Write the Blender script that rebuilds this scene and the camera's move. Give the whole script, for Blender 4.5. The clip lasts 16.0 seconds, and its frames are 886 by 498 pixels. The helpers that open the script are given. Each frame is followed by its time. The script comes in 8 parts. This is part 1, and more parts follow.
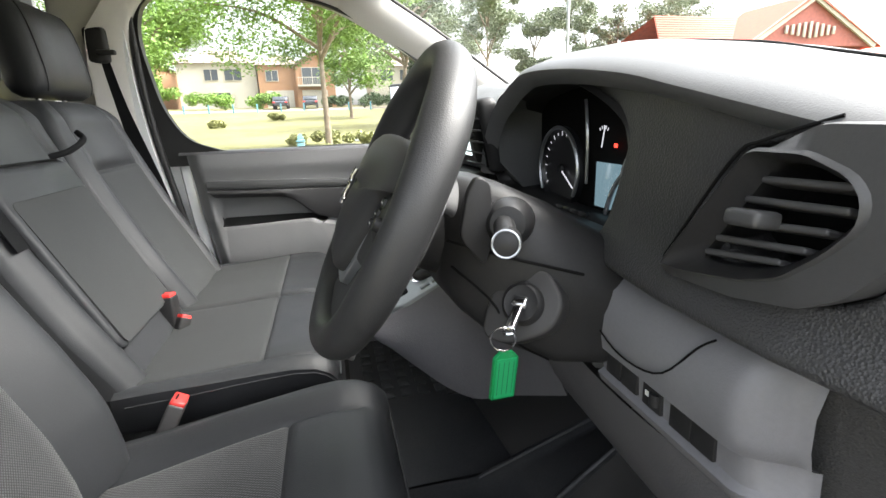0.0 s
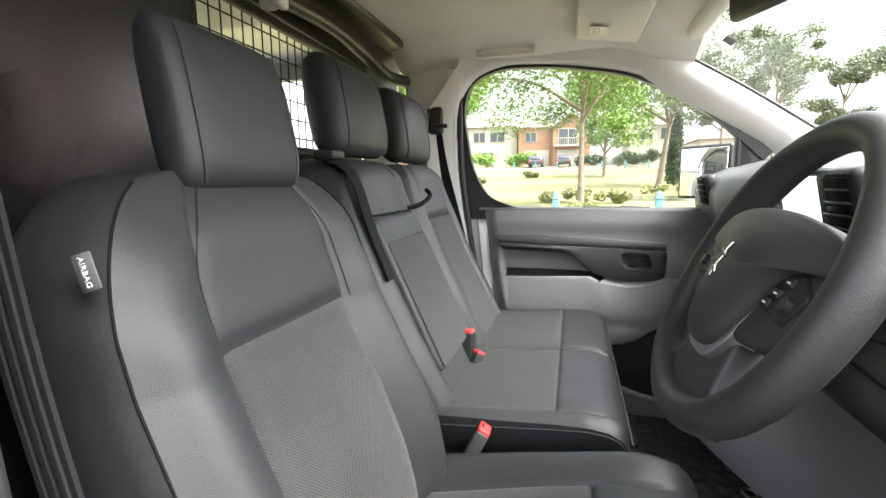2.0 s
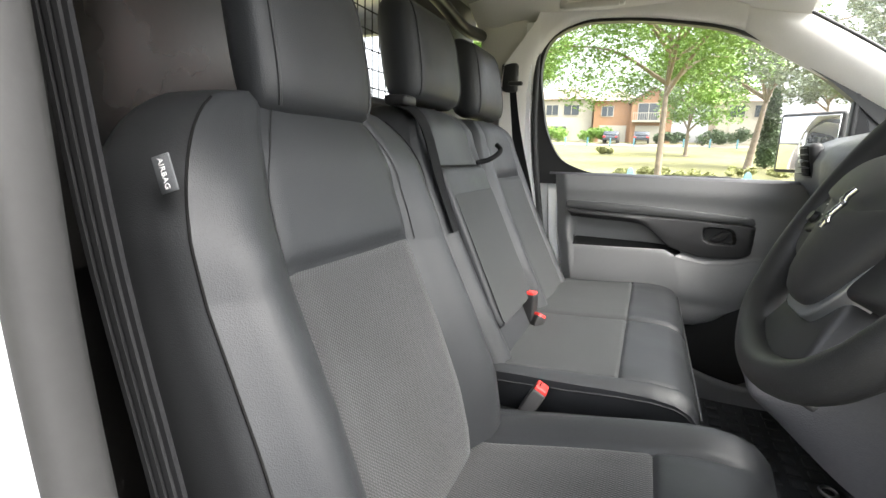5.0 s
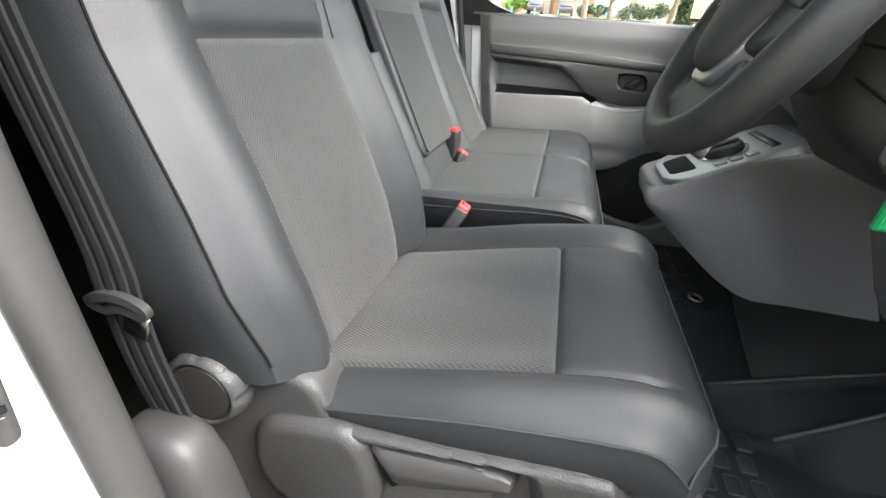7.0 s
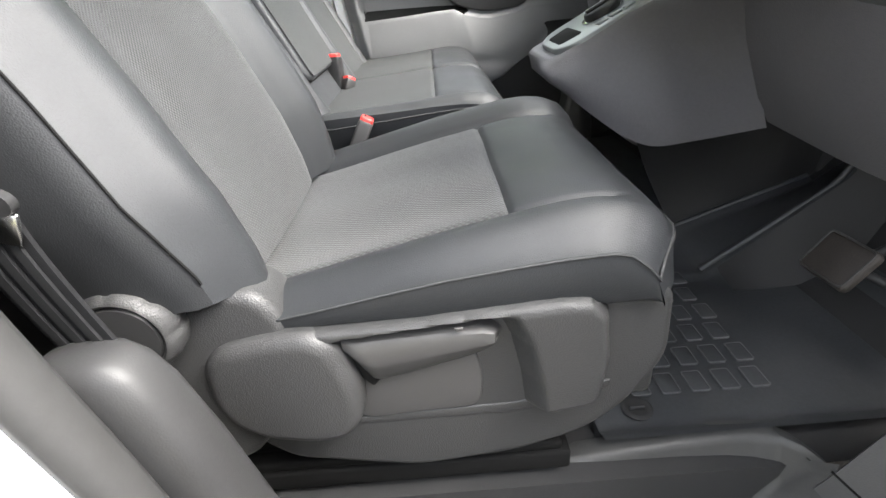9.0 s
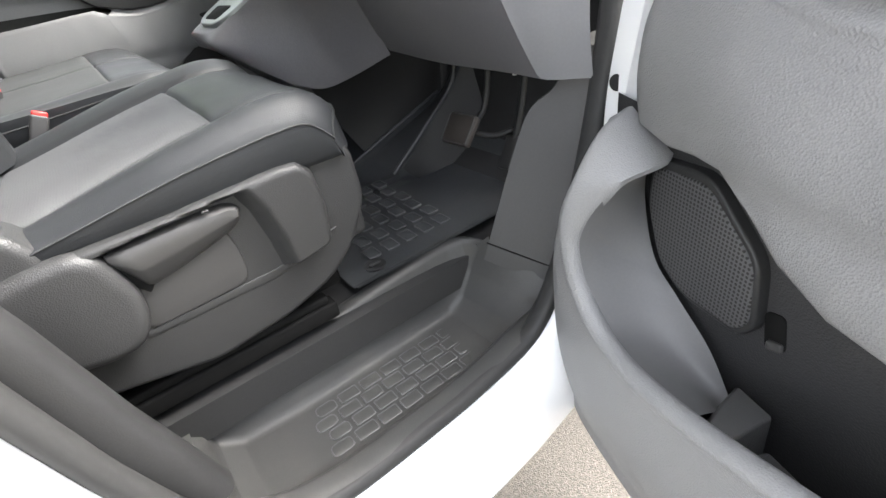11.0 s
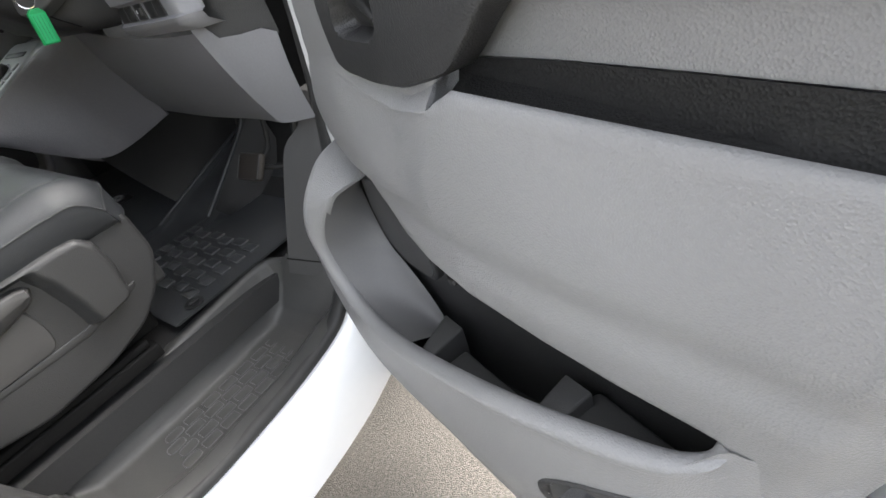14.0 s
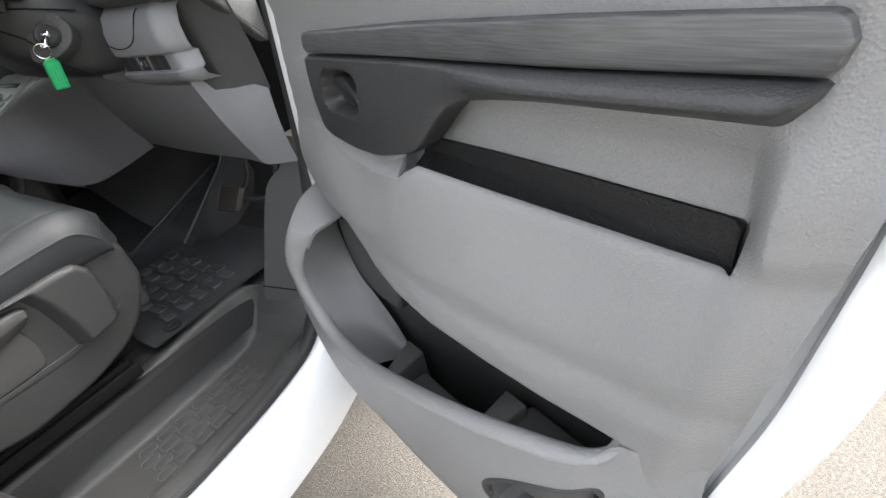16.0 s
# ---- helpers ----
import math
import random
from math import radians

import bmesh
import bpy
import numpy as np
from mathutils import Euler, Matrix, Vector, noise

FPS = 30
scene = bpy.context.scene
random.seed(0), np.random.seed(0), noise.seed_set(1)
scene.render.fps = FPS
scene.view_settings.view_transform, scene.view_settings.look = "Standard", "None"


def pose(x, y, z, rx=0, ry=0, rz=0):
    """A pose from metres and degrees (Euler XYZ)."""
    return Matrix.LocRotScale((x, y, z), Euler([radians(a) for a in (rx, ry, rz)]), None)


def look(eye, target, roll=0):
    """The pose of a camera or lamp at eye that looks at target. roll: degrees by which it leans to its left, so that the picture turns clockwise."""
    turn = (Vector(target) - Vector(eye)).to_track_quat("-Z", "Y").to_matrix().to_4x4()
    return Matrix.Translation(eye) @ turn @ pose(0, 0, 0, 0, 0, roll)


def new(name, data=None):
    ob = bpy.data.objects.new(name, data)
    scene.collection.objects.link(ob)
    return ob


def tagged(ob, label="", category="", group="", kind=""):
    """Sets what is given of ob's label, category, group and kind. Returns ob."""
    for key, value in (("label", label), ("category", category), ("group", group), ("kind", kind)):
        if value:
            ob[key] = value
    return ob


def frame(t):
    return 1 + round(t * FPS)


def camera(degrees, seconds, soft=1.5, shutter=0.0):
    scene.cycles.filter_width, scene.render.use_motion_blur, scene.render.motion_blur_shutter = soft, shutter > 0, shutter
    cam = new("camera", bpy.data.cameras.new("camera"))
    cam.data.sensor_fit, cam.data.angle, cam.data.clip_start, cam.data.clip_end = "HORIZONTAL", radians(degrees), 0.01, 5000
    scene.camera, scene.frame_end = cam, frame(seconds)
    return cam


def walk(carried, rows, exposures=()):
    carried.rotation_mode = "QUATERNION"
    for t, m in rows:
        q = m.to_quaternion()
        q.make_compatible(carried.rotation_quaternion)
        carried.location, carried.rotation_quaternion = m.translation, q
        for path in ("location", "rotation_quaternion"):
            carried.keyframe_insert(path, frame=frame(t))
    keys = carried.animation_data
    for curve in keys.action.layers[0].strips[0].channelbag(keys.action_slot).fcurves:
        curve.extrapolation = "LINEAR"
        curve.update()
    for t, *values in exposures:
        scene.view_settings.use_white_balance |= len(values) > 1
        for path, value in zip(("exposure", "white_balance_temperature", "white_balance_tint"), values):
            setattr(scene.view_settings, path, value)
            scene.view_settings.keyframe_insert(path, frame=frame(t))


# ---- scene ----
cam = camera(85.9, 16.0)
PATH = [
    (0, (0.395, -0.958, 1.38), (0.831, 0.923, 0.857), -1.9),
    (0.5, (0.323, -1.003, 1.348), (0.456, 0.93, 0.854), -1.5),
    (1, (0.299, -1.007, 1.341), (0.2, 0.94, 0.89), -0.8),
    (1.5, (0.286, -1.001, 1.373), (-0.06, 0.937, 1.017), -0.6),
    (2, (0.267, -0.989, 1.396), (-0.256, 0.922, 1.122), -0.6),
    (2.5, (0.256, -0.978, 1.41), (-0.42, 0.894, 1.211), -0.9),
    (3, (0.249, -0.969, 1.423), (-0.548, 0.86, 1.28), -1.0),
    (5.5, (0.258, -0.983, 1.327), (-0.441, 0.812, 0.79), 2.7),
    (6, (0.257, -0.994, 1.302), (-0.328, 0.787, 0.607), 2.9),
    (6.5, (0.261, -1.004, 1.274), (-0.22, 0.765, 0.475), 3.4),
    (7, (0.266, -1.012, 1.251), (-0.116, 0.76, 0.406), 4.3),
    (7.5, (0.267, -1.017, 1.229), (-0.02, 0.748, 0.334), 4.5),
    (8, (0.278, -1.007, 1.199), (0.02, 0.735, 0.251), 1.0),
    (10.5, (0.175, -1.176, 1.102), (0.842, 0.402, 0.07), -10.2),
    (11, (0.193, -1.261, 1.097), (1.103, 0.16, 0.023), -9.5),
    (11.5, (0.19, -1.317, 1.093), (1.195, 0.031, 0.01), -11.6),
    (12, (0.183, -1.372, 1.091), (1.278, -0.112, -0.01), -13.0),
    (12.5, (0.184, -1.427, 1.081), (1.345, -0.24, -0.034), -14.2),
    (13, (0.189, -1.471, 1.101), (1.395, -0.355, -0.04), -14.8),
    (13.5, (0.208, -1.507, 1.131), (1.425, -0.404, -0.01), -15.9),
    (14, (0.218, -1.529, 1.167), (1.431, -0.434, 0.013), -15.9),
    (14.5, (0.226, -1.552, 1.206), (1.451, -0.459, 0.063), -14.6),
    (15, (0.232, -1.573, 1.222), (1.465, -0.478, 0.092), -13.8),
    (15.5, (0.21, -1.581, 1.238), (1.46, -0.5, 0.112), -12.8),
    (16, (0.156, -1.589, 1.24), (1.509, -0.595, 0.153), -11.0),
]
walk(cam, [(t, look(eye, target, roll)) for t, eye, target, roll in PATH], exposures=((0.0, 2.8), (0.5, 3.1), (1.2, 3.15), (3.0, 2.92), (6.0, 3.1), (7.5, 3.4), (8.0, 3.45), (10.5, 3.55), (11.5, 3.45), (12.5, 3.15), (13.0, 3.02), (13.5, 3.0), (15.0, 3.2), (16.0, 3.05)))

# ---- world, sun, exposure ----
world = bpy.data.worlds.new("sky")
scene.world = world
world.use_nodes = True
wn, wl = world.node_tree.nodes, world.node_tree.links
wn.clear()
sky = wn.new("ShaderNodeTexSky")
sky.sky_type = "NISHITA"
sky.sun_disc = False
sky.sun_elevation, sky.sun_rotation = radians(51.5), radians(99.7)
sky.air_density, sky.dust_density, sky.ozone_density = 1.0, 6.0, 0.6
hsv = wn.new("ShaderNodeHueSaturation")
hsv.inputs["Saturation"].default_value = 0.28
bg = wn.new("ShaderNodeBackground")
bg.inputs["Strength"].default_value = 0.15
wo = wn.new("ShaderNodeOutputWorld")
wl.new(sky.outputs[0], hsv.inputs["Color"])
wl.new(hsv.outputs[0], bg.inputs["Color"])
wl.new(bg.outputs[0], wo.inputs[0])

sun_data = bpy.data.lights.new("sun", "SUN")
sun_data.energy, sun_data.angle, sun_data.color = 1.3, radians(45), (1.0, 0.965, 0.91)
sun = new("sun", sun_data)
sun.matrix_world = look((4.7, -0.8, 6.0), (0, 0, 0))


# ---- materials ----
def ramp(nt, lo, hi, a, b):
    n = nt.nodes.new("ShaderNodeMapRange")
    n.inputs[1].default_value, n.inputs[2].default_value = lo, hi
    n.inputs[3].default_value, n.inputs[4].default_value = a, b
    return n


def mixcol(nt, fac, a, b):
    n = nt.nodes.new("ShaderNodeMix")
    n.data_type = "RGBA"
    if fac is not None:
        nt.links.new(fac, n.inputs[0])
    for sock, v in ((n.inputs[6], a), (n.inputs[7], b)):
        if isinstance(v, tuple):
            sock.default_value = (*v, 1)
        else:
            nt.links.new(v, sock)
    return n.outputs[2]


def coords(nt):
    return nt.nodes.new("ShaderNodeTexCoord").outputs["Object"]


def tex(nt, kind, scale, vec, detail=3.0):
    n = nt.nodes.new("ShaderNodeTexNoise" if kind == "noise" else "ShaderNodeTexVoronoi")
    n.inputs["Scale"].default_value = scale
    if kind == "noise":
        n.inputs["Detail"].default_value = detail
    nt.links.new(vec, n.inputs["Vector"])
    return n


def surface(name, col, rough=0.5, metal=0.0, grain=0.0, bump=0.0, kind="noise", var=0.12, stain=6.0, spec=0.5, dist=0.001, dust=0.0, coat=0.0):
    """A surface with a base colour, large and small variation, and fine relief (grain: features per metre)."""
    m = bpy.data.materials.new(name)
    m.use_nodes = True
    nt = m.node_tree
    b = nt.nodes["Principled BSDF"]
    vec = coords(nt)
    big = tex(nt, "noise", stain, vec, 5.0)
    small = tex(nt, "noise", max(grain * 0.4, 60.0), vec, 4.0)
    f1 = ramp(nt, 0.3, 0.7, 1 - var, 1 + var)
    nt.links.new(big.outputs[0], f1.inputs[0])
    f2 = ramp(nt, 0.3, 0.7, 1 - var * 0.6, 1 + var * 0.6)
    nt.links.new(small.outputs[0], f2.inputs[0])
    mul = nt.nodes.new("ShaderNodeMath")
    mul.operation = "MULTIPLY"
    nt.links.new(f1.outputs[0], mul.inputs[0])
    nt.links.new(f2.outputs[0], mul.inputs[1])
    sc = nt.nodes.new("ShaderNodeVectorMath")
    sc.operation = "SCALE"
    sc.inputs[0].default_value = col
    nt.links.new(mul.outputs[0], sc.inputs["Scale"])
    out = sc.outputs[0]
    if dust:
        d = tex(nt, "noise", 11.0, vec, 8.0)
        fd = ramp(nt, 0.5, 0.75, 0.0, dust)
        nt.links.new(d.outputs[0], fd.inputs[0])
        out = mixcol(nt, fd.outputs[0], out, (0.26, 0.24, 0.2))
    nt.links.new(out, b.inputs["Base Color"])
    fr = ramp(nt, 0.3, 0.7, max(rough - 0.07, 0.02), min(rough + 0.07, 1))
    nt.links.new(big.outputs[0], fr.inputs[0])
    nt.links.new(fr.outputs[0], b.inputs["Roughness"])
    b.inputs["Metallic"].default_value = metal
    b.inputs["Specular IOR Level"].default_value = spec
    b.inputs["Coat Weight"].default_value = coat
    b.inputs["Coat Roughness"].default_value = 0.08
    if bump:
        g = tex(nt, kind, grain, vec, 2.0)
        bp = nt.nodes.new("ShaderNodeBump")
        bp.inputs["Strength"].default_value = bump
        bp.inputs["Distance"].default_value = dist
        nt.links.new(g.outputs[0], bp.inputs["Height"])
        nt.links.new(bp.outputs[0], b.inputs["Normal"])
    return m


def woven(name, dark, light, pitch):
    """A ribbed weave: small raised threads in offset rows."""
    m = bpy.data.materials.new(name)
    m.use_nodes = True
    nt = m.node_tree
    b = nt.nodes["Principled BSDF"]
    vec = coords(nt)
    sep = nt.nodes.new("ShaderNodeSeparateXYZ")
    nt.links.new(vec, sep.inputs[0])
    along = nt.nodes.new("ShaderNodeMath")
    along.operation = "SUBTRACT"
    nt.links.new(sep.outputs[0], along.inputs[0])
    nt.links.new(sep.outputs[2], along.inputs[1])
    cells = []
    for sign in (1.0, -1.0):
        a = nt.nodes.new("ShaderNodeMath")
        a.operation = "MULTIPLY"
        a.inputs[1].default_value = sign / (pitch * 1.35)
        nt.links.new(along.outputs[0], a.inputs[0])
        c = nt.nodes.new("ShaderNodeMath")
        c.operation = "MULTIPLY_ADD"
        c.inputs[1].default_value = 1.0 / pitch
        nt.links.new(sep.outputs[1], c.inputs[0])
        nt.links.new(a.outputs[0], c.inputs[2])
        cells.append(c)
    flat = nt.nodes.new("ShaderNodeCombineXYZ")
    nt.links.new(cells[0].outputs[0], flat.inputs[0])
    nt.links.new(cells[1].outputs[0], flat.inputs[1])
    v = nt.nodes.new("ShaderNodeTexVoronoi")
    v.voronoi_dimensions = "2D"
    v.inputs["Scale"].default_value = 1.0
    v.inputs["Randomness"].default_value = 0.08
    nt.links.new(flat.outputs[0], v.inputs["Vector"])
    big = tex(nt, "noise", 9.0, vec, 4.0)
    f = ramp(nt, 0.1, 0.55, 1.0, 0.0)
    nt.links.new(v.outputs["Distance"], f.inputs[0])
    c = mixcol(nt, f.outputs[0], dark, light)
    fb = ramp(nt, 0.3, 0.7, 0.85, 1.15)
    nt.links.new(big.outputs[0], fb.inputs[0])
    sc = nt.nodes.new("ShaderNodeVectorMath")
    sc.operation = "SCALE"
    nt.links.new(c, sc.inputs[0])
    nt.links.new(fb.outputs[0], sc.inputs["Scale"])
    nt.links.new(sc.outputs[0], b.inputs["Base Color"])
    b.inputs["Roughness"].default_value = 0.85
    b.inputs["Sheen Weight"].default_value = 0.2
    bp = nt.nodes.new("ShaderNodeBump")
    bp.inputs["Strength"].default_value = 0.6
    bp.inputs["Distance"].default_value = 0.0008
    nt.links.new(f.outputs[0], bp.inputs["Height"])
    nt.links.new(bp.outputs[0], b.inputs["Normal"])
    return m


def glowing(name, col, strength, base=(0.01, 0.01, 0.01)):
    m = surface(name, base, 0.2)
    b = m.node_tree.nodes["Principled BSDF"]
    b.inputs["Emission Color"].default_value = (*col, 1)
    b.inputs["Emission Strength"].default_value = strength
    return m


def clear(name, col=(1, 1, 1), rough=0.0):
    m = bpy.data.materials.new(name)
    m.use_nodes = True
    nt = m.node_tree
    nt.nodes.clear()
    o = nt.nodes.new("ShaderNodeOutputMaterial")
    tr = nt.nodes.new("ShaderNodeBsdfTransparent")
    tr.inputs[0].default_value = (*col, 1)
    gl = nt.nodes.new("ShaderNodeBsdfGlossy")
    gl.inputs["Roughness"].default_value = rough
    mx = nt.nodes.new("ShaderNodeMixShader")
    mx.inputs[0].default_value = 0.04
    nt.links.new(tr.outputs[0], mx.inputs[1])
    nt.links.new(gl.outputs[0], mx.inputs[2])
    nt.links.new(mx.outputs[0], o.inputs[0])
    return m


LEATHER = surface("leather", (0.024, 0.0257, 0.028), 0.5, grain=800, bump=0.35, kind="voronoi", var=0.08, dist=0.0005, spec=0.4)
LEATHER2 = surface("leather_side", (0.036, 0.0375, 0.039), 0.56, grain=700, bump=0.45, kind="voronoi", var=0.1, dist=0.0006, spec=0.35)
# the leather again, slightly darker: shade on the seat's side put into the colour
SIDESHADED = surface("leather_shaded_side", (0.021, 0.022, 0.0235), 0.48, grain=800, bump=0.3, kind="voronoi", var=0.1, dist=0.0005, spec=0.36)
FABRIC = woven("woven_fabric", (0.008, 0.0083, 0.0088), (0.05, 0.0515, 0.0537), 0.0042)
THREAD = surface("stitching", (0.012, 0.012, 0.013), 0.8)
PIPING = surface("piping", (0.02, 0.021, 0.022), 0.6)
DASH = surface("dash_plastic", (0.05, 0.0503, 0.0508), 0.44, grain=560, bump=0.6, kind="voronoi", var=0.08, dist=0.001, spec=0.42)
DASHPLAIN = surface("dash_smooth_plastic", (0.07, 0.0702, 0.071), 0.42, grain=900, bump=0.1, var=0.05, spec=0.45)
# paler than the fascia: the sky's reflection is put into the base colour
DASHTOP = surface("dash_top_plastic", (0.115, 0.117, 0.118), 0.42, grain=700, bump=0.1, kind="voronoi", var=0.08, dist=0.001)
BLACK = surface("black_plastic", (0.022, 0.022, 0.0225), 0.46, spec=0.32, grain=700, bump=0.12, var=0.12)
# near-black for seams, and for shade painted into gaps, hollows and under seats
DEEP = surface("seam_and_shade_black", (0.007, 0.007, 0.007), 0.8, spec=0.1)
GREY = surface("grey_plastic", (0.2, 0.2, 0.213), 0.5, grain=700, bump=0.12, kind="voronoi", var=0.05, dist=0.001)
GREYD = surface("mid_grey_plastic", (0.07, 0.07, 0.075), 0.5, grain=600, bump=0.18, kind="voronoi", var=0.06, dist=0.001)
DOORGREY = surface("door_grey_plastic", (0.2, 0.2, 0.203), 0.47, grain=520, bump=0.5, kind="voronoi", var=0.03, dist=0.0011, spec=0.42)
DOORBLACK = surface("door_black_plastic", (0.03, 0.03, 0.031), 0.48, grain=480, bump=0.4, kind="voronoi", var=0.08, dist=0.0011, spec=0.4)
SEATPLASTIC = surface("seat_plastic", (0.033, 0.0331, 0.0335), 0.45, spec=0.38, grain=650, bump=0.4, kind="voronoi", var=0.06, dist=0.0008)
LEVER = surface("lever_plastic", (0.047, 0.046, 0.0455), 0.45, spec=0.35, grain=900, bump=0.15, var=0.05)
TRAY = surface("step_plastic", (0.046, 0.046, 0.045), 0.45, spec=0.32, grain=800, bump=0.2, var=0.08, dust=0.05)
MAT = surface("rubber_mat", (0.036, 0.038, 0.041), 0.42, grain=500, bump=0.15, var=0.2, dust=0.05, spec=0.42)
KICK = surface("kick_panel_plastic", (0.05, 0.05, 0.05), 0.48, grain=600, bump=0.25, kind="voronoi", var=0.06, dist=0.0008, spec=0.35)
CARPET = surface("floor_lining", (0.016, 0.016, 0.0165), 0.8, grain=900, bump=0.4, var=0.15)
SEAL = surface("rubber_seal", (0.026, 0.026, 0.026), 0.6, grain=300, bump=0.1, var=0.1, spec=0.35)
PAINT = surface("white_paint", (0.82, 0.83, 0.84), 0.18, var=0.01, coat=0.6)
LINER = surface("headliner_fabric", (0.58, 0.565, 0.53), 0.9, grain=1200, bump=0.3, var=0.04)
PILLAR = surface("pillar_trim", (0.55, 0.535, 0.51), 0.7, grain=700, bump=0.2, var=0.04)
CHROME = surface("chrome", (0.75, 0.76, 0.78), 0.12, metal=1.0, var=0.03)
SATIN = surface("satin_silver", (0.5, 0.52, 0.54), 0.35, metal=0.9, var=0.04)
STEEL = surface("steel", (0.4, 0.4, 0.4), 0.3, metal=1.0, var=0.15)
RED = surface("red_plastic", (0.62, 0.035, 0.03), 0.4, var=0.05)
GREEN = surface("green_plastic", (0.002, 0.2, 0.055), 0.25, var=0.04)
TAGPAPER = surface("tag_paper", (0.008, 0.27, 0.09), 0.5, var=0.05)
WRITING = surface("faded_writing", (0.006, 0.12, 0.05), 0.6)
WHITEINK = surface("white_print", (0.75, 0.75, 0.75), 0.5)
TAGCLOTH = surface("tag_cloth", (0.09, 0.095, 0.1), 0.8, grain=1500, bump=0.3)
WEBBING = surface("belt_webbing", (0.010, 0.0102, 0.011), 0.8, grain=1400, bump=0.4, var=0.08, spec=0.12)
GLASS = clear("window_glass", (0.95, 0.97, 0.96))
SCREEN = glowing("display_screen", (0.75, 0.9, 0.88), 0.3, (0.1, 0.22, 0.22))
LCD = glowing("instrument_display", (0.35, 0.55, 0.65), 0.075)
DIALMARK = glowing("dial_marks", (0.9, 0.92, 1.0), 0.12)
WARN = glowing("warning_light", (1.0, 0.05, 0.03), 0.5)
BULKHEAD = surface("bulkhead_plastic", (0.015, 0.0145, 0.014), 0.32, grain=250, bump=0.15, var=0.2, stain=3.0)
MIRROR = surface("mirror_glass", (0.9, 0.9, 0.9), 0.02, metal=1.0, var=0.0)
LABELY = surface("paper_label", (0.7, 0.68, 0.6), 0.7)
LABELB = surface("yellow_print", (0.75, 0.6, 0.08), 0.6)


# ---- building helpers ----
def done(bm, mat, name, smooth=50):
    bmesh.ops.remove_doubles(bm, verts=bm.verts, dist=1e-6)
    bmesh.ops.recalc_face_normals(bm, faces=bm.faces)
    me = bpy.data.meshes.new(name)
    bm.to_mesh(me)
    bm.free()
    me.materials.append(mat)
    if smooth:
        me.shade_smooth()
        me.set_sharp_from_angle(angle=radians(smooth))
    return me


def thing(name, label, category, at=(0, 0, 0), group="", kind=""):
    ob = new(name)
    ob.empty_display_size = 0.05
    ob.location = at
    return tagged(ob, label, category, group, kind)


def part(name, bm, mat, parent, label="", smooth=50):
    """One mesh, given in world metres, under a thing or a part of one."""
    ob = new(name, done(bm, mat, name, smooth))
    ob.parent = parent
    if parent.parent is None:
        ob.matrix_parent_inverse = Matrix.Translation(parent.location).inverted()
    if label:
        ob["label"] = label
    return ob


def solo(name, bm, mat, label, category, group="", kind="", smooth=50):
    return tagged(new(name, done(bm, mat, name, smooth)), label, category, group, kind)


def boxed(c, s, r=0.0, seg=2, rot=None):
    """A box of size s round c with edges rounded by r, turned by the matrix rot."""
    bm = bmesh.new()
    bmesh.ops.create_cube(bm, size=1.0)
    bmesh.ops.scale(bm, vec=s, verts=bm.verts)
    if r:
        bmesh.ops.bevel(bm, geom=list(bm.edges), offset=min(r, 0.49 * min(s)), segments=seg, profile=0.5, affect="EDGES")
    bm.transform(Matrix.Translation(c) @ (rot.to_4x4() if rot is not None else Matrix.Identity(4)))
    return bm


def box(bm, c, s, r=0.0, seg=2, rot=None):
    return join(bm, boxed(c, s, r, seg, rot))


def join(bm, other, m=None):
    """Adds the geometry of other to bm."""
    me = bpy.data.meshes.new("scratch")
    other.to_mesh(me)
    other.free()
    if m is not None:
        me.transform(m)
    bm.from_mesh(me)
    bpy.data.meshes.remove(me)
    return bm


def loft(rings, cap=True, closed=True, cyclic=False):
    bm = bmesh.new()
    vs = [[bm.verts.new(p) for p in ring] for ring in rings]
    n = len(rings[0])
    rows = len(vs)
    for i in range(rows if cyclic else rows - 1):
        a, b = vs[i], vs[(i + 1) % rows]
        for j in range(n if closed else n - 1):
            k = (j + 1) % n
            bm.faces.new((a[j], a[k], b[k], b[j]))
    if cap and not cyclic and closed:
        bm.faces.new(vs[0][::-1])
        bm.faces.new(vs[-1])
    return bm


def spline(pts, n, closed=False):
    """n points on a smooth curve through pts, evenly in the curve's own parameter."""
    p = [Vector(q) for q in pts]
    k = len(p)
    out = []
    for i in range(n):
        s = i * (k if closed else k - 1) / (n if closed else n - 1)
        j = min(int(s), k - 1 if closed else k - 2)
        u = s - j
        if closed:
            a, b, c, d = p[(j - 1) % k], p[j % k], p[(j + 1) % k], p[(j + 2) % k]
        else:
            b, c = p[j], p[j + 1]
            a = p[j - 1] if j else b * 2 - c
            d = p[j + 2] if j + 2 < k else c * 2 - b
        out.append(0.5 * (2 * b + (c - a) * u + (2 * a - 5 * b + 4 * c - d) * u * u + (3 * b - a - 3 * c + d) * u**3))
    return out


def sweep(path, profile, up=(0, 0, 1), closed=False, cap=True):
    """A profile of (side, up) offsets carried along a path."""
    pts = [Vector(p) for p in path]
    rings = []
    up = Vector(up)
    n = len(pts)
    for i, p in enumerate(pts):
        a, b = (pts[(i - 1) % n], pts[(i + 1) % n]) if closed else (pts[max(i - 1, 0)], pts[min(i + 1, n - 1)])
        t = (b - a).normalized()
        side = t.cross(up)
        side = side.normalized() if side.length > 1e-4 else Vector((1, 0, 0))
        top = side.cross(t)
        pr = profile(i / max(n - 1, 1)) if callable(profile) else profile
        rings.append([p + side * s + top * h for s, h in pr])
    return loft(rings, cap, True, closed)


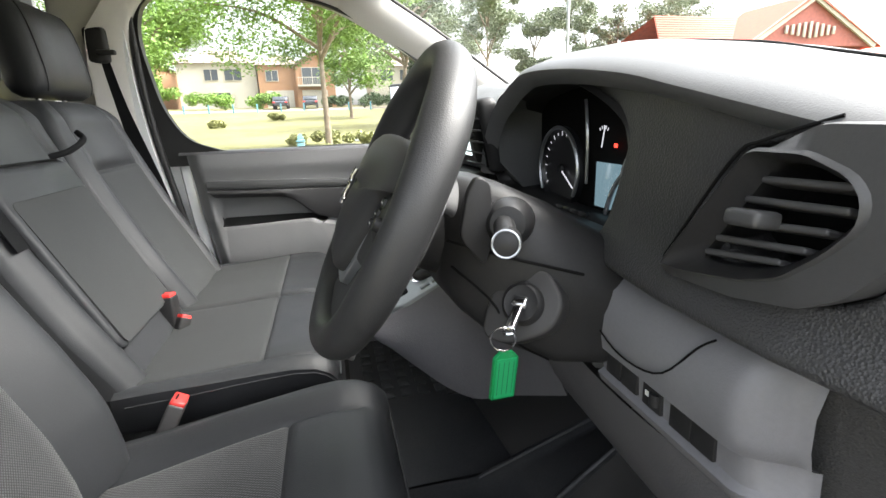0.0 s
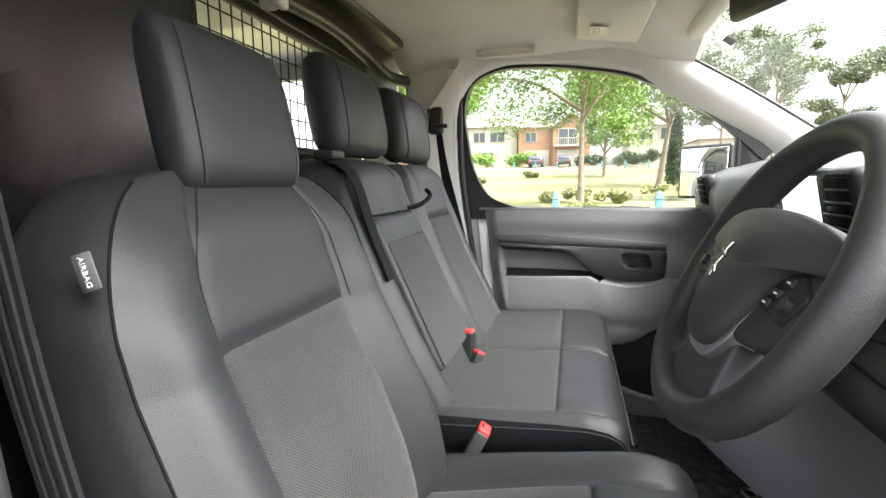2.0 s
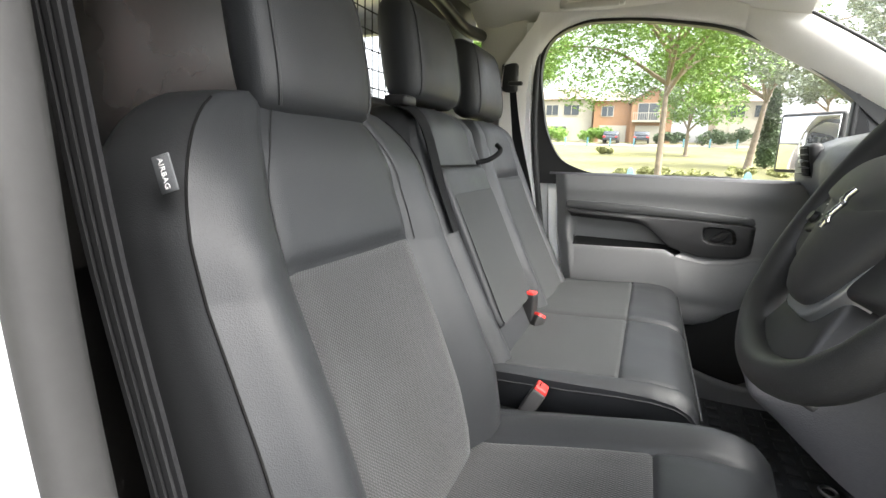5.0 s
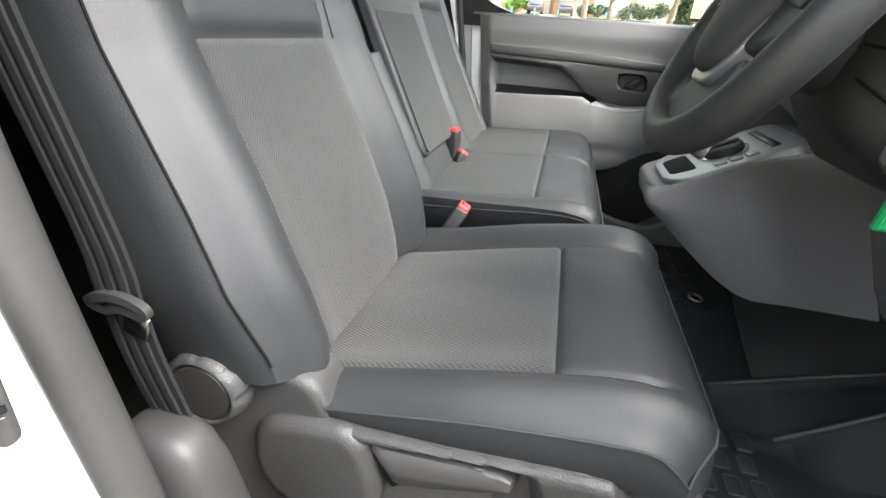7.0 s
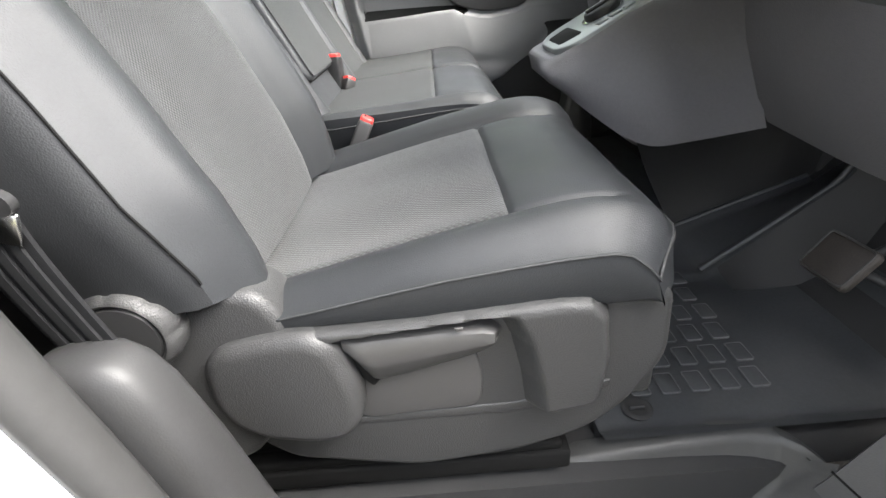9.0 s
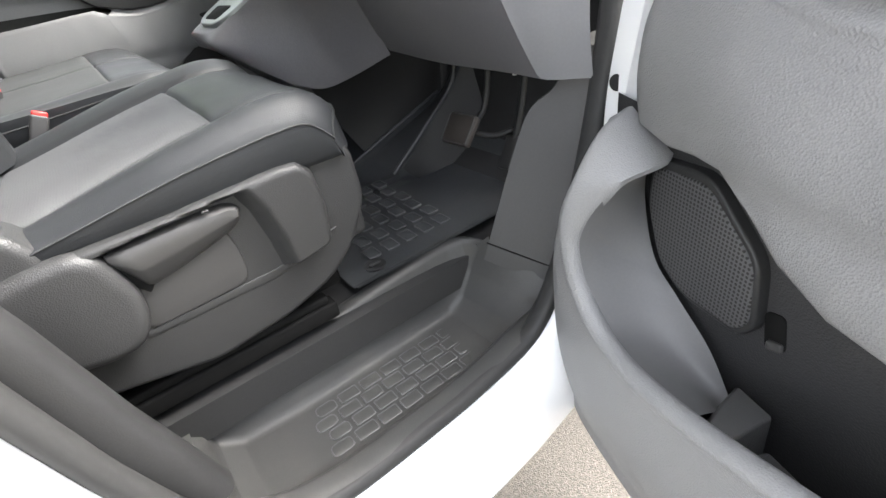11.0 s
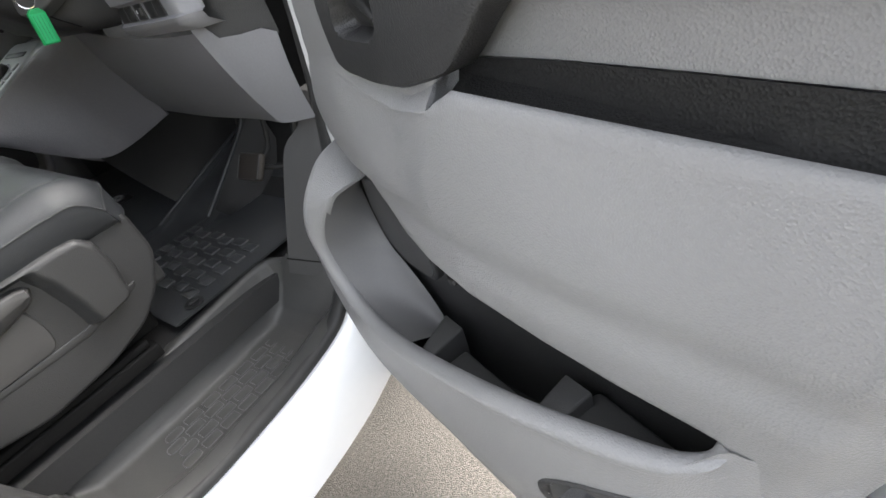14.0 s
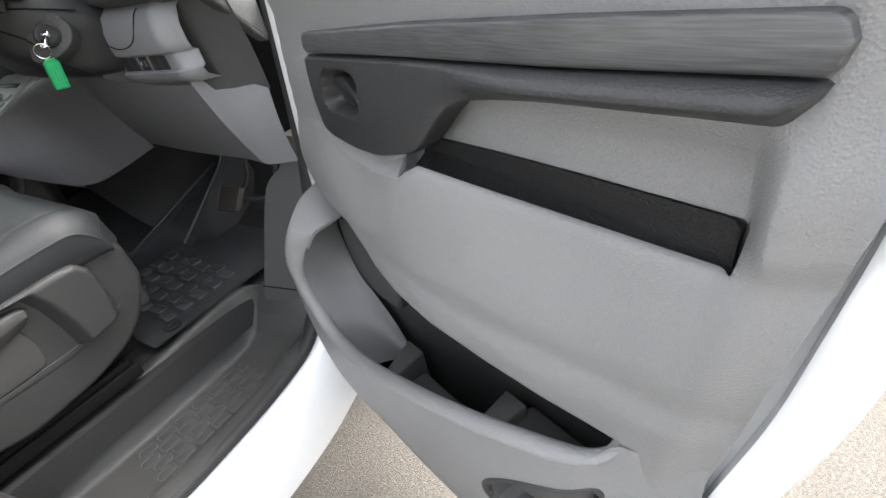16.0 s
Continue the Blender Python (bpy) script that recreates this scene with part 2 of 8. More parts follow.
def circle(r, n=10, k=1.0):
    return [(r * math.cos(2 * math.pi * i / n), k * r * math.sin(2 * math.pi * i / n)) for i in range(n)]


def tube(path, r, n=10, up=(0, 0, 1), closed=False):
    return sweep(path, circle(r, n), up, closed)


def lathe(profile, n=24, m=None):
    """Turns (radius, height) points round the z axis, then applies m."""
    bm = loft([[(r * math.cos(2 * math.pi * i / n), r * math.sin(2 * math.pi * i / n), h) for i in range(n)] for r, h in profile])
    if m is not None:
        bm.transform(m)
    return bm


def rounded(poly, r, n=5):
    """A closed outline with its corners rounded."""
    out = []
    k = len(poly)
    for i in range(k):
        a, b, c = (Vector(poly[j % k][:2]) for j in (i - 1, i, i + 1))
        rr = poly[i][2] if len(poly[i]) > 2 else r
        d1, d2 = (a - b), (c - b)
        t = min(rr, 0.45 * d1.length, 0.45 * d2.length)
        p, q = b + d1.normalized() * t, b + d2.normalized() * t
        for s in range(n + 1):
            u = s / n
            out.append(tuple(p * (1 - u) ** 2 + b * 2 * u * (1 - u) + q * u * u))
    return out


def axes(axis):
    return {"x": lambda a, b, h: (h, a, b), "y": lambda a, b, h: (a, h, b), "z": lambda a, b, h: (a, b, h)}[axis]


def slab(poly, axis, lo, hi, bev=0.0, seg=3, place=None):
    """An outline drawn out along an axis from lo to hi, the hi side with rounded edges."""
    f = place or axes(axis)
    rings = [[f(a, b, lo) for a, b in poly]]
    d = 1 if hi > lo else -1
    if bev:
        for s in range(seg + 1):
            ang = math.pi / 2 * s / seg
            inset, h = bev * (1 - math.cos(ang)), hi - d * bev * (1 - math.sin(ang))
            ring = []
            k = len(poly)
            for i, (a, b) in enumerate(poly):
                p0, p2 = Vector(poly[i - 1]), Vector(poly[(i + 1) % k])
                t = (p2 - p0)
                nrm = Vector((-t.y, t.x)).normalized() if t.length > 1e-9 else Vector((0, 0))
                ring.append(f(a + inset * nrm.x * orient(poly), b + inset * nrm.y * orient(poly), h))
            rings.append(ring)
    else:
        rings.append([f(a, b, hi) for a, b in poly])
    return loft(rings)


def orient(poly):
    s = sum(poly[i - 1][0] * poly[i][1] - poly[i][0] * poly[i - 1][1] for i in range(len(poly)))
    return 1 if s > 0 else -1


def grid(rows, mat_of=None):
    """An open sheet through rows of points."""
    return loft(rows, False, False)


def interp(x, xs, ys):
    return float(np.interp(x, xs, ys))


def smoothstep(a, b, x):
    t = min(max((x - a) / (b - a), 0.0), 1.0)
    return t * t * (3 - 2 * t)


def gauss(x, s):
    return math.exp(-(x / s) ** 2)


def patches(us, vs, fn, region):
    """A sheet fn(u, v) split into one bmesh for each name that region(u, v) gives at the middle of a facet."""
    pts = [[Vector(fn(u, v)) for v in vs] for u in us]
    out = {}
    for i in range(len(us) - 1):
        for j in range(len(vs) - 1):
            key = region((us[i] + us[i + 1]) / 2, (vs[j] + vs[j + 1]) / 2)
            if key is None:
                continue
            bm = out.setdefault(key, [])
            bm.append((pts[i][j], pts[i + 1][j], pts[i + 1][j + 1], pts[i][j + 1]))
    made = {}
    for key, quads in out.items():
        index, verts, faces = {}, [], []
        for q in quads:
            f = []
            for p in q:
                k = (round(p.x, 6), round(p.y, 6), round(p.z, 6))
                if k not in index:
                    index[k] = len(verts)
                    verts.append(p)
                f.append(index[k])
            f = list(dict.fromkeys(f))
            if len(f) > 2:
                faces.append(f)
        me = bpy.data.meshes.new("scratch")
        me.from_pydata(verts, [], faces)
        bm = bmesh.new()
        bm.from_mesh(me)
        bpy.data.meshes.remove(me)
        made[key] = bm
    return made


def steps(*marks):
    """Numbers through marks (value, count to the next)."""
    out = []
    for (a, n), (b, _) in zip(marks, marks[1:]):
        out += [a + (b - a) * i / n for i in range(n)]
    return out + [marks[-1][0]]


# ---- the cab's floor, walls and roof ----
GROUND_Y = [-400, -3, 1.6, 15, 30, 50, 70, 120, 400]
GROUND_Z = [0, 0, 0, 0.45, 1.15, 2.4, 3.85, 5.0, 6.0]


def ground_z(y):
    return interp(y, GROUND_Y, GROUND_Z)


def floor_shell():
    bm = bmesh.new()
    box(bm, (0.1, 0.05, 0.57), (1.7, 1.42, 0.06))
    ob = solo("floor", bm, CARPET, "black lined cab floor", "floor", kind="structure")
    # toe board rising ahead of the pedals
    bm = grid([[(x, y, z) for y in (-0.80, -0.4, 0.0, 0.4, 0.78)] for x, z in ((0.84, 0.602), (0.95, 0.66), (1.04, 0.78), (1.10, 0.95), (1.12, 1.3))])
    solo("floor_toe_board", bm, CARPET, "black sloping toe board ahead of the pedals", "floor", kind="structure")


floor_shell()


# ---- seats ----
def cushion_skin(xs, zt, y0, y1, ins, xseam, zb, crown, splits=(), corner=0.0, lip=0.03, drop=0.018, far=0.0):
    """A seat cushion: stations xs with top heights zt, from y0 to y1, a sunk insert ins behind xseam, and grooves at splits."""
    a, b = ins
    vs = steps((y0, 5), (y0 + lip, 6), (a - 0.006, 2), (a, 2), (a + 0.008, 14), (b - 0.008, 2), (b, 2), (b + 0.006, 6), (y1 - lip, 5), (y1, 1))
    vs = sorted(set([y0 - 2, y0 - 1] + vs + [y1 + 1, y1 + 2] + [s + d for s in splits for d in (-0.012, -0.006, 0, 0.006, 0.012)]))
    us = sorted(set(steps((xs[0], 12), (xseam - 0.008, 2), (xseam, 2), (xseam + 0.008, 16), (xs[-1], 1))))
    x1 = xs[-1]

    def fn(x, v):
        top = interp(x, xs, zt)
        y = min(max(v, y0), y1)
        edge = min(y - y0, y1 - y)
        xo = x
        x -= corner * (1 - smoothstep(0, 0.06, edge)) ** 2 * smoothstep(x1 - 0.12, x1 - 0.01, x)
        if v < y0 - 1.5 or v > y1 + 1.5:
            return (x, y + (0.012 if v < y0 else -0.012), min(zb, top - 0.004))
        if v < y0 or v > y1:
            return (x, y, min(zb + 0.012, top - 0.003))
        z = top - drop * interp(x, (0.05, 0.36), (0.3, 1.0)) * (1 - smoothstep(0, lip * 1.2, edge)) ** 1.5
        inside = smoothstep(a - 0.02, a + 0.03, y) * (1 - smoothstep(b - 0.03, b + 0.02, y))
        behind = 1 - smoothstep(xseam - 0.03, xseam + 0.03, x)
        z -= crown * inside * behind
        z += far * smoothstep(b - 0.01, b + 0.05, y)
        z += 0.004 * inside * behind * math.sin(math.pi * min(max((y - a) / (b - a), 0), 1))
        z -= 0.0045 * (gauss(y - a, 0.004) + gauss(y - b, 0.004)) * (1 if xo < x1 - 0.05 else 0)
        z -= 0.0045 * gauss(x - xseam, 0.004) * (1 if a <= y <= b else 0)
        for s in splits:
            z -= 0.016 * gauss(y - s, 0.007)
        z += 0.0012 * math.sin(37 * y + 11 * x) * smoothstep(0.0, 0.1, edge)
        return (x, y, max(z, zb + 0.014) if xo < x1 - 0.02 else max(z, zb + 0.0))

    return us, vs, fn, lambda x, v: "insert" if x < xseam and a < v < b else "cover"


def back_skin(zs, xf, y0, y1, ins, zseam, thick, wing, top, splits=(), seams=(), rnd=0.05, lift=0.0, edge=1.0):
    """A backrest in slices of height zs, its front at xf, from y0 to y1, with wings that stand forward by wing."""
    a, b = ins
    yc, hw = (y0 + y1) / 2, (y1 - y0) / 2
    us = sorted(set(steps((zs[0], 16), (zseam - 0.008, 2), (zseam, 2), (zseam + 0.008, 10), (top - rnd, 16), (top, 1))))
    front = sorted(set(steps((-0.97, 8), ((a - yc) / hw - 0.015, 2), ((a - yc) / hw, 2), ((a - yc) / hw + 0.02, 14), ((b - yc) / hw - 0.02, 2), ((b - yc) / hw, 2), ((b - yc) / hw + 0.015, 8), (0.97, 1)) + list(splits)))
    vs = [-3 + 0.2 * i for i in range(1, 10)] + [-1.0] + front + [1.0] + [3 - 0.2 * i for i in range(9, 0, -1)]

    def fn(z, v):
        k = min(max((z - (top - rnd)) / rnd, 0), 1)
        round_top = math.sqrt(max(1 - k * k, 0.0))
        w = hw * interp(z, (zs[0], zs[0] + 0.12, top - 0.14, top), (0.94, 1.0, 0.97, 0.86)) * (0.72 + 0.28 * round_top if rnd < 0.06 else 0.56 + 0.44 * round_top)
        x = interp(z, zs, xf)
        th = thick * interp(z, (zs[0], top - 0.1, top), (1.0, 0.9, 0.75)) * (0.25 + 0.75 * round_top)
        f = min(abs(v), 1.0)
        zo = z + lift * smoothstep(0.72, 0.96, f) * (1 - smoothstep(zs[0], zs[0] + 0.12, z)) * (1 if v < 0 else 0)
        fw = wing * interp(z, (zs[0], zs[0] + 0.1, top - 0.16, top - 0.03), (0.8, 1.0, 0.75, 0.0)) * (smoothstep(0.5, 0.78, f) - smoothstep(0.76, 0.965, f) ** 1.4)
        if abs(v) <= 1:
            y = yc + v * w
            x += fw - 0.016 * smoothstep(0.962, 1.0, f)
            ya, yb = yc + (a - yc) / hw * w, yc + (b - yc) / hw * w
            x -= 0.005 * (gauss(y - ya, 0.005) + gauss(y - yb, 0.005))
            x -= 0.009 * (gauss(z - zseam, 0.004) if z < zseam else gauss(z - zseam, 0.013)) * smoothstep(ya - 0.004, ya + 0.012, y) * (1 - smoothstep(yb - 0.012, yb + 0.004, y))
            x += 0.006 * (1 - (v * 1.4) ** 2 if abs(v) < 0.7 else 0)
            for s in seams:
                x -= 0.003 * gauss(v - s, 0.008)
            return (x - 0.03 * k * k, y, zo)
        s = (abs(v) - 1) / 1.8
        x -= 0.016
        bulge = 0.005 * math.sin(math.pi * min(s * 1.3, 1.0))
        yy = w * (1 - 0.0 * s) + bulge
        if s > 0.7:
            yy -= (s - 0.7) * 0.25 * w
        return (x - (th + 0.03) * min(s * 1.1, 1.0) - 0.03 * k * k, yc + math.copysign(yy, v), zo)

    return us, vs, fn, lambda z, v: "insert" if z < zseam and (a - yc) / hw < v < (b - yc) / hw else ("near_side" if v < -edge else "far_side" if v > edge else "cover")


def headrest(seat, xf, yc, hw, z0, z1, depth):
    """A head restraint: upright loft with a flat front, a stitched seam round each side, and two posts."""
    rows = []
    for i in range(19):
        s = i / 18
        z = z0 + (z1 - z0) * s
        r = math.sqrt(max(1 - abs(2 * s - 1) ** 3.4, 0.0))
        ring = []
        n = 36
        for j in range(n):
            t = 2 * math.pi * j / n
            c, d = math.cos(t), math.sin(t)
            yy = math.copysign(abs(c) ** 0.42, c) * hw * (0.86 + 0.14 * r) * (1.0 - 0.06 * s)
            xx = math.copysign(abs(d) ** 0.5, d) * depth / 2 * (0.35 + 0.65 * r)
            if xx < 0:
                yy *= 1 - 0.3 * (abs(xx) / (depth / 2)) ** 1.3
            lean = -0.035 * s
            ring.append((xf - depth / 2 + xx + lean - 0.006 * (1 - c * c) * 0, yc + yy, z))
        rows.append(ring)
    hr = part("headrest", loft(rows), LEATHER, seat, "padded charcoal leatherette head restraint")
    for side in (-1, 1):
        pts = []
        for i in range(25):
            s = 0.06 + 0.88 * i / 24
            r = math.sqrt(max(1 - abs(2 * s - 1) ** 3.4, 0.0))
            pts.append((xf - depth / 2 + 0.878 * depth / 2 * (0.35 + 0.65 * r) - 0.035 * s, yc + side * hw * (0.86 + 0.14 * r) * (1.0 - 0.06 * s) * 0.834, z0 + (z1 - z0) * s))
        part("seam_piping", tube(pts, 0.0022, 6, up=(0, 1, 0)), PIPING, hr)
    for side in (-0.45, 0.45):
        part("headrest_post", tube([(xf - depth * 0.55, yc + side * hw, z0 - 0.05), (xf - depth * 0.55, yc + side * hw, z0 + 0.03)], 0.006, 8, up=(0, 1, 0)), STEEL, seat)
        part("post_sleeve", lathe([(0.0, 0), (0.013, 0), (0.012, 0.012), (0.0, 0.014)], 12, Matrix.Translation((xf - depth * 0.55, yc + side * hw, z0 - 0.018))), BLACK, seat)


def stitches(path, step=0.0036, r=0.00045):
    """A row of short raised stitches along a path."""
    bm = bmesh.new()
    pts = [Vector(p) for p in path]
    for a, b in zip(pts, pts[1:]):
        n = max(int((b - a).length / step), 1)
        for i in range(n):
            p, q = a.lerp(b, i / n), a.lerp(b, (i + 0.6) / n)
            d = (q - p)
            if d.length > 1e-5:
                rot = d.to_track_quat("X", "Z").to_matrix()
                box(bm, (p + q) / 2, (d.length, r * 2, r * 2), 0, 1, rot)
    return bm


def driver_seat():
    seat = thing("car_seat", "charcoal leatherette driver seat with woven grey insert", "seat", (0.2, -0.46, 0.612))
    xs = [0.0, 0.06, 0.12, 0.18, 0.24, 0.30, 0.35, 0.38, 0.41, 0.435, 0.452, 0.459, 0.462]
    zt = [0.893, 0.902, 0.916, 0.931, 0.945, 0.956, 0.964, 0.966, 0.963, 0.953, 0.936, 0.905, 0.882]
    us, vs, fn, reg = cushion_skin(xs, zt, -0.680, -0.208, (-0.62, -0.306), 0.303, 0.874, 0.006, corner=0.028, lip=0.042, drop=0.03, far=0.014)
    made = patches(us, vs, fn, reg)
    cush = part("cushion", made["cover"], LEATHER, seat)
    part("cushion_insert", made["insert"], FABRIC, cush, "woven grey fabric insert")
    for y, up in ((-0.6802, 0.0), (-0.2078, 0.014)):
        pts = [(x - 0.026 * smoothstep(0.37, 0.45, x), y, interp(x, xs, zt) + up - 0.03 * interp(x, (0.05, 0.36), (0.3, 1.0)) - 0.001) for x in np.linspace(0.07, 0.452, 30)]
        part("piping", tube(pts, 0.0016, 6), PIPING, cush)
    part("piping", tube([(0.4545 - 0.028 * (1 - smoothstep(0, 0.06, min(y + 0.68, -0.208 - y))) ** 2, y, 0.932 - 0.03 * (1 - smoothstep(0, 0.05, min(y + 0.68, -0.208 - y))) ** 1.5) for y in np.linspace(-0.679, -0.209, 30)], 0.0018, 6), PIPING, cush)
    zs = [0.905, 0.94, 1.0, 1.1, 1.22, 1.3, 1.4, 1.44]
    xf = [0.048, 0.043, 0.026, -0.013, -0.067, -0.091, -0.11, -0.118]
    us, vs, fn, reg = back_skin(zs, xf, -0.716, -0.208, (-0.612, -0.338), 1.225, 0.10, 0.034, 1.412, seams=(-0.968, 0.968), rnd=0.10, lift=0.022, edge=0.965)
    made = patches(us, vs, fn, reg)
    back = part("backrest", made["cover"], LEATHER, seat)
    part("backrest_insert", made["insert"], FABRIC, back, "woven grey fabric insert")
    part("backrest_side", made["near_side"], SIDESHADED, back, "side panel in leather darkened for its shade")
    part("backrest_side", made["far_side"], SIDESHADED, back)
    for v in (-0.968, 0.968):
        part("edge_seam", tube([Vector(fn(z, v)) + Vector((0.0012, 0.0012 * math.copysign(1, v), 0)) for z in np.linspace(0.93, 1.40, 50)], 0.0013, 6, up=(0, 1, 0)), DEEP, back)
        part("stitching", stitches([Vector(fn(z, v)) + Vector((0.0008, 0, 0)) for z in np.linspace(0.95, 1.395, 40)]), THREAD, back)
    # panel seam curving from the headrest down to the insert
    for v in (-0.59, 0.539):
        pts = [Vector(fn(z, v * (1 - 0.10 * smoothstep(1.30, 1.41, z)))) + Vector((0.0006, 0, 0)) for z in np.linspace(1.225, 1.412, 26)]
        part("panel_seam", tube(pts, 0.0008, 6, up=(0, 1, 0)), THREAD, back)
    headrest(seat, -0.100, -0.466, 0.111, 1.388, 1.582, 0.092)
    # airbag tag sewn into the outer side
    tag = part("airbag_tag", boxed((-0.092, -0.7145, 1.331), (0.019, 0.002, 0.030), 0.0008, 1, Euler((0, radians(-16), radians(4))).to_matrix()), TAGCLOTH, back, "grey woven tag lettered AIRBAG")
    txt = bpy.data.curves.new("tag_text", "FONT")
    txt.body, txt.size, txt.align_x, txt.align_y = "AIRBAG", 0.0072, "CENTER", "CENTER"
    txt.extrude = 0.0003
    ob = new("tag_text", txt)
    ob.data.materials.append(WHITEINK)
    ob.parent = tag
    ob.matrix_basis = Matrix.Translation((-0.0918, -0.716, 1.331)) @ Euler((0, radians(-16), radians(4))).to_matrix().to_4x4() @ Euler((radians(90), radians(90), 0)).to_matrix().to_4x4()
    # side covers, lever, recliner knob, frame and rails
    outline = rounded([(0.0, 0.80), (0.02, 0.872), (0.09, 0.876), (0.24, 0.887), (0.36, 0.892), (0.40, 0.886), (0.452, 0.887), (0.457, 0.80), (0.42, 0.735), (0.375, 0.697), (0.30, 0.672), (0.19, 0.660), (0.05, 0.690), (0.012, 0.73)], 0.022)
    part("base_cover", slab(outline, "y", -0.63, -0.667, 0.012, 5), SEATPLASTIC, seat, "grained black plastic base cover")
    part("base_cover", slab(outline, "y", -0.26, -0.222, 0.014, 4), SEATPLASTIC, seat)
    part("base_front", boxed((0.43, -0.45, 0.80), (0.04, 0.42, 0.12), 0.012, 3), SEATPLASTIC, seat)
    nose = rounded([(0.004, 0.812), (0.008, 0.858), (0.03, 0.878), (0.075, 0.886), (0.112, 0.886), (0.132, 0.872), (0.150, 0.815), (0.146, 0.775), (0.128, 0.750), (0.095, 0.745), (0.045, 0.756), (0.016, 0.78)], 0.03, 7)
    part("cover_bulge", slab(nose, "y", -0.645, -0.698, 0.016, 7), SEATPLASTIC, seat)
    def swell(d, r):
        d = min(max(d / r, 0.0), 1.0)
        return math.sqrt(1 - (1 - d) ** 2)

    def relief(x, z):
        """Height of the block and of the rail that joins it to the bulge over the lever."""
        top = interp(x, (0.09, 0.20, 0.29, 0.34, 0.366, 0.386, 0.394), (0.884, 0.887, 0.893, 0.896, 0.894, 0.880, 0.86)) - z
        left = x - interp(z, (0.752, 0.80, 0.848, 0.886), (0.303, 0.298, 0.288, 0.272))
        right = interp(z, (0.755, 0.775, 0.822, 0.87, 0.892), (0.376, 0.387, 0.392, 0.387, 0.374)) - x
        foot = z - interp(x, (0.30, 0.38), (0.750, 0.764))
        block = smoothstep(0, 0.03, left) * swell(right, 0.014) * swell(top, 0.012) * swell(foot, 0.008)
        rail = smoothstep(0, 0.007, z - interp(x, (0.13, 0.20, 0.275, 0.30), (0.866, 0.8725, 0.8785, 0.876))) * swell(top, 0.007) * swell(right, 0.014)
        return max(block, rail * 0.94)

    rows = [[(x, -0.662 - 0.030 * relief(x, z), z) for z in np.linspace(0.745, 0.898, 62)] for x in np.linspace(0.10, 0.396, 110)]
    part("cover_moulding", grid(rows), SEATPLASTIC, seat)
    plate = rounded([(0.135, 0.752), (0.135, 0.82), (0.19, 0.845), (0.258, 0.846), (0.268, 0.80), (0.263, 0.757)], 0.018)
    part("lever_plate", slab(plate, "y", -0.66, -0.6705, 0.003, 3), LEVER, seat)
    lower = rounded([(0.13, 0.742), (0.13, 0.752), (0.30, 0.756), (0.40, 0.778), (0.395, 0.766), (0.30, 0.742)], 0.004)
    part("cover_crease", slab(lower, "y", -0.66, -0.6685, 0.0015, 2), SEATPLASTIC, seat)
    rows = []
    for x, top, bot in ((0.134, 0.8642, 0.859), (0.137, 0.866, 0.851), (0.150, 0.867, 0.832), (0.160, 0.8675, 0.813), (0.166, 0.868, 0.811), (0.20, 0.869, 0.818), (0.25, 0.871, 0.832), (0.268, 0.8705, 0.838), (0.278, 0.867, 0.845), (0.284, 0.861, 0.852), (0.286, 0.858, 0.855)):
        h = top - bot
        fat = min(1.0, h / 0.02)
        rows.append([(x, -0.664 - a * fat, bot + h * b) for a, b in ((0.0, 1.0), (0.016, 1.0), (0.021, 0.97), (0.0235, 0.9), (0.0245, 0.72), (0.0255, 0.52), (0.0245, 0.44), (0.019, 0.2), (0.016, 0.08), (0.012, 0.0), (0.0, 0.0))])
    part("height_lever", loft(rows), LEVER, seat, "grey plastic height lever", smooth=35)
    # near-black slab that paints the shade of the gap behind the lever
    gap = rounded([(0.128, 0.868), (0.139, 0.869), (0.166, 0.812), (0.158, 0.802), (0.148, 0.815)], 0.003)
    part("lever_gap", slab(gap, "y", -0.66, -0.676, 0.001, 2), DEEP, seat)
    part("lever_pip", boxed((0.246, -0.6895, 0.8765), (0.008, 0.003, 0.003), 0.001, 2), LEVER, seat)
    turn = Matrix.Translation((-0.027, -0.684, 0.914)) @ Euler((radians(90), 0, 0)).to_matrix().to_4x4()
    rings = []
    for rr, h in ((0.032, -0.01), (0.039, 0.0), (0.0425, 0.007), (0.043, 0.018), (0.0415, 0.027), (0.038, 0.033), (0.0355, 0.034), (0.0335, 0.033), (0.0325, 0.030), (0.0, 0.030)):
        grip = 0.055 if rr > 0.04 else 0.03 if rr > 0.037 else 0.0
        rings.append([turn @ Vector((rr * (1 - grip * max(math.cos(8 * t), -0.2) ** 3) * math.cos(t), rr * (1 - grip * max(math.cos(8 * t), -0.2) ** 3) * math.sin(t), h)) for t in (2 * math.pi * i / 96 for i in range(96))])
    knob = part("recliner_knob", loft(rings), SEATPLASTIC, seat, "round grey recliner knob with finger flats", smooth=40)
    part("knob_cap", lathe([(0, 0), (0.0315, 0), (0.030, 0.0022), (0.02, 0.003), (0, 0.0033)], 40, turn @ Matrix.Translation((0, 0, 0.0305))), BLACK, knob)
    hinge = rounded([(-0.105, 0.76), (-0.10, 0.90), (-0.085, 0.930), (-0.03, 0.936), (0.04, 0.934), (0.074, 0.924), (0.090, 0.898), (0.096, 0.876), (0.094, 0.80), (0.02, 0.72), (-0.06, 0.70)], 0.014)
    part("hinge_cover", slab(hinge, "y", -0.63, -0.684, 0.013, 6), SEATPLASTIC, seat)
    # frame and rails near-black: the shade under the seat is in their colour
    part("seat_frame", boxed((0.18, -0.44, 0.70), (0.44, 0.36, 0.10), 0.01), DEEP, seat)
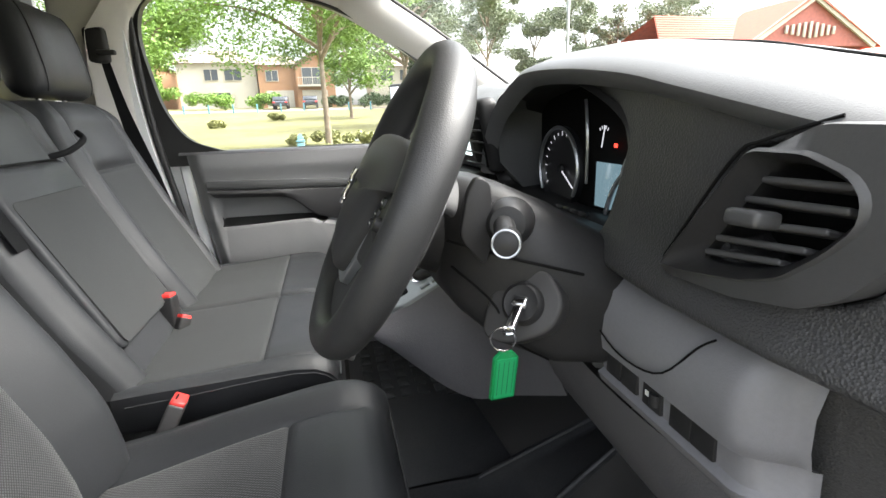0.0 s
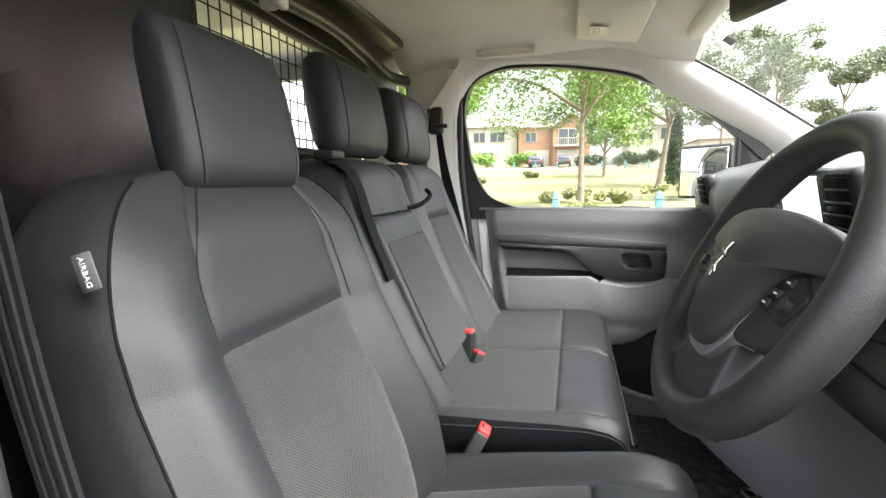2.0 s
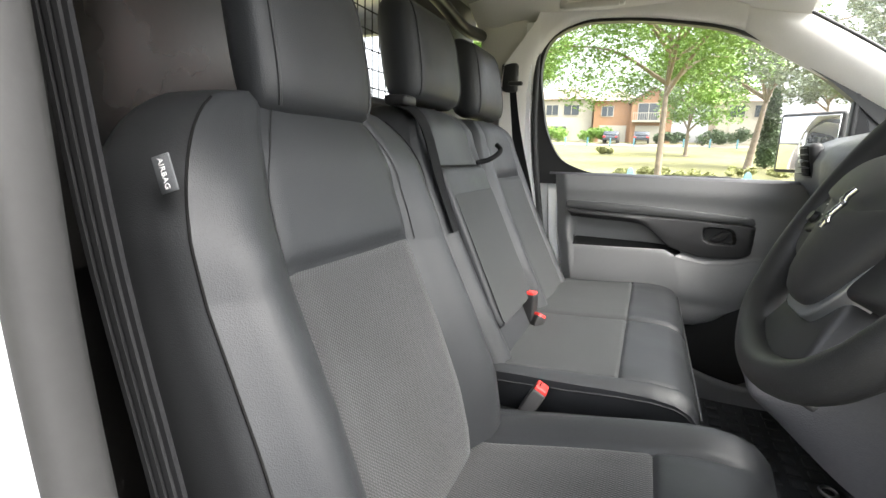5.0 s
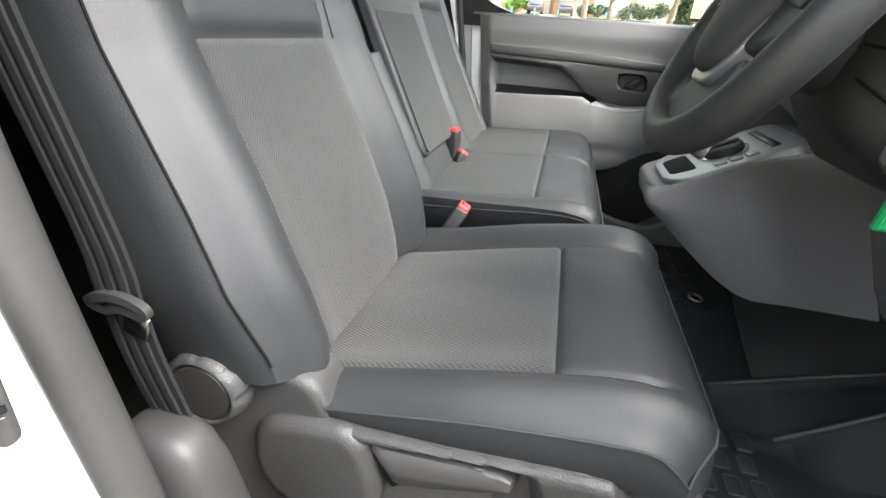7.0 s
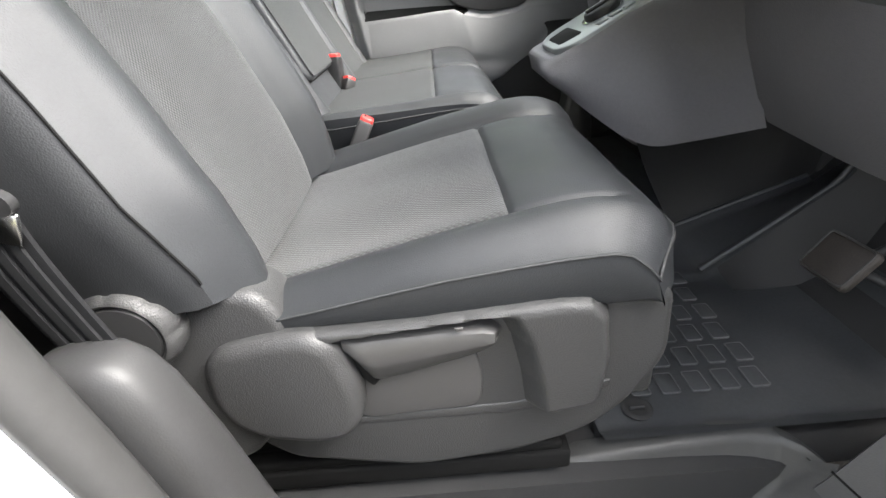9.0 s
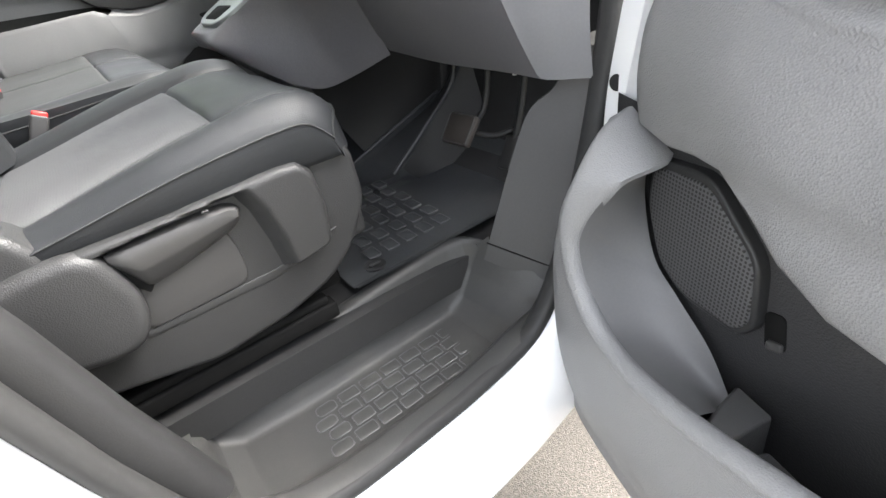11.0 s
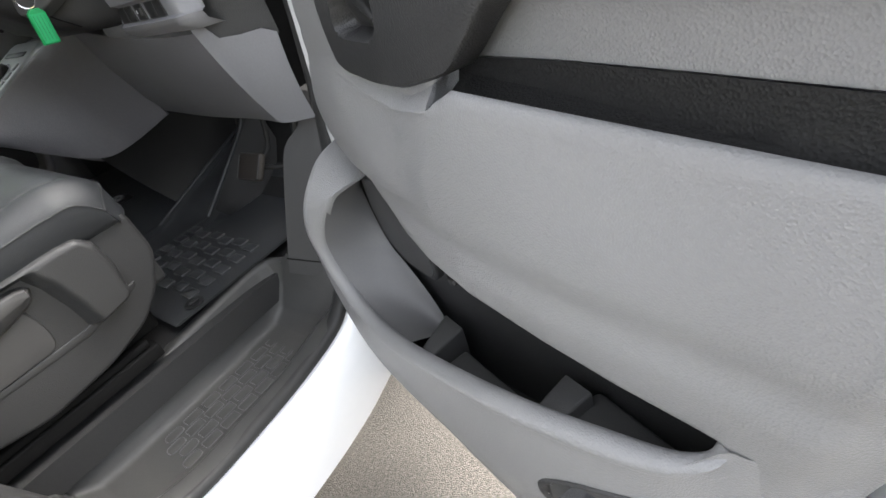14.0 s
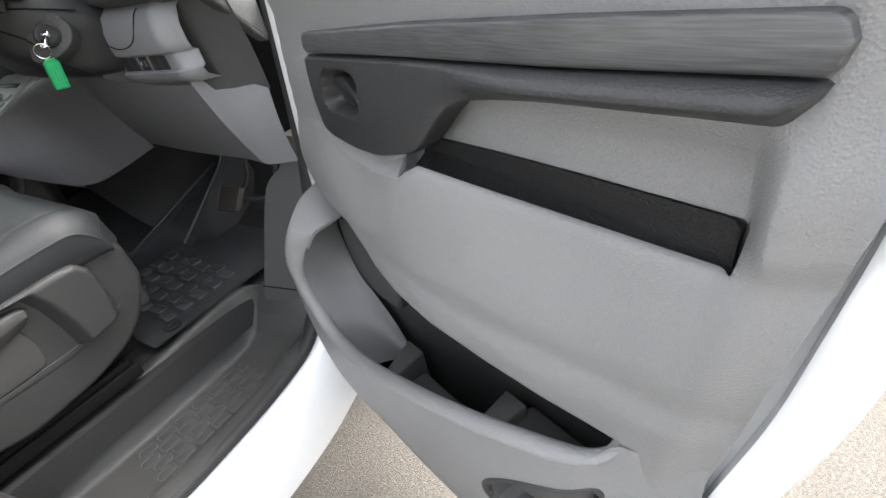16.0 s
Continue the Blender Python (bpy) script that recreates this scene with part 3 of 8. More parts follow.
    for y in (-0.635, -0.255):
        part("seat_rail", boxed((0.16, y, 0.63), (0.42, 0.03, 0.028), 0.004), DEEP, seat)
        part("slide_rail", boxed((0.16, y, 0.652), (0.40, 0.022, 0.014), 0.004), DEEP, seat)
    part("release_bar", tube([(0.078, -0.628, 0.622), (0.20, -0.617, 0.621), (0.312, -0.606, 0.618)], 0.0032, 8), STEEL, seat, "thin steel release bar")


driver_seat()


CLOTH = surface("plain_cloth", (0.036, 0.038, 0.0385), 0.8, grain=1400, bump=0.3, var=0.08, spec=0.3)


def passenger_bench():
    seat = thing("passenger_bench", "charcoal leatherette two-seat passenger bench with fabric inserts", "seat", (0.2, 0.27, 0.612))
    xs = [0.0, 0.05, 0.15, 0.24, 0.30, 0.34, 0.365, 0.38, 0.387, 0.39]
    zt = [0.945, 0.948, 0.955, 0.963, 0.966, 0.962, 0.95, 0.93, 0.905, 0.875]
    us, vs, fn, reg = cushion_skin(xs, zt, -0.135, 0.685, (-0.098, 0.655), 0.244, 0.865, 0.002, splits=(0.256,))
    made = patches(us, vs, fn, reg)
    cush = part("cushion", made["cover"], LEATHER, seat)
    part("cushion_insert", made["insert"], CLOTH, cush, "plain woven grey fabric insert")
    part("piping", tube([(x, -0.134, interp(x, xs, zt) - 0.024) for x in np.linspace(0.02, 0.375, 20)], 0.0022, 6), PIPING, cush)
    part("piping", tube([(0.3825, y, 0.925) for y in np.linspace(-0.13, 0.68, 12)], 0.0022, 6), PIPING, cush)
    part("bench_base", boxed((0.17, 0.275, 0.80), (0.38, 0.79, 0.14), 0.015, 3), LEATHER2, seat, "dark padded bench base")
    # near-black box, with the shade under the bench in its colour
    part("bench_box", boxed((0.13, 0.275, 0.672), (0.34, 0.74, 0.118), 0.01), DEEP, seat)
    zs = [0.93, 1.0, 1.1, 1.2, 1.29, 1.38, 1.45]
    xf = [0.03, -0.008, -0.058, -0.105, -0.142, -0.172, -0.19]
    for y0, y1, ins in ((-0.125, 0.258, (-0.055, 0.2)), (0.262, 0.672, (0.325, 0.6))):
        us, vs, fn, reg = back_skin(zs, xf, y0, y1, ins, 1.288, 0.10, 0.018, 1.452)
        made = patches(us, vs, fn, reg)
        back = part("backrest", made["cover"], LEATHER, seat)
        part("backrest_insert", made["insert"], CLOTH if y0 > 0 else LEATHER, back, "plain woven grey fabric insert" if y0 > 0 else "")
        part("backrest_side", made["near_side"], LEATHER2, back)
        part("backrest_side", made["far_side"], LEATHER2, back)
        if y0 < 0:
            pad = rounded([(-0.07, 1.0), (-0.07, 1.325), (0.205, 1.325), (0.205, 1.0)], 0.025)
            py, pz = 0.0675, 1.16
            lay = lambda k, h: [(interp(pz + (z - pz) * (1 - k), zs, xf) + h, py + (y - py) * (1 - k), pz + (z - pz) * (1 - k)) for y, z in pad]
            gap = part("panel_gap", loft([lay(-0.03, 0.006), lay(-0.03, 0.0085)]), DEEP, back)
            fold = part("fold_down_panel", loft([lay(0.0, 0.0), lay(0.0, 0.016), lay(0.02, 0.021), lay(0.06, 0.0235)]), LEATHER, back, "fold-down centre panel with pull loop")
            cloth = rounded([(-0.058, 1.01), (-0.058, 1.272), (0.193, 1.272), (0.193, 1.01)], 0.012)
            part("panel_insert", loft([[(interp(z, zs, xf) + h, y, z) for y, z in cloth] for h in (0.015, 0.028)]), CLOTH, fold, "plain woven grey fabric insert")
            part("pull_loop", tube(spline([(-0.128, 0.13, 1.335), (-0.10, 0.15, 1.345), (-0.085, 0.18, 1.365), (-0.10, 0.195, 1.38)], 12), 0.006, 8), WEBBING, fold)
    headrest(seat, -0.178, 0.066, 0.132, 1.46, 1.675, 0.125)
    headrest(seat, -0.185, 0.465, 0.132, 1.46, 1.675, 0.125)


passenger_bench()


def buckle(at, tilt, height, label, mat, turn=0, k=1.0):
    rot = Euler((radians(tilt[0]), radians(tilt[1]), radians(turn))).to_matrix()
    b = thing("seat_belt_buckle", label, "buckle", at, "seat belt buckles")
    up = rot @ Vector((0, 0, 1))
    c = Vector(at)
    part("buckle_body", boxed(c - up * (height / 2 + 0.004), (0.026 * k, 0.044 * k, height), 0.005, 3, rot), mat, b)
    part("release_button", boxed(c - up * 0.004, (0.023 * k, 0.039 * k, 0.012), 0.003, 2, rot), RED, b, "red release button")
    part("slot", boxed(c + up * 0.0022 - rot @ Vector((0.005, 0, 0)), (0.003, 0.02, 0.001), 0, 1, rot), DEEP, b)
    part("buckle_stalk", tube([c - up * height, c - up * (height + 0.06)], 0.009, 8, up=(0, 1, 0)), BLACK, b)


buckle((0.004, 0.171, 1.022), (0, 4), 0.074, "black seat belt buckle with a red button between the bench cushions", BLACK, 80, 1.3)
buckle((0.040, 0.167, 0.968), (-10, 30), 0.03, "short black seat belt buckle with a red button on the bench", BLACK, 40)
buckle((0.122, -0.178, 0.95), (-8, 28), 0.06, "grey seat belt buckle with a red button beside the driver seat", LEVER)


# ---- doors ----
def door(name, put, label, z_up, is_open):
    """A cab door in its own measures: u back from the hinge, w towards the cabin, z up; put gives the place in the world."""
    d = thing(name, label, "door", put(0.1, -0.05, 0.4), kind="structure")

    def lay(bm):
        for v in bm.verts:
            v.co = put(v.co.x, v.co.y, v.co.z + (z_up if v.co.z > 1.0 else z_up * max((v.co.z - 0.6) / 0.4, 0)))
        return bm

    def p(nm, bm, mat, parent=None, lb=""):
        return part(nm, lay(bm), mat, parent or d, lb)

    ufront = lambda z: 0.0 if not is_open else interp(z, (0.3, 0.84, 0.89, 1.0, 1.3), (0.06, 0.06, 0.11, 0.125, 0.21))
    urear = lambda z: interp(z, (0.3, 0.45, 0.749, 0.967, 1.084, 1.3), (0.72, 0.785, 0.834, 0.87, 0.889, 0.91))
    # lower edge over the pocket, ledge under the tray, and the tray's upper edge: height and standing out
    lpt = lambda u: interp(u, (0.0, 0.08, 0.14, 0.20, 0.25, 0.29, 0.33, 0.37, 0.42, 0.50, 0.60, 0.68, 0.75, 0.80, 1.0), (0.9, 0.893, 0.888, 0.884, 0.893, 0.893, 0.872, 0.842, 0.823, 0.820, 0.815, 0.811, 0.799, 0.799, 0.80))
    lpw = lambda u: interp(u, (0.0, 0.10, 0.20, 0.25, 0.32, 0.40, 0.50, 0.60, 0.68, 0.75, 0.80, 0.85, 1.0), (-0.014, -0.012, 0.008, 0.019, 0.029, 0.034, 0.040, 0.034, 0.026, 0.010, 0.003, -0.006, -0.01))
    ledge = lambda u: interp(u, (0.0, 0.28, 0.34, 0.41, 0.47, 0.52, 0.60, 0.70, 0.82, 1.0), (1.03, 1.035, 1.018, 1.010, 1.024, 1.047, 1.044, 1.037, 1.031, 1.03))
    ledgew = lambda u: interp(u, (0.0, 0.12, 0.28, 0.40, 0.48, 0.60, 0.70, 0.82, 0.86, 1.0), (-0.014, -0.002, 0.016, 0.022, 0.036, 0.027, 0.013, 0.0, 0.004, 0.0))
    brow = lambda u: interp(u, (0.0, 0.28, 0.36, 0.44, 0.49, 0.52, 0.60, 0.70, 0.82, 1.0), (1.045, 1.05, 1.032, 1.026, 1.044, 1.056, 1.060, 1.061, 1.061, 1.06))
    inside = lambda u: smoothstep(0.480, 0.492, u) * (1 - smoothstep(0.822, 0.832, u))
    sunk = lambda u: smoothstep(0.475, 0.53, u) * (1 - smoothstep(0.822, 0.85, u))
    broww = lambda u: interp(u, (0.0, 0.12, 0.28, 0.46), (-0.012, -0.002, 0.012, 0.012)) * (1 - sunk(u)) - 0.023 * sunk(u)

    def skew(u, w, z):
        """Shift of the tray's forward end, more at the ledge than at the back."""
        return (0.044 * min(max((w + 0.02) / 0.055, 0.0), 1.0) - 0.024) * smoothstep(0.38, 0.485, u) * (1 - smoothstep(0.50, 0.62, u)) * smoothstep(0.94, 1.02, z)

    def crown(u, z):
        w = 0.006 * math.sin(math.pi * min(max((z - 0.75) / 0.55, 0), 1))
        w -= 0.02 * smoothstep(0.03, 0.0, u - ufront(z)) + 0.02 * smoothstep(0.035, 0.0, urear(z) - u)
        return w

    us = sorted(set(np.linspace(0.05, 0.92, 88).round(4).tolist() + [0.286, 0.49, 0.505, 0.53, 0.808, 0.814, 0.819, 0.821, 0.824, 0.827, 0.848, 0.852, 0.855, 0.858, 0.30, 0.86, 0.768, 0.480, 0.483, 0.486, 0.489, 0.492, 0.496, 0.8245, 0.8295, 0.832, 0.836, 0.842]))

    # one grey panel: belly over the pocket, ledge, recess behind the tray, and the pad up to the sill
    rows = []
    for u in us:
        b, bw, l, lw, t, tw = lpt(u), lpw(u), ledge(u), ledgew(u), brow(u), broww(u)
        c = 1 - smoothstep(0.745, 0.772, u)
        row = [(u, bw - 0.003 - 0.031 * c, b - 0.004 - 0.04 * (1 - c)), (u, bw - 0.002 - 0.018 * c, b - 0.007 - 0.02 * (1 - c)), (u, bw - 0.001 - 0.007 * c, b - 0.005 - 0.004 * (1 - c)), (u, bw - 0.0015 * c, b - 0.001)]
        for q in np.linspace(0.02, 1.0, 20):
            belly = 0.011 * math.sin(math.pi * q) - 0.006 * gauss(b + (l - b) * q - 0.885, 0.02) * smoothstep(0.25, 0.4, u)
            row.append((u, bw + (lw - bw) * smoothstep(0.0, 1.0, q) + belly, b + (l - b) * q - 0.003 * (q > 0.95)))
        k = inside(u)
        for q in (0.015, 0.03, 0.045, 0.08, 0.16, 0.3, 0.6, 0.85, 0.97):
            deep = interp(q, (0.0, 0.03, 0.045, 0.08, 0.16, 0.3, 0.85, 0.97, 1.0), (lw, lw - 0.007, lw - 0.0074, lw - 0.0085, lw - 0.02, min(lw - 0.045, tw - 0.014), tw - 0.014, tw - 0.006, tw))
            low = interp(q, (0.0, 0.03, 0.045, 0.08, 0.16, 0.3, 0.6, 1.0), (l, l + 0.0006, l - 0.001, l - 0.014, l - 0.026, l - 0.022, l, t))
            row.append((u, (lw + (tw - lw) * smoothstep(0, 1, q)) * (1 - k) + deep * k, (l + (t - l) * q) * (1 - k) + low * k))
        for q in np.linspace(0.0, 1.0, 24):
            z = t + (1.275 - t) * q
            back = 1 - smoothstep(1.09, 1.15, z)
            dip = 1 - smoothstep(0.8, 1.6, ((u - 0.383 - 0.25 * (z - 1.105)) / 0.05) ** 4 + ((z - 1.104) / 0.031) ** 4)
            row.append((u, tw * back + (0.004 + 0.012 * smoothstep(1.18, 1.24, z)) * (1 - back) - 0.035 * dip, z))
        out = []
        for a, w, z in row:
            uu = min(max(a + skew(a, w, z), ufront(z)), urear(z))
            w -= 0.02 * smoothstep(0.03, 0.0, uu - ufront(z)) + 0.022 * smoothstep(0.04, 0.0, urear(z) - uu)
            out.append((uu, w, z))
        rows.append(out)
    p("lining_panel", grid(rows), DOORGREY, lb="grained grey plastic door lining")
    # narrow tray behind the ledge, lined with black rubber
    rows = []
    for u in np.linspace(0.476, 0.831, 64):
        e = min(math.sqrt(max(1 - (1 - min((u - 0.476) / 0.014, 1)) ** 2, 0)), math.sqrt(max(1 - (1 - min((0.831 - u) / 0.012, 1)) ** 2, 0)))
        l, lw = ledge(u), ledgew(u)
        t, tw = l + (brow(u) - l) * e, lw + (-0.0205 - lw) * e
        rows.append([(u, lw - 0.0062, l + 0.0004), (u, lw - 0.0078, l - 0.010 * e), (u, lw * 0.5 - 0.012, l - 0.013 * e), (u, -0.019 * e + lw * (1 - e) * 0.5, l - 0.006 * e), (u, tw - 0.0005, l + (t - l) * 0.4), (u, tw, l + (t - l) * 0.75), (u, tw + 0.0005, t)])
        rows[-1] = [(a + skew(a, w, z), w, z) for a, w, z in rows[-1]]
    p("door_tray", grid(rows), TRAYRUBBER, lb="black rubber-lined narrow tray")

    def fill(poly, wf, nu=150, nv=36, skirt=0.03, drop=0.006, r=0.004):
        """A moulded plate of the given (u, z) outline, its face at wf(u, share of the height, z), its edge rounded and turned back by skirt."""
        k = len(poly)
        u0, u1 = min(a for a, _ in poly) + 1e-5, max(a for a, _ in poly) - 1e-5
        rows = []
        for i in range(nu + 1):
            u = u0 + (u1 - u0) * (0.75 * i / nu + 0.25 * (0.5 - 0.5 * math.cos(math.pi * i / nu)))
            crossed = []
            for n in range(k):
                (a, b), (c, e) = poly[n], poly[(n + 1) % k]
                if (a - u) * (c - u) <= 0 and a != c:
                    crossed.append(b + (e - b) * (u - a) / (c - a))
            lo, hi = min(crossed), max(crossed)
            edge = swell(min(u - u0, u1 - u), r * 1.5)
            row = [(u, wf(u, 0.0, lo) - skirt, lo)]
            for q in np.linspace(0, 1, nv + 1):
                rim = swell(min(q, 1 - q) * (hi - lo), r)
                row.append((u, wf(u, q, lo + (hi - lo) * q) - drop * (1 - min(edge, rim)), lo + (hi - lo) * q))
            row.append((u, wf(u, 1.0, hi) - skirt, hi))
            rows.append(row)
        return loft(rows, cap=False, closed=False)

    def swell(d, r):
        d = min(max(d / r, 0.0), 1.0)
        return math.sqrt(1 - (1 - d) ** 2)

    # black arm rest: flat plate round the handle, then a grained roll with an undercut
    armpoly = [v[:2] for v in rounded([(0.284, 1.139, 0.004), (0.284, 1.054), (0.318, 1.037), (0.386, 1.031), (0.437, 1.033), (0.487, 1.046), (0.524, 1.057), (0.548, 1.077), (0.570, 1.097), (0.594, 1.1155), (0.613, 1.1225), (0.635, 1.1255), (0.72, 1.128), (0.796, 1.130), (0.842, 1.131, 0.006), (0.856, 1.150), (0.8585, 1.159, 0.004), (0.72, 1.1545), (0.52, 1.150), (0.33, 1.1425)], 0.012, 4)]

    def arm_w(u, q, z):
        base = interp(u, (0.284, 0.30, 0.52, 0.62, 0.70, 0.86), (0.008, 0.018, 0.022, 0.026, 0.022, 0.014))
        k = smoothstep(0.58, 0.70, u)
        pull = 1 - smoothstep(0.55, 1.0, ((u - 0.383 - 0.25 * (z - 1.105)) / 0.046) ** 4 + ((z - 1.104) / 0.027) ** 4)
        return base - 0.024 * pull + (1 - k) * 0.003 * math.sin(math.pi * q) + k * interp(q, (0, 0.15, 0.35, 0.5, 0.62, 0.75, 0.88, 1), (-0.014, -0.008, 0.004, 0.013, 0.0165, 0.0165, 0.013, 0.008))

    p("arm_rest", fill(armpoly, arm_w), DOORBLACK, lb="grained black arm rest")
    strip = [v[:2] for v in rounded([(0.285, 1.142), (0.33, 1.1455), (0.52, 1.1525), (0.72, 1.1565), (0.858, 1.161, 0.004), (0.8635, 1.176), (0.857, 1.189), (0.72, 1.187), (0.53, 1.181), (0.358, 1.171), (0.292, 1.167)], 0.012, 4)]
    p("trim_strip", fill(strip, lambda u, q, z: interp(u, (0.285, 0.32, 0.52, 0.70, 0.86), (0.008, 0.015, 0.019, 0.019, 0.013)) + 0.002 * math.sin(math.pi * q), drop=0.003, r=0.003), BRUSHED, lb="brushed dark trim strip")
    p("inner_handle", slab(rounded([(0.350, 1.120), (0.372, 1.121), (0.404, 1.094), (0.396, 1.085), (0.372, 1.086), (0.352, 1.104)], 0.006), "x", -0.010, 0.010, 0.005, 3, place=lambda a, b, h: (a, h, b)), BLACK, lb="door release handle")
    # lower pocket: bulging shell, rim, dark inside, dividers, speaker
    rim = spline([(0.10, -0.015, 0.893), (0.125, 0.035, 0.884), (0.148, 0.08, 0.85), (0.142, 0.098, 0.80), (0.144, 0.1, 0.75), (0.17, 0.1, 0.695), (0.235, 0.102, 0.662), (0.34, 0.103, 0.672), (0.46, 0.098, 0.706), (0.58, 0.088, 0.744), (0.67, 0.068, 0.763), (0.73, 0.044, 0.769), (0.762, 0.018, 0.782), (0.764, -0.008, 0.796)], 60)
    bot = spline([(0.055, -0.03, 0.86), (0.05, 0.0, 0.75), (0.05, 0.03, 0.62), (0.055, 0.04, 0.52), (0.06, 0.045, 0.40), (0.12, 0.05, 0.345), (0.28, 0.05, 0.338), (0.45, 0.045, 0.342), (0.60, 0.035, 0.36), (0.70, 0.012, 0.42), (0.775, -0.004, 0.56), (0.84, -0.016, 0.70)], 60)
    skin = spline([(0.10, -0.015, 0.893), (0.125, 0.035, 0.884), (0.148, 0.08, 0.85), (0.142, 0.098, 0.80), (0.144, 0.1, 0.75), (0.17, 0.1, 0.695), (0.235, 0.102, 0.662), (0.34, 0.103, 0.672), (0.46, 0.098, 0.706), (0.58, 0.088, 0.744), (0.67, 0.068, 0.763), (0.735, 0.042, 0.772), (0.766, 0.011, 0.794), (0.785, 0.005, 0.7985), (0.838, -0.027, 0.80)], 60)

    def at(line, i):
        j = min(int(i), len(line) - 2)
        return line[j].lerp(line[j + 1], i - j)

    def on_shell(i, s, lift=0.0):
        q = at(skin, i).lerp(at(bot, i), s)
        q.y += 0.018 * math.sin(math.pi * min(s * 1.15, 1.0)) * (1 - smoothstep(46, 58, i)) + lift
        return q

    # a cup recess is cut out of the shell towards its rear
    in_cup = lambda i, s: ((i - 46.0) / 4.8) ** 2 + ((s - 0.32) / 0.15) ** 2
    made = patches(np.linspace(0, 59, 178).tolist(), np.linspace(0, 1, 46).tolist(), on_shell, lambda i, s: None if in_cup(i, s) < 0.95 else "shell")
    shell = p("pocket_shell", made["shell"], DOORGREY)
    loop = lambda k, lift: [on_shell(46.0 + 4.8 * k * math.cos(t), 0.32 + 0.15 * k * math.sin(t), lift) for t in (2 * math.pi * j / 48 for j in range(48))]
    p("cup_recess", loft([loop(1.06, 0.0005), loop(1.03, 0.003), loop(0.99, 0.0035), loop(0.96, 0.001), loop(0.93, -0.012), loop(0.86, -0.04), loop(0.6, -0.05), loop(0.05, -0.052)], cap=False), DOORBLACK, shell, "dark round cup recess")
    # broad rounded lip round the mouth
    lip_rows, inner = [], []
    flange = spline([(0.180, -0.014, 0.868), (0.190, 0.002, 0.862), (0.196, 0.03, 0.861), (0.193, 0.055, 0.855), (0.186, 0.068, 0.838), (0.176, 0.075, 0.812), (0.170, 0.078, 0.775)], 19)
    for i, a in enumerate(rim):
        k, r = 1 - smoothstep(20, 31, i), smoothstep(50, 58, i)
        tang = rim[min(i + 1, 59)] - rim[max(i - 1, 0)]
        into = (Vector((0.27, 0.03, 0.775)) - a).normalized() * k + Vector((-0.8 * r, -1 + 0.6 * r, 0)) * (1 - k)
        inw = (into - tang * (into.dot(tang) / tang.length_squared)).normalized()
        n = tang.cross(inw).normalized()
        n = -n if n.y + n.z < 0 else n
        g = smoothstep(0.0, 0.06, a.y) * 0.6 + 0.4
        n = n * (1 - 0.75 * smoothstep(48, 58, i))
        lip_rows.append([a - inw * 0.001 - n * 0.012, a - inw * 0.0035 - n * 0.003, a - inw * 0.001 + n * 0.004, a + inw * 0.006 * g + n * 0.0075, a + inw * 0.014 * g + n * 0.0075, a + inw * 0.02 * g + n * 0.004, a + inw * 0.0235 * g - n * 0.003, a + inw * 0.025 * g - n * 0.014])
        if i < 19:
            k, f, row = 1 - smoothstep(12, 18, i), flange[i], lip_rows[-1]
            row[4] = row[4].lerp(row[3].lerp(f, 0.35), k)
            row[5] = row[5].lerp(row[3].lerp(f, 0.9), k)
            row[6] = row[6].lerp(f + Vector((0.002, -0.002, -0.003)), k)
            row[7] = row[7].lerp(f + Vector((0.001, -0.008, -0.008)), k)
        inner.append(lip_rows[-1][-2])
    p("pocket_rim", grid(lip_rows), DOORGREY, shell)
    foot = spline([(0.158, -0.006, 0.87), (0.156, -0.008, 0.80), (0.185, -0.008, 0.725), (0.235, -0.008, 0.692), (0.30, -0.004, 0.66), (0.36, 0.0, 0.60)], 30)
    rows = []
    for i in range(3, 34):
        a, f = inner[i], foot[min(max(i - 3, 0), 29)]
        rows.append([a.lerp(f, q) - Vector((0.012, 0.014, 0.006)) * math.sin(math.pi * q) for q in np.linspace(0, 1, 9)])
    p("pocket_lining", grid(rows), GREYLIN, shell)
    rows = []
    for a in inner[29:]:
        f = Vector((a.x, max(a.y - 0.05, -0.012), min(a.z - 0.05, 0.53) if a.x < 0.7 else a.z - 0.1))
        rows.append([a, a.lerp(f, 0.35), a.lerp(f, 0.7), f, Vector((f.x, -0.02, f.z - 0.004))])
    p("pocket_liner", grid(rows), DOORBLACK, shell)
    rows = [[(u, -0.022, z) for z in np.linspace(0.48, lpt(u) + 0.012, 8)] for u in np.linspace(0.07, 0.80, 40)]
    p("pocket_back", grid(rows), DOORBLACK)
    spk = rounded([(0.163, 0.853), (0.25, 0.863), (0.327, 0.80), (0.338, 0.725), (0.322, 0.703), (0.238, 0.698), (0.192, 0.722), (0.162, 0.79)], 0.02)
    p("speaker_surround", slab(spk, "x", -0.022, -0.008, 0.004, 3, place=lambda a, b, h: (a, h, b)), BLACK)
    cu = sum(a for a, _ in spk) / len(spk)
    cz = sum(b for _, b in spk) / len(spk)
    p("speaker_grille", slab([(cu + (a - cu) * 0.93, cz + (b - cz) * 0.9) for a, b in spk], "x", -0.015, -0.006, 0.002, 2, place=lambda a, b, h: (a, h, b)), GRILLE, lb="fine mesh loudspeaker grille")
    # shallow near-black slab: the recess's shade is painted, not sunk
    p("fixing_recess", slab(rounded([(0.334, 0.745), (0.356, 0.752), (0.366, 0.712), (0.344, 0.702)], 0.008), "x", -0.024, -0.0205, 0.0005, 2, place=lambda a, b, h: (a, h, b)), DEEP)
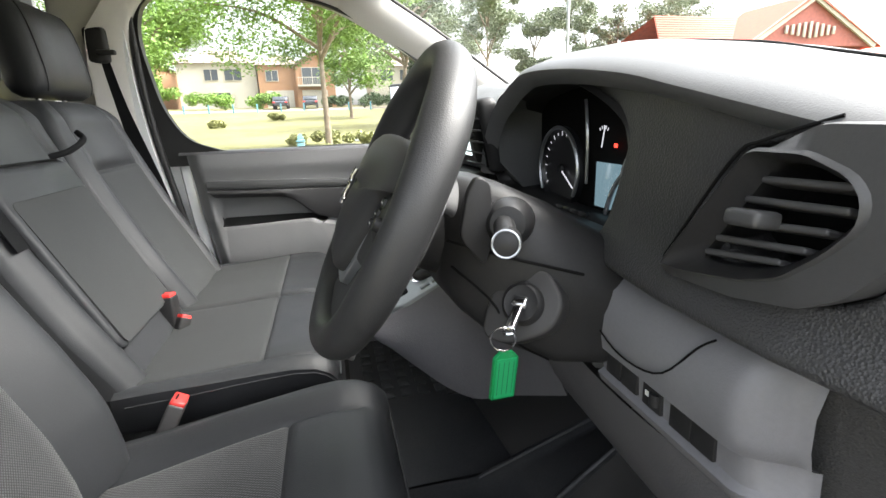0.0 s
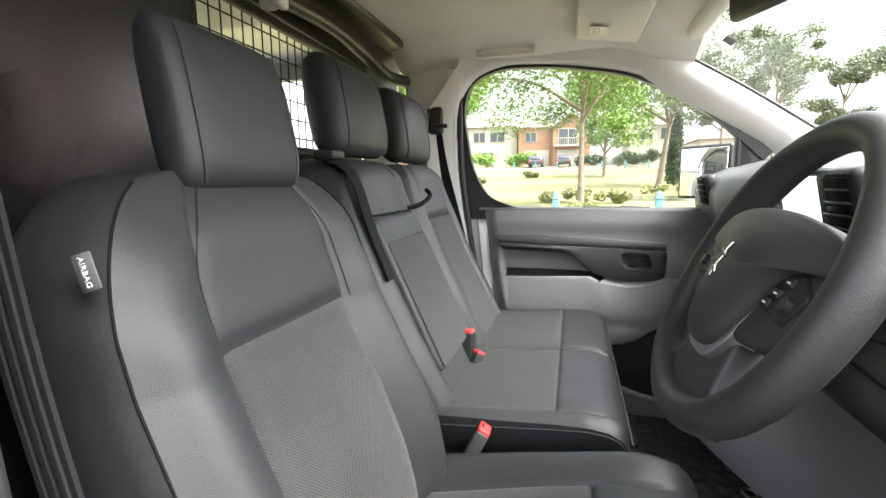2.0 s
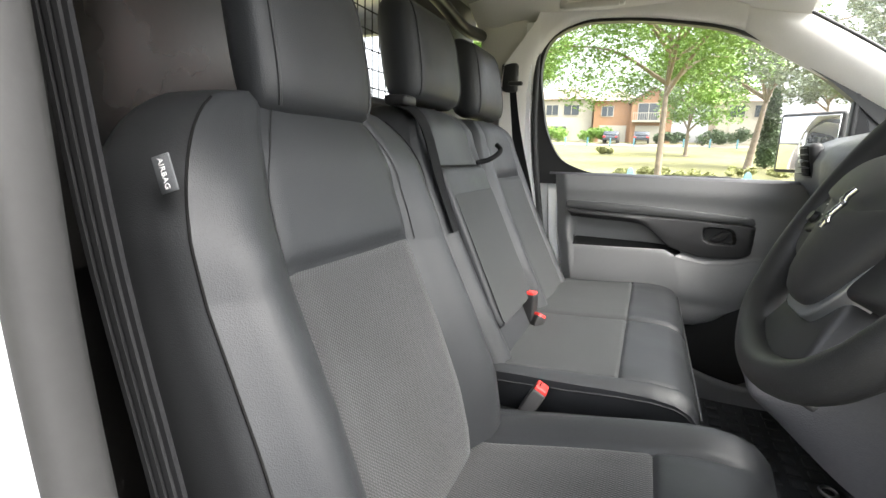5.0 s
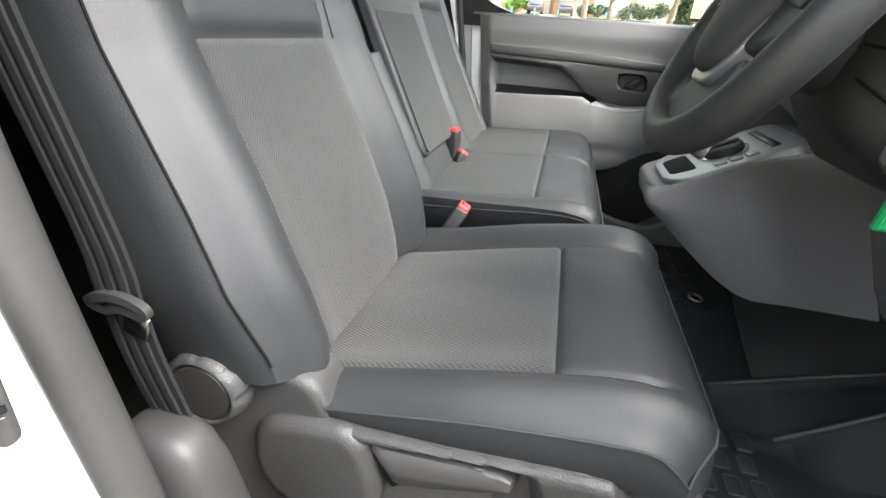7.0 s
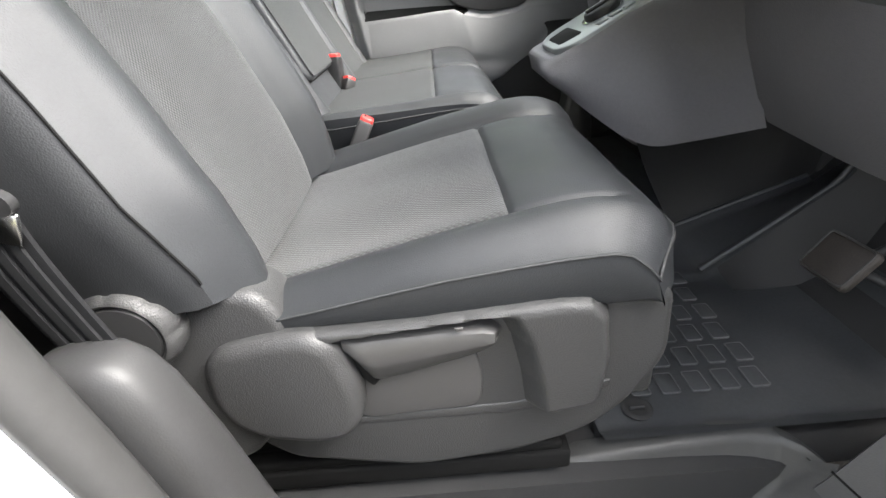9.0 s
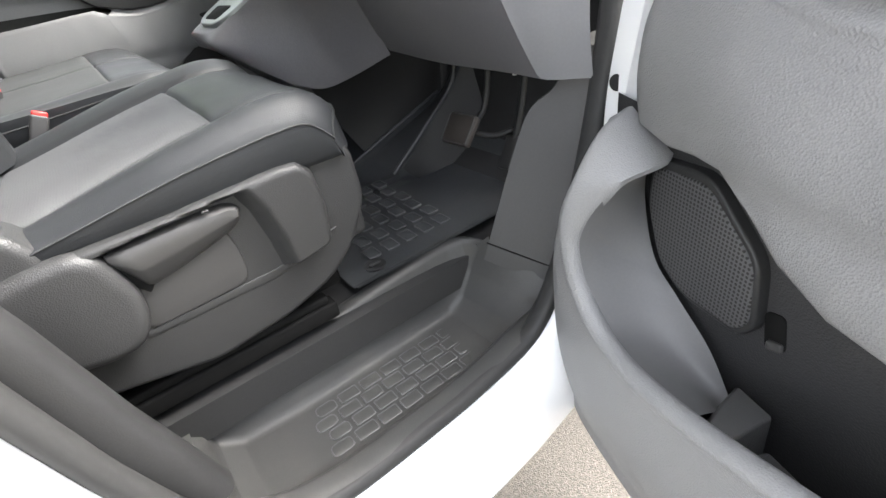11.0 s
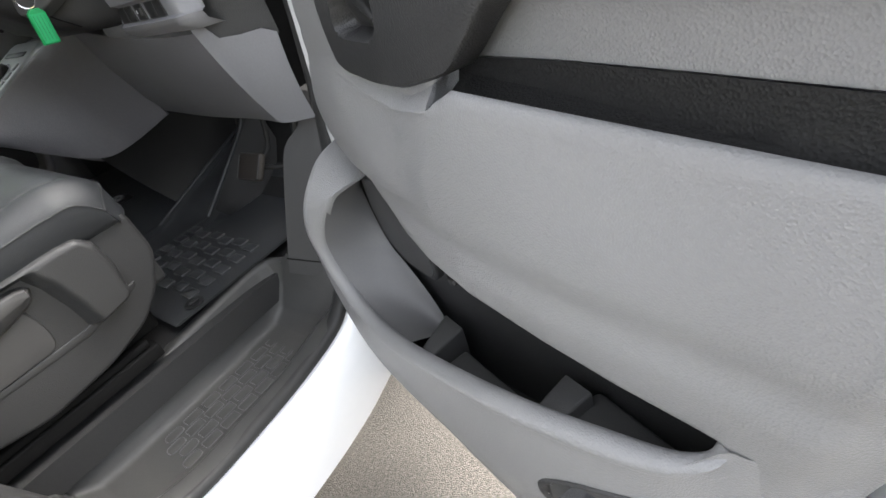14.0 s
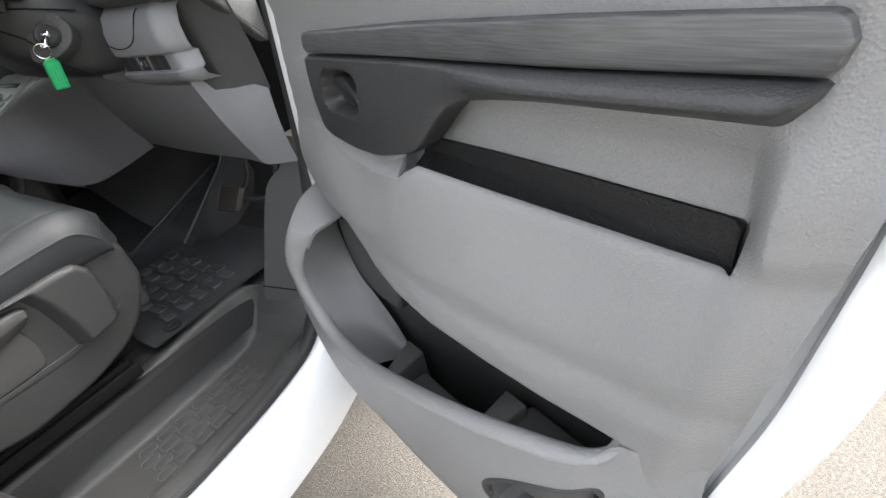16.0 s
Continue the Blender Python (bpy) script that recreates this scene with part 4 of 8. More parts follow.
    p("fixing_clip", slab(rounded([(0.345, 0.716), (0.362, 0.722), (0.364, 0.711), (0.347, 0.704)], 0.004), "x", -0.022, -0.017, 0.002, 2, place=lambda a, b, h: (a, h, b)), LEVER)
    for ends, zt in ((((0.003, 0.346, 0.388), (0.02, 0.352, 0.390), (0.088, 0.382, 0.400)), 0.656), (((0.003, 0.597, 0.632), (0.03, 0.600, 0.631), (0.078, 0.606, 0.628)), 0.731)):
        rows = []
        for w, u0, u1 in ends:
            rows.append([(u0 - 0.034, w, zt - 0.12), (u0 - 0.0025, w, zt - 0.006), (u0, w, zt - 0.0015), (u0 + 0.0025, w, zt), (u1 - 0.0025, w, zt), (u1, w, zt - 0.001), (u1 + 0.0012, w, zt - 0.004), (u1 + 0.008, w, zt - 0.12)])
        wedge = loft(rows, closed=False, cap=False)
        wedge.verts.ensure_lookup_table()
        wedge.faces.new(wedge.verts[:8])
        p("pocket_divider", wedge, POCKET)
    rows = [[(u, w, interp(u, (0.1, 0.38, 0.56, 0.60), (0.51, 0.52, 0.585, 0.60))) for w in (-0.022, 0.03, interp(u, (0.1, 0.4, 0.61), (0.08, 0.07, 0.05)))] for u in np.linspace(0.1, 0.61, 12)]
    p("pocket_floor", grid(rows), DOORBLACK)
    p("pocket_floor", slab(rounded([(0.625, -0.016), (0.625, 0.07), (0.70, 0.055), (0.745, 0.02), (0.752, -0.012)], 0.01), "z", 0.66, 0.712, 0.005, 3), POCKET)
    p("pocket_floor", slab(rounded([(0.402, 0.014), (0.402, 0.08), (0.54, 0.076), (0.562, 0.014)], 0.006), "z", 0.56, 0.628, 0.005, 3), POCKET)
    rows = [[(u, crown(u, z) - 0.012, z) for z in np.linspace(0.335, 0.80, 16)] for u in np.linspace(0.765, 0.86, 12)]
    for row in rows:
        for i, (u, w, z) in enumerate(row):
            row[i] = (min(u, urear(z)), w, z)
    p("lower_rear_panel", grid(rows), DOORGREY)

    # painted steel frame and outer skin
    edge = [(0.0, 0.33), (0.03, 0.9), (0.12, 1.28), (0.945, 1.28), (0.93, 1.08), (0.91, 0.9), (0.87, 0.7), (0.82, 0.45), (0.75, 0.32)]
    ring = rounded(edge, 0.05)
    ecu, ecz = 0.47, 0.82
    p("door_shell", loft([[(ecu + (a - ecu) * k, w, ecz + (b - ecz) * k) for a, b in ring] for k, w in ((0.9, -0.05), (0.91, -0.03), (0.93, -0.026), (0.985, -0.026), (1.0, -0.036), (1.005, -0.07), (1.0, -0.12), (0.98, -0.135))]), PAINT, lb="white painted steel door shell")
    p("door_seal", sweep([Vector((a, -0.022, b)) for a, b in rounded([(0.09, 0.36), (0.14, 0.9), (0.22, 1.262), (0.855, 1.262), (0.835, 1.06), (0.81, 0.85), (0.77, 0.65), (0.72, 0.46), (0.66, 0.345)], 0.05)], circle(0.008, 8), up=(0, 1, 0), closed=True), SEAL)
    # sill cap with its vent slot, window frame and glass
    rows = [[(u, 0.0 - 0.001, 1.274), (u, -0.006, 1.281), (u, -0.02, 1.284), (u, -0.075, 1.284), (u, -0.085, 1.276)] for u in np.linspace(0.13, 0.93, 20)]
    # same cap on both doors; the shut one is darkened for the cab's shade
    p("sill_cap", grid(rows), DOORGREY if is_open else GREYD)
    p("demist_slot", boxed((0.45, -0.045, 1.2845), (0.22, 0.03, 0.004), 0.0015), BLACK)
    p("demist_slot_cover", boxed((0.40, -0.045, 1.287), (0.07, 0.018, 0.003), 0.001), GREYD)
    return d, p


DRV = (Vector((0.735, -0.82, 0)), Vector((-0.353, -0.9356, 0)), Vector((-0.9356, 0.353, 0)))
BRUSHED = surface("brushed_dark_trim", (0.055, 0.056, 0.057), 0.4, var=0.06, stain=14.0)


def brush(m, angle):
    """Long fine streaks along a horizontal line of the given heading, in colour and relief."""
    nt = m.node_tree
    b = nt.nodes["Principled BSDF"]
    turn = nt.nodes.new("ShaderNodeVectorRotate")
    turn.rotation_type = "Z_AXIS"
    turn.inputs["Angle"].default_value = angle
    nt.links.new(coords(nt), turn.inputs["Vector"])
    long = nt.nodes.new("ShaderNodeVectorMath")
    long.operation = "MULTIPLY"
    long.inputs[1].default_value = (26.0, 1.0, 620.0)
    nt.links.new(turn.outputs[0], long.inputs[0])
    n = tex(nt, "noise", 1.0, long.outputs[0], 4.0)
    f = ramp(nt, 0.3, 0.7, 0.0, 1.0)
    nt.links.new(n.outputs[0], f.inputs[0])
    nt.links.new(mixcol(nt, f.outputs[0], (0.036, 0.037, 0.038), (0.085, 0.086, 0.087)), b.inputs["Base Color"])
    bp = nt.nodes.new("ShaderNodeBump")
    bp.inputs["Strength"].default_value = 0.4
    bp.inputs["Distance"].default_value = 0.0004
    nt.links.new(n.outputs[0], bp.inputs["Height"])
    nt.links.new(bp.outputs[0], b.inputs["Normal"])


brush(BRUSHED, radians(110.7))
POCKET = surface("pocket_plastic", (0.05, 0.05, 0.05), 0.5, grain=650, bump=0.3, kind="voronoi", var=0.06, dist=0.0008)
TRAYRUBBER = surface("tray_rubber", (0.014, 0.014, 0.014), 0.75, grain=420, bump=0.8, kind="voronoi", var=0.15, dist=0.001, spec=0.3)
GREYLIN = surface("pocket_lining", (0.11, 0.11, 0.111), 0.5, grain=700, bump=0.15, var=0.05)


def perforated(name, pitch):
    m = surface(name, (0.025, 0.025, 0.026), 0.6)
    nt = m.node_tree
    b = nt.nodes["Principled BSDF"]
    v = nt.nodes.new("ShaderNodeTexVoronoi")
    v.inputs["Scale"].default_value = 1 / pitch
    v.inputs["Randomness"].default_value = 0.05
    turn = nt.nodes.new("ShaderNodeVectorRotate")
    turn.rotation_type = "Z_AXIS"
    turn.inputs["Angle"].default_value = radians(110.7)
    nt.links.new(coords(nt), turn.inputs["Vector"])
    flat = nt.nodes.new("ShaderNodeVectorMath")
    flat.operation = "MULTIPLY"
    flat.inputs[1].default_value = (1.0, 0.0, 1.0)
    nt.links.new(turn.outputs[0], flat.inputs[0])
    nt.links.new(flat.outputs[0], v.inputs["Vector"])
    f = ramp(nt, 0.28, 0.36, 0.0, 1.0)
    nt.links.new(v.outputs["Distance"], f.inputs[0])
    nt.links.new(mixcol(nt, f.outputs[0], (0.003, 0.003, 0.003), (0.06, 0.06, 0.062)), b.inputs["Base Color"])
    return m


GRILLE = perforated("speaker_mesh", 0.005)
door_open, put_open = door("door_1", lambda u, w, z: DRV[0] + DRV[1] * u + DRV[2] * w + Vector((0, 0, z)), "open driver door with grey lining and white steel shell", 0.0, True)
for z in (0.91,):
    leaf = part("hinge", boxed((0.772, -0.89, z), (0.05, 0.04, 0.026), 0.004, 2, Euler((0, 0, radians(25))).to_matrix()), BLACK, door_open, "black steel hinge and door check")
    part("hinge_plate", boxed((0.795, -0.885, z), (0.012, 0.05, 0.055), 0.003, 2), BLACK, leaf)
    part("hinge_pin", tube([(0.765, -0.90, z - 0.02), (0.765, -0.90, z + 0.02)], 0.008, 10, up=(0, 1, 0)), STEEL, leaf)
    part("roller", lathe([(0, -0.008), (0.011, -0.008), (0.011, 0.008), (0, 0.008)], 14, Matrix.Translation((0.745, -0.885, z + 0.005)) @ Euler((0, radians(90), 0)).to_matrix().to_4x4()), BLACK, leaf)

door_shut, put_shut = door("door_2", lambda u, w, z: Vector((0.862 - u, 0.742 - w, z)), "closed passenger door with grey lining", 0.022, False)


# ---- body shell ----
def aperture(y, inset=0.0):
    """The door opening's edge, from the top of the rear pillar down, along the sill and up the front pillar."""
    return spline([(-0.06, y, 1.75), (-0.05, y, 1.55), (-0.037, y, 1.37), (-0.03, y, 1.25), (-0.012, y, 1.12), (0.01, y, 1.0), (0.03, y, 0.9), (0.048, y, 0.8), (0.066, y, 0.71), (0.10, y, 0.60), (0.155, y, 0.525), (0.24, y, 0.497), (0.38, y, 0.499), (0.50, y, 0.51), (0.60, y, 0.535), (0.655, y, 0.59), (0.70, y, 0.675), (0.735, y, 0.77), (0.765, y, 0.88), (0.79, y, 1.02), (0.81, y, 1.20)], 90)


def body_shell():
    edge = aperture(-0.838)
    flat = [(0.009, -0.014), (0.0125, -0.008), (0.013, 0.0), (0.0125, 0.008), (0.009, 0.014), (0.0, 0.017), (-0.008, 0.014), (-0.011, 0.0), (-0.008, -0.014), (0.0, -0.017)]
    solo("door_seal", sweep(edge, flat, up=(0, 1, 0)), SEAL, "dark grey rubber door seal round the driver opening", "seal", kind="structure")
    # painted side outside the seal: rear pillar, sill and front pillar
    rows = []
    for p in edge:
        i = edge.index(p)
        a, b = edge[max(i - 1, 0)], edge[min(i + 1, len(edge) - 1)]
        t = (b - a).normalized()
        out = Vector((t.z, 0, -t.x))
        if p.z < 1.0 and 0.1 < p.x < 0.6:
            out = Vector((0, 0, -1))
        out = -out if out.dot(Vector((0.3, 0, 1.1)) - p) > 0 else out
        rows.append([p + Vector((0, y, 0)) + out * o for y, o in ((-0.008, 0.012), (-0.014, 0.016), (-0.026, 0.02), (-0.04, 0.035), (-0.052, 0.07), (-0.058, 0.13), (-0.052, 0.20))])
    solo("side_frame", grid(rows), PAINT, "white painted door frame and sill", "car body", kind="structure")
    # inner black trim of the rear pillar
    rows = []
    for p in edge[:36]:
        rows.append([p + Vector((dx, dy, 0)) for dx, dy in ((0.004, 0.0), (-0.025, 0.012), (-0.06, 0.02), (-0.12, 0.025), (-0.22, 0.03), (-0.40, 0.05))])
    solo("pillar_trim_rear", grid(rows), BLACK, "black trim inside the rear pillar", "trim", kind="structure")
    # outer wall behind the door, roof and far side
    bm = bmesh.new()
    box(bm, (-0.60, -0.90, 1.0), (0.62, 0.05, 1.5), 0.02)
    solo("side_panel_rear", bm, PAINT, "white painted side panel behind the driver door", "car body", kind="structure")
    box(bm2 := bmesh.new(), (-0.22, 0.83, 1.02), (0.16, 0.06, 1.5), 0.02)
    solo("wall_far_side", bm2, PAINT, "white painted pillar behind the passenger door", "car body", kind="structure")
    latch = thing("door_latch", "chromed door striker on a black plate", "latch", (0.002, -0.89, 1.07))
    part("striker_plate", boxed((0.002, -0.888, 1.075), (0.046, 0.012, 0.068), 0.012, 3), LEVER, latch)
    part("striker_loop", tube(spline([(-0.012, -0.892, 1.08), (0.0, -0.905, 1.08), (0.026, -0.915, 1.083), (0.034, -0.905, 1.078), (0.028, -0.893, 1.07)], 16), 0.005, 8), CHROME, latch)
    for z in (1.094, 1.056):
        part("striker_screw", lathe([(0, 0), (0.009, 0), (0.008, 0.004), (0, 0.005)], 14, Matrix.Translation((0.002, -0.894, z)) @ Euler((radians(90), 0, 0)).to_matrix().to_4x4()), STEEL, latch)


    rows = []
    for z, g in ((0.60, 1.1), (0.75, 1.1), (0.88, 1.05), (0.935, 1.0), (0.956, 0.9), (0.967, 0.72), (0.971, 0.4)):
        c = Vector((interp(z, (0.6, 0.71, 0.8, 0.9, 0.97), (0.10, 0.07, 0.052, 0.034, 0.016)), -0.80, z))
        ring = []
        for t in np.linspace(0, 2 * math.pi, 29)[:-1]:
            a, b = math.cos(t), math.sin(t)
            ring.append(c + Vector((0.036 * g * math.copysign(abs(a) ** 0.6, a), 0.024 * g * math.copysign(abs(b) ** 0.6, b), 0)))
        rows.append(ring)
    solo("pillar_foot_cover", loft(rows), BLACK, "rounded black cover at the pillar foot", "trim", kind="structure")


body_shell()


# paler than tray and mat: highlights along the block edges put into the colour
TREADEDGE = surface("tread_edge_highlight", (0.075, 0.076, 0.078), 0.42)


def step_well():
    """The entry step: a sunk tray with an inner wall, curved front and a moulded kick panel."""
    st = thing("entry_step", "black moulded plastic entry step with ribbed tread", "step", (0.38, -0.72, 0.48), kind="structure")
    xs = [0.105, 0.118, 0.13, 0.16, 0.24, 0.35, 0.45, 0.52, 0.57, 0.602, 0.628, 0.645, 0.656]
    fl = [0.564, 0.552, 0.515, 0.496, 0.494, 0.494, 0.494, 0.495, 0.50, 0.522, 0.568, 0.608, 0.632]
    inn = [-0.634, -0.634, -0.634, -0.634, -0.634, -0.632, -0.630, -0.630, -0.632, -0.636, -0.645, -0.665, -0.695]
    edge_x = (0.10, 0.155, 0.24, 0.38, 0.50, 0.60, 0.64, 0.672)
    edge_z = (0.595, 0.54, 0.512, 0.513, 0.523, 0.55, 0.60, 0.64)
    rows = []
    for x in sorted(set(xs + np.linspace(0.105, 0.656, 64).round(4).tolist())):
        z, yi = interp(x, xs, fl), interp(x, xs, inn)
        top = interp(x, (0.105, 0.35, 0.656), (0.572, 0.600, 0.632))
        ze = sum(interp(x + d, edge_x, edge_z) for d in (-0.045, -0.03, -0.015, 0, 0.015, 0.03, 0.045)) / 7
        lean = -0.028 * min((top - z) / 0.1, 1)
        row = [(yi + 0.03, top - 0.004), (yi + 0.006, top + 0.001), (yi, top - 0.002), (yi + lean * 0.15, top - 0.008), (yi + lean * 0.85, z + 0.014), (yi + lean, z + 0.005), (yi + lean - 0.006, z + 0.001), (yi + lean - 0.015, z), (-0.775, z), (-0.795, min(z + 0.003, ze)), (-0.806, max(ze - 0.006, z)), (-0.818, ze + 0.002), (-0.845, ze - 0.004)]
        # the front runs askew, to meet the seam of the kick panel
        skew = smoothstep(0.56, 0.656, x)
        rows.append([(x + 0.5 * skew * max(-0.698 - y, 0), y, h - 0.3 * skew * max(-0.698 - y, 0)) for y, h in row])
    part("tray", grid(rows), TRAY, st)
    part("rear_ledge", grid([[(x, y, z) for y, z in ((-0.58, 0.574), (-0.66, 0.570), (-0.74, 0.572), (-0.81, 0.585))] for x in (-0.10, 0.0, 0.06, 0.108)]), TRAY, st)
    # raised outlines of the tread blocks
    for ix in range(8):
        for iy in range(4):
            x, y = 0.257 + ix * 0.0415 + (0.012, 0.0, 0.010, 0.0)[iy], -0.681 - iy * 0.0275
            if x > 0.575 or (ix == 7 and iy in (0, 3)):
                continue
            ends = ix == 0 or x > 0.535
            o = rounded([(x, y), (x + 0.034, y), (x + 0.034, y - 0.0215), (x, y - 0.0215)], 0.009 if ends else 0.003, 3)
            part("tread_block", slab(o, "z", 0.492, 0.4956, 0.0012, 2), TRAY, st)
            part("tread_edge", sweep([Vector((a, b, 0.4953)) for a, b in o], circle(0.0011, 5), closed=True), TREADEDGE, st)
    # kick panel ahead of the step
    left = [(0.642, -0.692, 0.60), (0.653, -0.697, 0.634), (0.680, -0.702, 0.70), (0.705, -0.707, 0.761), (0.735, -0.715, 0.831), (0.752, -0.725, 0.86), (0.777, -0.75, 0.888), (0.80, -0.755, 0.945)]
    right = [(0.680, -0.775, 0.575), (0.693, -0.779, 0.609), (0.722, -0.787, 0.68), (0.745, -0.790, 0.737), (0.765, -0.790, 0.805), (0.775, -0.785, 0.84), (0.788, -0.779, 0.885), (0.808, -0.78, 0.94)]
    left, right = spline(left, 24), spline(right, 24)
    part("kick_panel", grid([[a.lerp(b, k) for k in (0.0, 0.03, 0.33, 0.66, 1.0)] + [b + Vector((0.034, -0.058, 0.0))] for a, b in zip(left, right)]), KICK, st, "smooth black kick panel")
    part("kick_panel_side", grid([[a, a + Vector((0.006, 0.004, 0)), a + Vector((0.2, 0.0, 0.01))] for a in left]), KICK, st)
    part("panel_seam", tube([(0.651, -0.694, 0.6335), (0.672, -0.738, 0.6205), (0.694, -0.781, 0.607), (0.708, -0.81, 0.599)], 0.0014, 6), DEEP, st)


step_well()


def floor_mat():
    m = thing("floor_mat", "black moulded rubber floor mat with tread blocks, dusty", "floor mat", (0.62, -0.35, 0.612))
    rows = []
    for x in np.linspace(0.42, 1.0, 60):
        row = []
        for y in np.linspace(-0.625, -0.112, 60):
            zf = 0.616 + 0.07 * smoothstep(0.86, 1.0, x)
            zb = max(zf, interp(x, (0.728, 0.76, 0.95, 1.0), (0.612, 0.634, 0.79, 0.86)))
            za = max(zf, interp(x, (0.64, 0.67, 1.0), (0.612, 0.623, 0.735)))
            z = interp(y, (-0.32, -0.268, -0.258, -0.248, -0.238, -0.135, -0.122, -0.112), (zf, zb - 0.008, zb - 0.001, zb, zb - 0.003, za - 0.004, za + 0.004, za + 0.004))
            z += 0.012 * smoothstep(-0.60, -0.622, y)
            row.append((x, y, z))
        rows.append(row)
    part("mat_sheet", grid(rows), MAT, m)
    for ix in range(5):
        for iy in range(6):
            x, y = 0.485 + ix * 0.042 + (iy % 2) * 0.008, -0.55 + iy * 0.052
            o = rounded([(x, y), (x + 0.026, y), (x + 0.026, y + 0.038), (x, y + 0.038)], 0.004, 2)
            part("tread_block", slab(o, "z", 0.614, 0.6205, 0.002, 2), MAT, m)
            part("tread_edge", sweep([Vector((a, b, 0.6198)) for a, b in o], circle(0.0011, 5), closed=True), TREADEDGE, m)
    part("mat_fixing", lathe([(0, 0), (0.02, 0), (0.021, 0.003), (0.016, 0.005), (0.012, 0.003), (0.0, 0.003)], 20, Matrix.Translation((0.482, -0.571, 0.6165))), BLACK, m, "round black mat fixing")
    part("fixing_knob", boxed((0.482, -0.571, 0.621), (0.022, 0.006, 0.006), 0.002), BLACK, m)
    # dark sheet laid over the mat's slope, shade put into its colour
    slope = []
    for x in np.linspace(0.755, 1.0, 16):
        zf = 0.616 + 0.07 * smoothstep(0.86, 1.0, x)
        zb = max(zf, interp(x, (0.728, 0.76, 0.95, 1.0), (0.612, 0.634, 0.79, 0.86)))
        slope.append([(x, y - 0.002, interp(y, (-0.32, -0.268, -0.258), (zf, zb - 0.008, zb - 0.001)) + 0.002) for y in np.linspace(-0.322, -0.26, 6)])
    part("side_slope_shade", grid(slope), CARPET, m)
    # ridges of the foot rest
    part("moulded_rib", tube(spline([(0.735, -0.243, 0.616), (0.85, -0.247, 0.706), (0.945, -0.25, 0.786), (0.965, -0.254, 0.86)], 14), 0.006, 8), MAT, m)
    part("moulded_rib", tube(spline([(0.655, -0.117, 0.618), (0.80, -0.115, 0.671), (1.0, -0.112, 0.739)], 14), 0.006, 8), MAT, m)
    # tunnel wall under the console
    top = spline([(0.615, -0.14, 0.868), (0.638, -0.15, 0.865), (0.70, -0.17, 0.88), (0.80, -0.22, 0.92), (1.0, -0.22, 0.96)], 24)
    low = spline([(0.745, -0.112, 0.625), (0.79, -0.112, 0.655), (0.88, -0.112, 0.69), (1.02, -0.11, 0.73)], 24)
    solo("wall_tunnel", grid([[a.lerp(b, k) + Vector((0, 0.03 * math.sin(math.pi * k), 0)) for k in np.linspace(0, 1, 8)] for a, b in zip(top, low)]), BLACK, "smooth black tunnel wall under the console", "wall", kind="structure")
    solo("wall_footwell_left", boxed((0.74, 0.735, 0.79), (0.90, 0.03, 0.44), 0.006), CARPET, "black lining of the passenger footwell", "wall", kind="structure")
    solo("wall_footwell_front", boxed((1.03, 0.31, 0.79), (0.03, 0.86, 0.44), 0.006), CARPET, "black lining ahead of the passenger footwell", "wall", kind="structure")
    far = thing("floor_mat", "black rubber floor mat on the passenger side", "floor mat", (0.62, 0.3, 0.612))
    rows = [[(x, y, 0.616 + 0.02 * smoothstep(0.85, 0.95, x)) for y in np.linspace(-0.10, 0.66, 8)] for x in np.linspace(0.40, 0.95, 8)]
    part("mat_sheet", grid(rows), MAT, far)
    for ix in range(6):
        for iy in range(7):
            x, y = 0.44 + ix * 0.05, 0.25 + iy * 0.055
            part("tread_block", slab(rounded([(x, y), (x + 0.032, y), (x + 0.032, y + 0.036), (x, y + 0.036)], 0.004, 2), "z", 0.614, 0.6205, 0.002, 2), MAT, far)
    r = thing("floor_anchor", "black floor anchor cup with steel ring", "anchor", (0.707, 0.252, 0.614))
    part("anchor_cup", boxed((0.707, 0.252, 0.619), (0.075, 0.06, 0.01), 0.004, 2), BLACK, r)
    part("anchor_ring", tube([(0.707 + 0.016 * math.cos(t), 0.252 + 0.02 * math.sin(t), 0.628) for t in np.linspace(0, 6.28, 24)[:-1]], 0.004, 8, closed=True), STEEL, r)


floor_mat()


